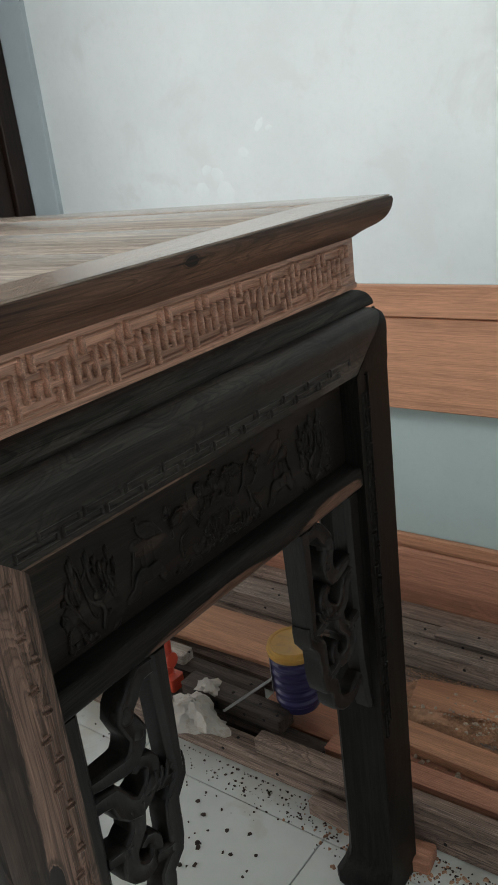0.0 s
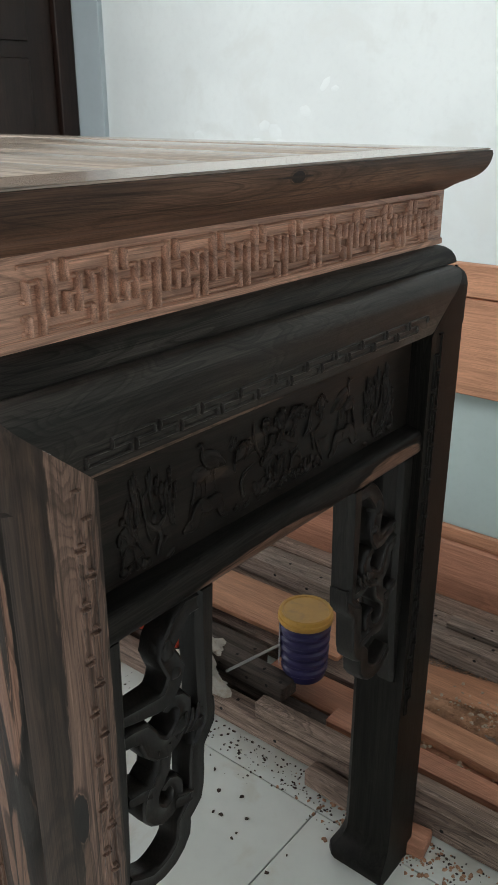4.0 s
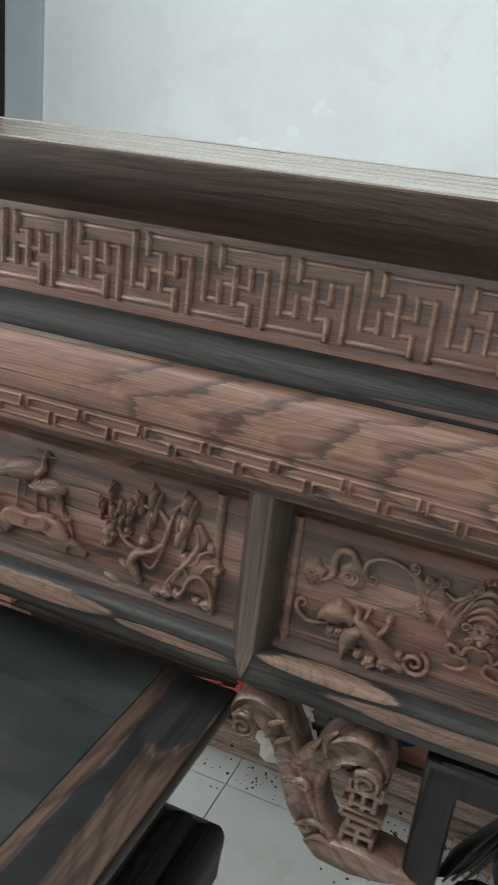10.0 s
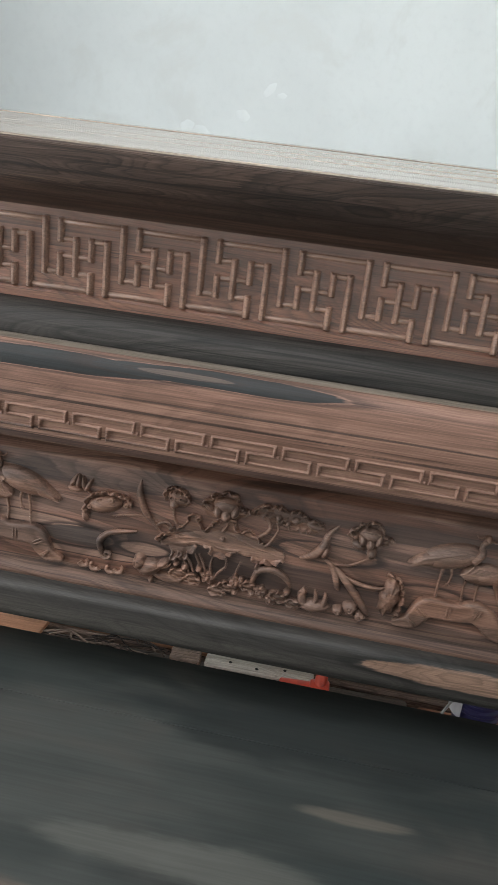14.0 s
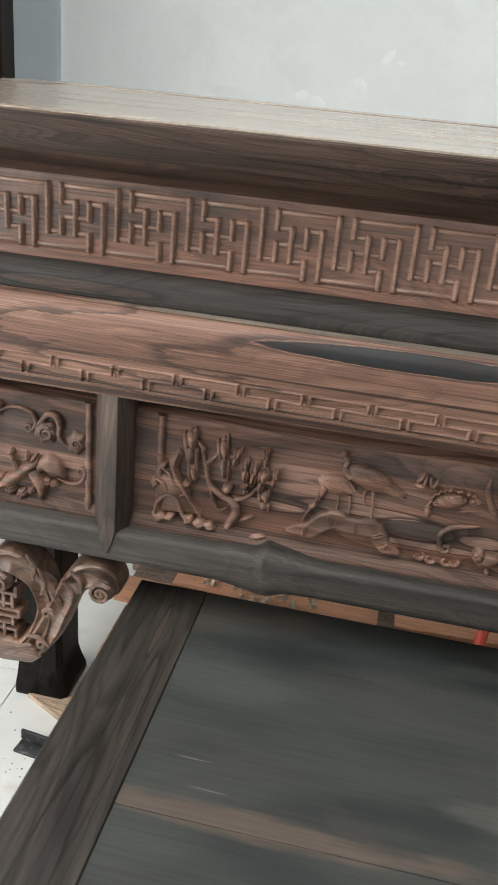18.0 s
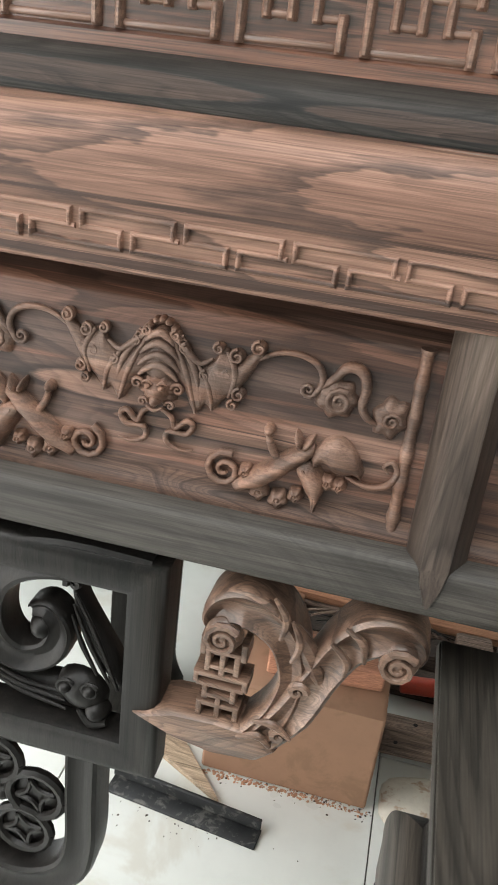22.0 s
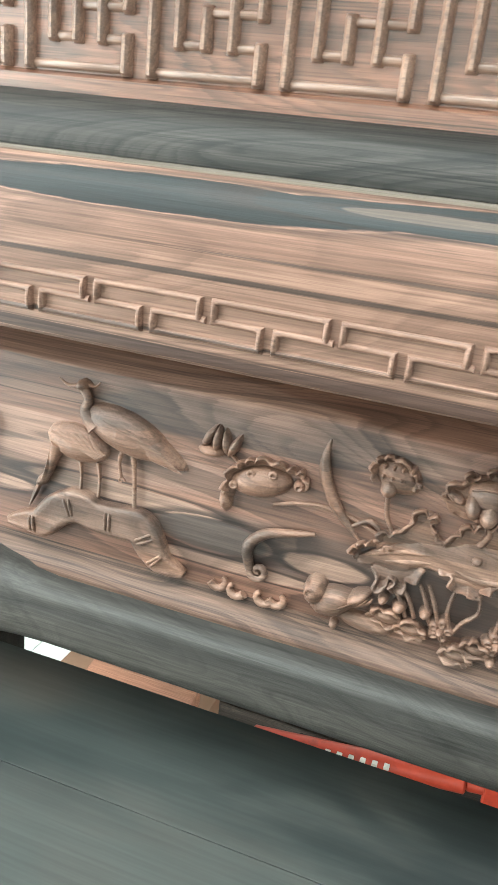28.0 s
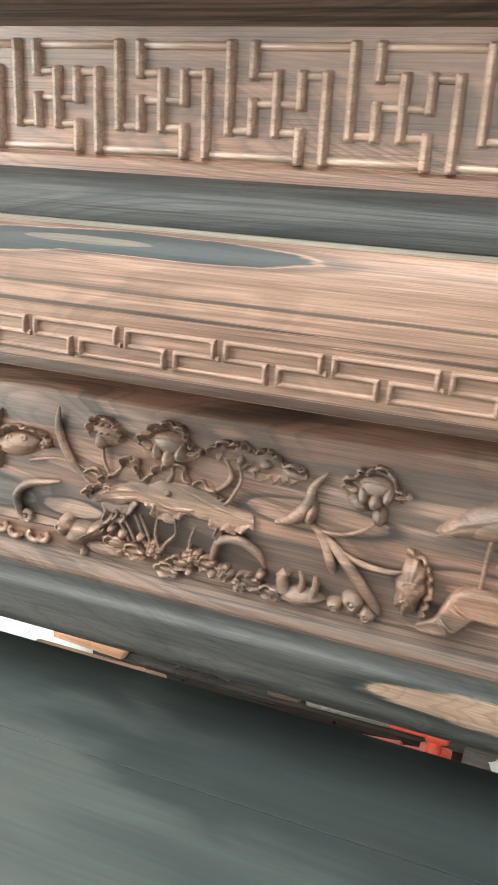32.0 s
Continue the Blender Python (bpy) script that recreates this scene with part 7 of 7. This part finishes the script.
timber("plank", (-1.52, 1.39, 0.061), (-0.96, 1.555, 0.079), m_board, "short raw orange board on the stack", 1.5)
timber("batten", (-1.29, 1.205, 0.051), (-0.98, 1.262, 0.095), m_dark, "dark short batten with nail holes", -1.0, 0, 4)
timber("plank", (-0.86, 1.21, 0.052), (0.35, 1.262, 0.078), m_red, "red-brown strip on the stack", 1.2)
timber("plank", (-0.85, 1.30, 0.041), (-0.40, 1.372, 0.070), m_board, "short orange offcut on the stack", -3.0)
timber("batten", (-0.95, 1.565, 0.051), (0.60, 1.615, 0.118), m_grey, "grey perforated batten on the stack", -0.8, 0, 9)
timber("batten", (-1.90, 1.60, 0.051), (-0.99, 1.655, 0.112), m_grey, "grey perforated batten on the stack", 0.8, 0, 7)
timber("plank", (-0.78, 1.46, 0.046), (-0.45, 1.565, 0.066), m_board, "square orange board end on the stack", 12.0)
timber("batten", (-0.80, 1.655, 0.071), (0.60, 1.70, 0.115), m_grey, "grey perforated batten on the stack", 0.5, 0, 9)
timber("plank", (-2.22, 1.275, 0.061), (-2.03, 1.375, 0.080), m_board, "short raw orange board on a batten", -4.0)
timber("batten", (-1.615, 1.290, 0.061), (-1.355, 1.335, 0.097), m_palebat, "pale perforated batten on the stack", 0.8, 0, 4)
timber("batten", (-1.70, 1.288, 0.061), (-1.628, 1.338, 0.096), m_brown, "short brown batten end on the stack", 3.0)
timber("plank", (-2.10, 1.385, 0.046), (-1.56, 1.50, 0.070), m_board, "raw orange board on the stack", -2.0)
timber("plank", (-0.66, 1.055, 0.0), (-0.55, 1.11, 0.032), m_red, "small red-brown block on the floor", 8.0)
timber("plank", (-0.83, 1.075, 0.0), (-0.70, 1.117, 0.040), m_brown, "small brown offcut on the floor", -3.0)

# the wooden carcass that stands against the wall
carcass = thing("wooden_carcass", (-0.1, 1.93, 0), "unfinished orange wooden frame standing before the wall", "furniture frame")
for a, b, mat in (((-1.30, 1.915, 0.873), (0.9, 1.945, 0.955), m_board), ((-1.30, 1.920, 0.617), (0.9, 1.940, 0.870), m_board), ((-0.635, 1.921, 0.16), (-0.15, 1.941, 0.615), m_board),
                  ((-1.90, 1.905, 0.0), (0.9, 1.925, 0.185), m_red), ((-1.90, 1.942, 0.0), (0.9, 1.962, 0.215), m_board), ((-1.30, 1.95, 0.0), (-1.24, 2.0, 0.955), m_board), ((0.84, 1.95, 0.0), (0.9, 2.0, 0.955), m_board)):
    c = [(p + q) / 2 for p, q in zip(a, b)]
    part("board", solid(a, b, 0.003), mat, carcass, at=c)
part("back_panel", solid((-1.24, 1.964, 0.0), (0.84, 1.974, 0.95), 0.002), m_dado, carcass, "pale grey-green back panel")

# the brown box beside the small table
single("wooden_block", solid((-2.125, 0.907, 0.0), (-1.835, 1.09, 0.205), 0.004), m_carton, "plain brown boxy block standing on the floor", "box", at=(-1.98, 1.0, 0))
single("offcut_block", solid((-2.045, 0.955, 0.206), (-1.85, 1.03, 0.246), 0.003, 6.0), m_red, "red-brown offcut lying on the boxy block", "offcut", at=(-1.95, 1.0, 0.206))
bag = thing("round_pad", (-1.745, 0.94, 0), "round off-white pad smeared with brown dust on the floor", "pad")
s = Shape(lambda u, v, h: (u, v, h))
s.dome(-1.745, 0.940, 0.072, 0.068, 0.022, 0, 0, 26, 0, 5, 0.05, 5)
part("pad", s, m_foam, bag)
timber("batten", (-1.825, 1.045, 0.0), (-1.63, 1.085, 0.068), m_brown, "short brown batten with nail holes beside the box", 2.0, 0, 3)

# offcut triangle and a black bar on the floor
s = Shape()
s.rings([[(-2.20, 0.985, z), (-2.075, 0.838, z), (-2.30, 0.96, z)] for z in (0.0, 0.012)])
single("plywood_offcut", s, m_ply, "pale triangular plywood offcut on the floor", "offcut", at=(-2.18, 0.92, 0))
bar = thing("black_bar", (-2.12, 0.812, 0), "black dusty angle bar lying on the floor", "bar")
part("flange", solid((-2.26, 0.788, 0.0), (-1.995, 0.826, 0.006), 0.001, -7.0), m_blackbar, bar)
part("web", solid((-2.26, 0.821, 0.006), (-1.995, 0.828, 0.028), 0.001, -7.0), m_blackbar, bar)

# red tool lying along the stack
clamp = thing("red_clamp", (-1.55, 1.225, 0), "long red-painted clamp with a white-marked body", "tool")


def rod(a, b, r0, r1, n=14):
    a, b = Vector(a), Vector(b)
    q = (b - a).to_track_quat("Z", "Y")
    s = Shape()
    L = (b - a).length
    s.rings([[tuple(a + q @ Vector((r * math.cos(w), r * math.sin(w), t))) for w in (2 * math.pi * i / n for i in range(n))] for t, r in ((0, r0 * 0.8), (0.003, r0), (L - 0.003, r1), (L, r1 * 0.8))])
    return s


part("body", rod((-1.80, 1.206, 0.034), (-1.40, 1.216, 0.076), 0.018, 0.021), m_redpaint, clamp)
for k in range(6):
    x = -1.655 + k * 0.022
    part("mark", solid((x, 1.1885, 0.0560 + 0.0023 * k), (x + 0.010, 1.1990, 0.0640 + 0.0023 * k), 0.0006), m_white, clamp, "worn white marking")
part("shank", rod((-1.40, 1.216, 0.076), (-1.318, 1.220, 0.084), 0.015, 0.015), m_redpaint, clamp)
part("post", rod((-1.345, 1.222, 0.052), (-1.335, 1.226, 0.235), 0.0155, 0.0130), m_redpaint, clamp, "upright red handle")
part("collar", rod((-1.362, 1.223, 0.134), (-1.318, 1.224, 0.138), 0.020, 0.020), m_redpaint, clamp)
part("crossbar", rod((-1.43, 1.23, 0.128), (-1.345, 1.223, 0.136), 0.012, 0.014), m_redpaint, clamp)
part("jaw", solid((-1.37, 1.200, 0.051), (-1.31, 1.245, 0.095), 0.004), m_redpaint, clamp)

# crumpled rags
def rag(place, size, seed, label):
    rnd = random.Random(seed)
    s = Shape()
    rows = []
    n = 26
    for i in range(9):
        q = math.pi / 2 * i / 8
        ring = []
        for j in range(n):
            w = 2 * math.pi * j / n
            k = 1 + 0.28 * math.sin(3 * w + seed + i * 0.5) + 0.17 * math.sin(7 * w + 2 * seed - i * 0.8) + rnd.uniform(-0.10, 0.10)
            r = (math.cos(q) if i < 8 else 0.03) * k
            z = size[2] * math.sin(q) * (1 + 0.30 * math.sin(5 * w + i + seed) * math.cos(q) + rnd.uniform(-0.08, 0.08))
            ring.append((place[0] + size[0] * r * math.cos(w), place[1] + size[1] * r * math.sin(w), place[2] + z))
        rows.append(ring)
    return single("rag", s.rings(rows), m_rag, label, "rag", at=tuple(place))


rag((-1.190, 1.145, 0.054), (0.078, 0.046, 0.066), 1.3, "crumpled white cloth lying on the timber")
rag((-1.205, 1.225, 0.094), (0.030, 0.026, 0.018), 3.1, "small crumpled white cloth on the timber")
# tangle of thin dark roots and branches on the timber
for k in range(18):
    a = (PILE.uniform(-2.03, -1.82), PILE.uniform(1.285, 1.335))
    s = Shape()
    s.tube([a, (a[0] + PILE.uniform(0.03, 0.08), a[1] + PILE.uniform(-0.02, 0.03)), (a[0] + PILE.uniform(0.08, 0.14), a[1] + PILE.uniform(-0.03, 0.02)), (a[0] + PILE.uniform(0.10, 0.20), a[1] + PILE.uniform(-0.02, 0.02))], (0.0012 + 0.0008 * (k % 3),), 1, 0.063 + 0.0014 * k, 6, 6, [0, 0.02 * PILE.random(), 0.012, 0.004 * PILE.random()])
    single("wire", s, (m_hole, m_dark, m_brown)[k % 3], "thin bent dark root lying on the timber", "wire", "wires on the timber", at=(a[0], a[1], 0.08))

# ribbed bucket with its yellow lid
bx, by, bz = -0.985, 1.295, 0.082
bucket = thing("plastic_bucket", (bx, by, bz), "dark blue ribbed plastic bucket with a mustard yellow lid", "bucket")


def turned(profile, n=28, at=(0, 0, 0)):
    s = Shape()
    return s.rings([[(at[0] + r * math.cos(w), at[1] + r * math.sin(w), at[2] + z) for w in (2 * math.pi * i / n for i in range(n))] for r, z in profile])


prof = [(0.046, 0.0), (0.049, 0.004)]
for k in range(5):
    z = 0.018 + 0.026 * k
    prof += [(0.0495 + 0.0012 * k, z), (0.0545 + 0.0012 * k, z + 0.005), (0.0545 + 0.0012 * k, z + 0.013), (0.0498 + 0.0012 * k, z + 0.018)]
prof += [(0.056, 0.150), (0.056, 0.158)]
part("body", turned(prof, at=(bx, by, bz)), m_bucket, bucket)
part("lid", turned([(0.061, 0.150), (0.0635, 0.153), (0.0635, 0.163), (0.061, 0.165), (0.061, 0.174), (0.058, 0.177), (0.053, 0.1765), (0.051, 0.1735), (0.001, 0.1730)], at=(bx, by, bz)), m_lid, bucket, "mustard yellow plastic lid")
s = Shape()
rows = [[(bx + 0.0605 * math.cos(radians(w)), by + 0.0605 * math.sin(radians(w)), bz + z) for w in range(175, 232, 6)] for z in (0.03, 0.135)]
s.rings(rows, False, False)
part("label", s, m_label, bucket, "pale paper label")
single("steel_rod", rod((-1.115, 1.165, 0.10), (-1.03, 1.285, 0.155), 0.0035, 0.0035, 8), m_steel, "thin grey steel rod leaning on the timber", "rod", at=(-1.07, 1.2, 0.1))

# loose chips, droppings of sawdust and shavings
def scatter(name, material, label, category, n, where, size, seed, curl=False):
    rnd = random.Random(seed)
    s = Shape()
    for k in range(n):
        x, y, z = where(rnd)
        r = rnd.uniform(*size)
        if curl:
            a, t = rnd.uniform(0, 6.28), rnd.uniform(0.6, 1.6)
            rows = []
            for i in range(9):
                q = t * 2 * math.pi * i / 8
                p = (x + r * math.cos(q) * math.cos(a), y + r * math.cos(q) * math.sin(a), z + r * (1 + math.sin(q)))
                rows.append([p, (p[0] - math.sin(a) * r * (0.8 + 0.1 * i), p[1] + math.cos(a) * r * (0.8 + 0.1 * i), p[2] + 0.1 * r * i)])
            s.rings(rows, False, False)
        else:
            e = [rnd.uniform(0.5, 1.5) * r for _ in range(6)]
            a = rnd.uniform(0, 3.14)
            pts = [(x + e[i] * math.cos(a + i * 1.05), y + e[i] * math.sin(a + i * 1.05)) for i in range(6)]
            s.rings([[(p, q, z) for p, q in pts], [(x + 0.85 * (p - x), y + 0.85 * (q - y), z + 0.6 * r) for p, q in pts], [(x + 0.3 * (p - x), y + 0.3 * (q - y), z + 0.95 * r) for p, q in pts]])
    return single(name, s, material, label, category, kind="stuff")


def on_floor(cx, cy, sx, sy):
    return lambda q: (q.gauss(cx, sx), min(1.11, q.gauss(cy, sy)), 0.0)


scatter("chips", m_stone, "dark wood chips strewn on the white floor", "wood chips", 22, on_floor(-1.0, 0.90, 0.07, 0.05), (0.002, 0.006), 1)
scatter("chips", m_stone, "small dark wood chips on the floor tiles", "wood chips", 14, on_floor(-1.33, 0.83, 0.06, 0.03), (0.002, 0.006), 2)
scatter("chips", m_stone, "fine dark crumbs on the floor by the timber", "wood chips", 520, on_floor(-0.80, 1.08, 0.28, 0.03), (0.0006, 0.0030), 3)
scatter("chips", m_stone, "fine crumbs on the floor by the box", "wood chips", 110, on_floor(-1.95, 0.905, 0.13, 0.012), (0.0006, 0.0022), 4)
scatter("chips", m_stone, "fine crumbs round the black bar", "wood chips", 70, on_floor(-2.13, 0.79, 0.08, 0.02), (0.0006, 0.002), 5)
scatter("chips", m_stone, "single dark chips on the floor tiles", "wood chips", 18, on_floor(-1.3, 0.75, 0.45, 0.16), (0.001, 0.004), 6)
scatter("sawdust", m_saw, "brown sawdust crumbs on the timber", "sawdust", 420, lambda q: (q.uniform(-0.85, 0.1), q.gauss(1.335, 0.025), 0.040 + q.uniform(0, 0.003)), (0.003, 0.008), 7)
scatter("sawdust", m_saw, "brown sawdust crumbs on the floor", "sawdust", 200, on_floor(-0.60, 1.07, 0.12, 0.03), (0.0015, 0.005), 8)
scatter("shavings", m_pale, "pale crumbs among the sawdust", "shavings", 60, lambda q: (q.uniform(-0.75, -0.3), q.gauss(1.32, 0.02), 0.044), (0.003, 0.009), 9)
scatter("shavings", m_pale, "curled pale shavings on the timber", "shavings", 26, lambda q: (q.uniform(-2.05, -1.70), q.gauss(1.41, 0.03), 0.070), (0.006, 0.012), 10, True)
scatter("sawdust", m_saw, "brown sawdust heaped over the stacked planks", "sawdust", 5200, lambda q: (q.gauss(-0.60, 0.10), q.choice((1.415, 1.45, 1.515, 1.54)) + q.gauss(0, 0.016), 0.0555 + q.uniform(0, 0.008)), (0.0006, 0.0026), 11)
scatter("sawdust", m_saw, "brown sawdust over the red-brown plank", "sawdust", 500, lambda q: (q.uniform(-0.75, 0.05), q.gauss(1.345, 0.016), 0.041 + q.uniform(0, 0.004)), (0.001, 0.0045), 12)
scatter("shavings", m_pale, "pale chips among the sawdust heap", "shavings", 70, lambda q: (q.gauss(-0.60, 0.08), q.gauss(1.445, 0.022), 0.063 + q.uniform(0, 0.003)), (0.001, 0.0042), 13)
scatter("sawdust", m_saw, "red-brown dust along the foot of the boxy block", "sawdust", 260, lambda q: (q.uniform(-2.13, -1.83), q.gauss(0.900, 0.004), 0.0), (0.0008, 0.0030), 14)
s = Shape()
HEAP = random.Random(31)
rows = []
for i in range(41):
    x = -0.86 + 1.0 * i / 40
    ring = [(x, 1.372, 0.034)]
    for j in range(13):
        y = 1.372 + 0.190 * j / 12
        lump = 0.010 * math.sin(9.0 * x + 2.0 * math.sin(23.0 * y)) * math.sin(31.0 * y + 6.0 * x) + HEAP.uniform(-0.003, 0.003)
        fall = min(1.0, i / 5, (40 - i) / 5, j / 2, (12 - j) / 2)
        ring.append((x, y, 0.036 + max(0.0, 0.020 + lump) * fall))
    ring.append((x, 1.562, 0.034))
    rows.append(ring)
single("sawdust", s.rings(rows), m_saw, "low heap of brown sawdust spread over the planks", "sawdust", kind="stuff")
scatter("shavings", m_pale, "pale flakes lying on the sawdust heap", "shavings", 130, lambda q: (q.gauss(-0.45, 0.16), q.uniform(1.40, 1.54), 0.058 + q.uniform(0, 0.006)), (0.002, 0.007), 15)
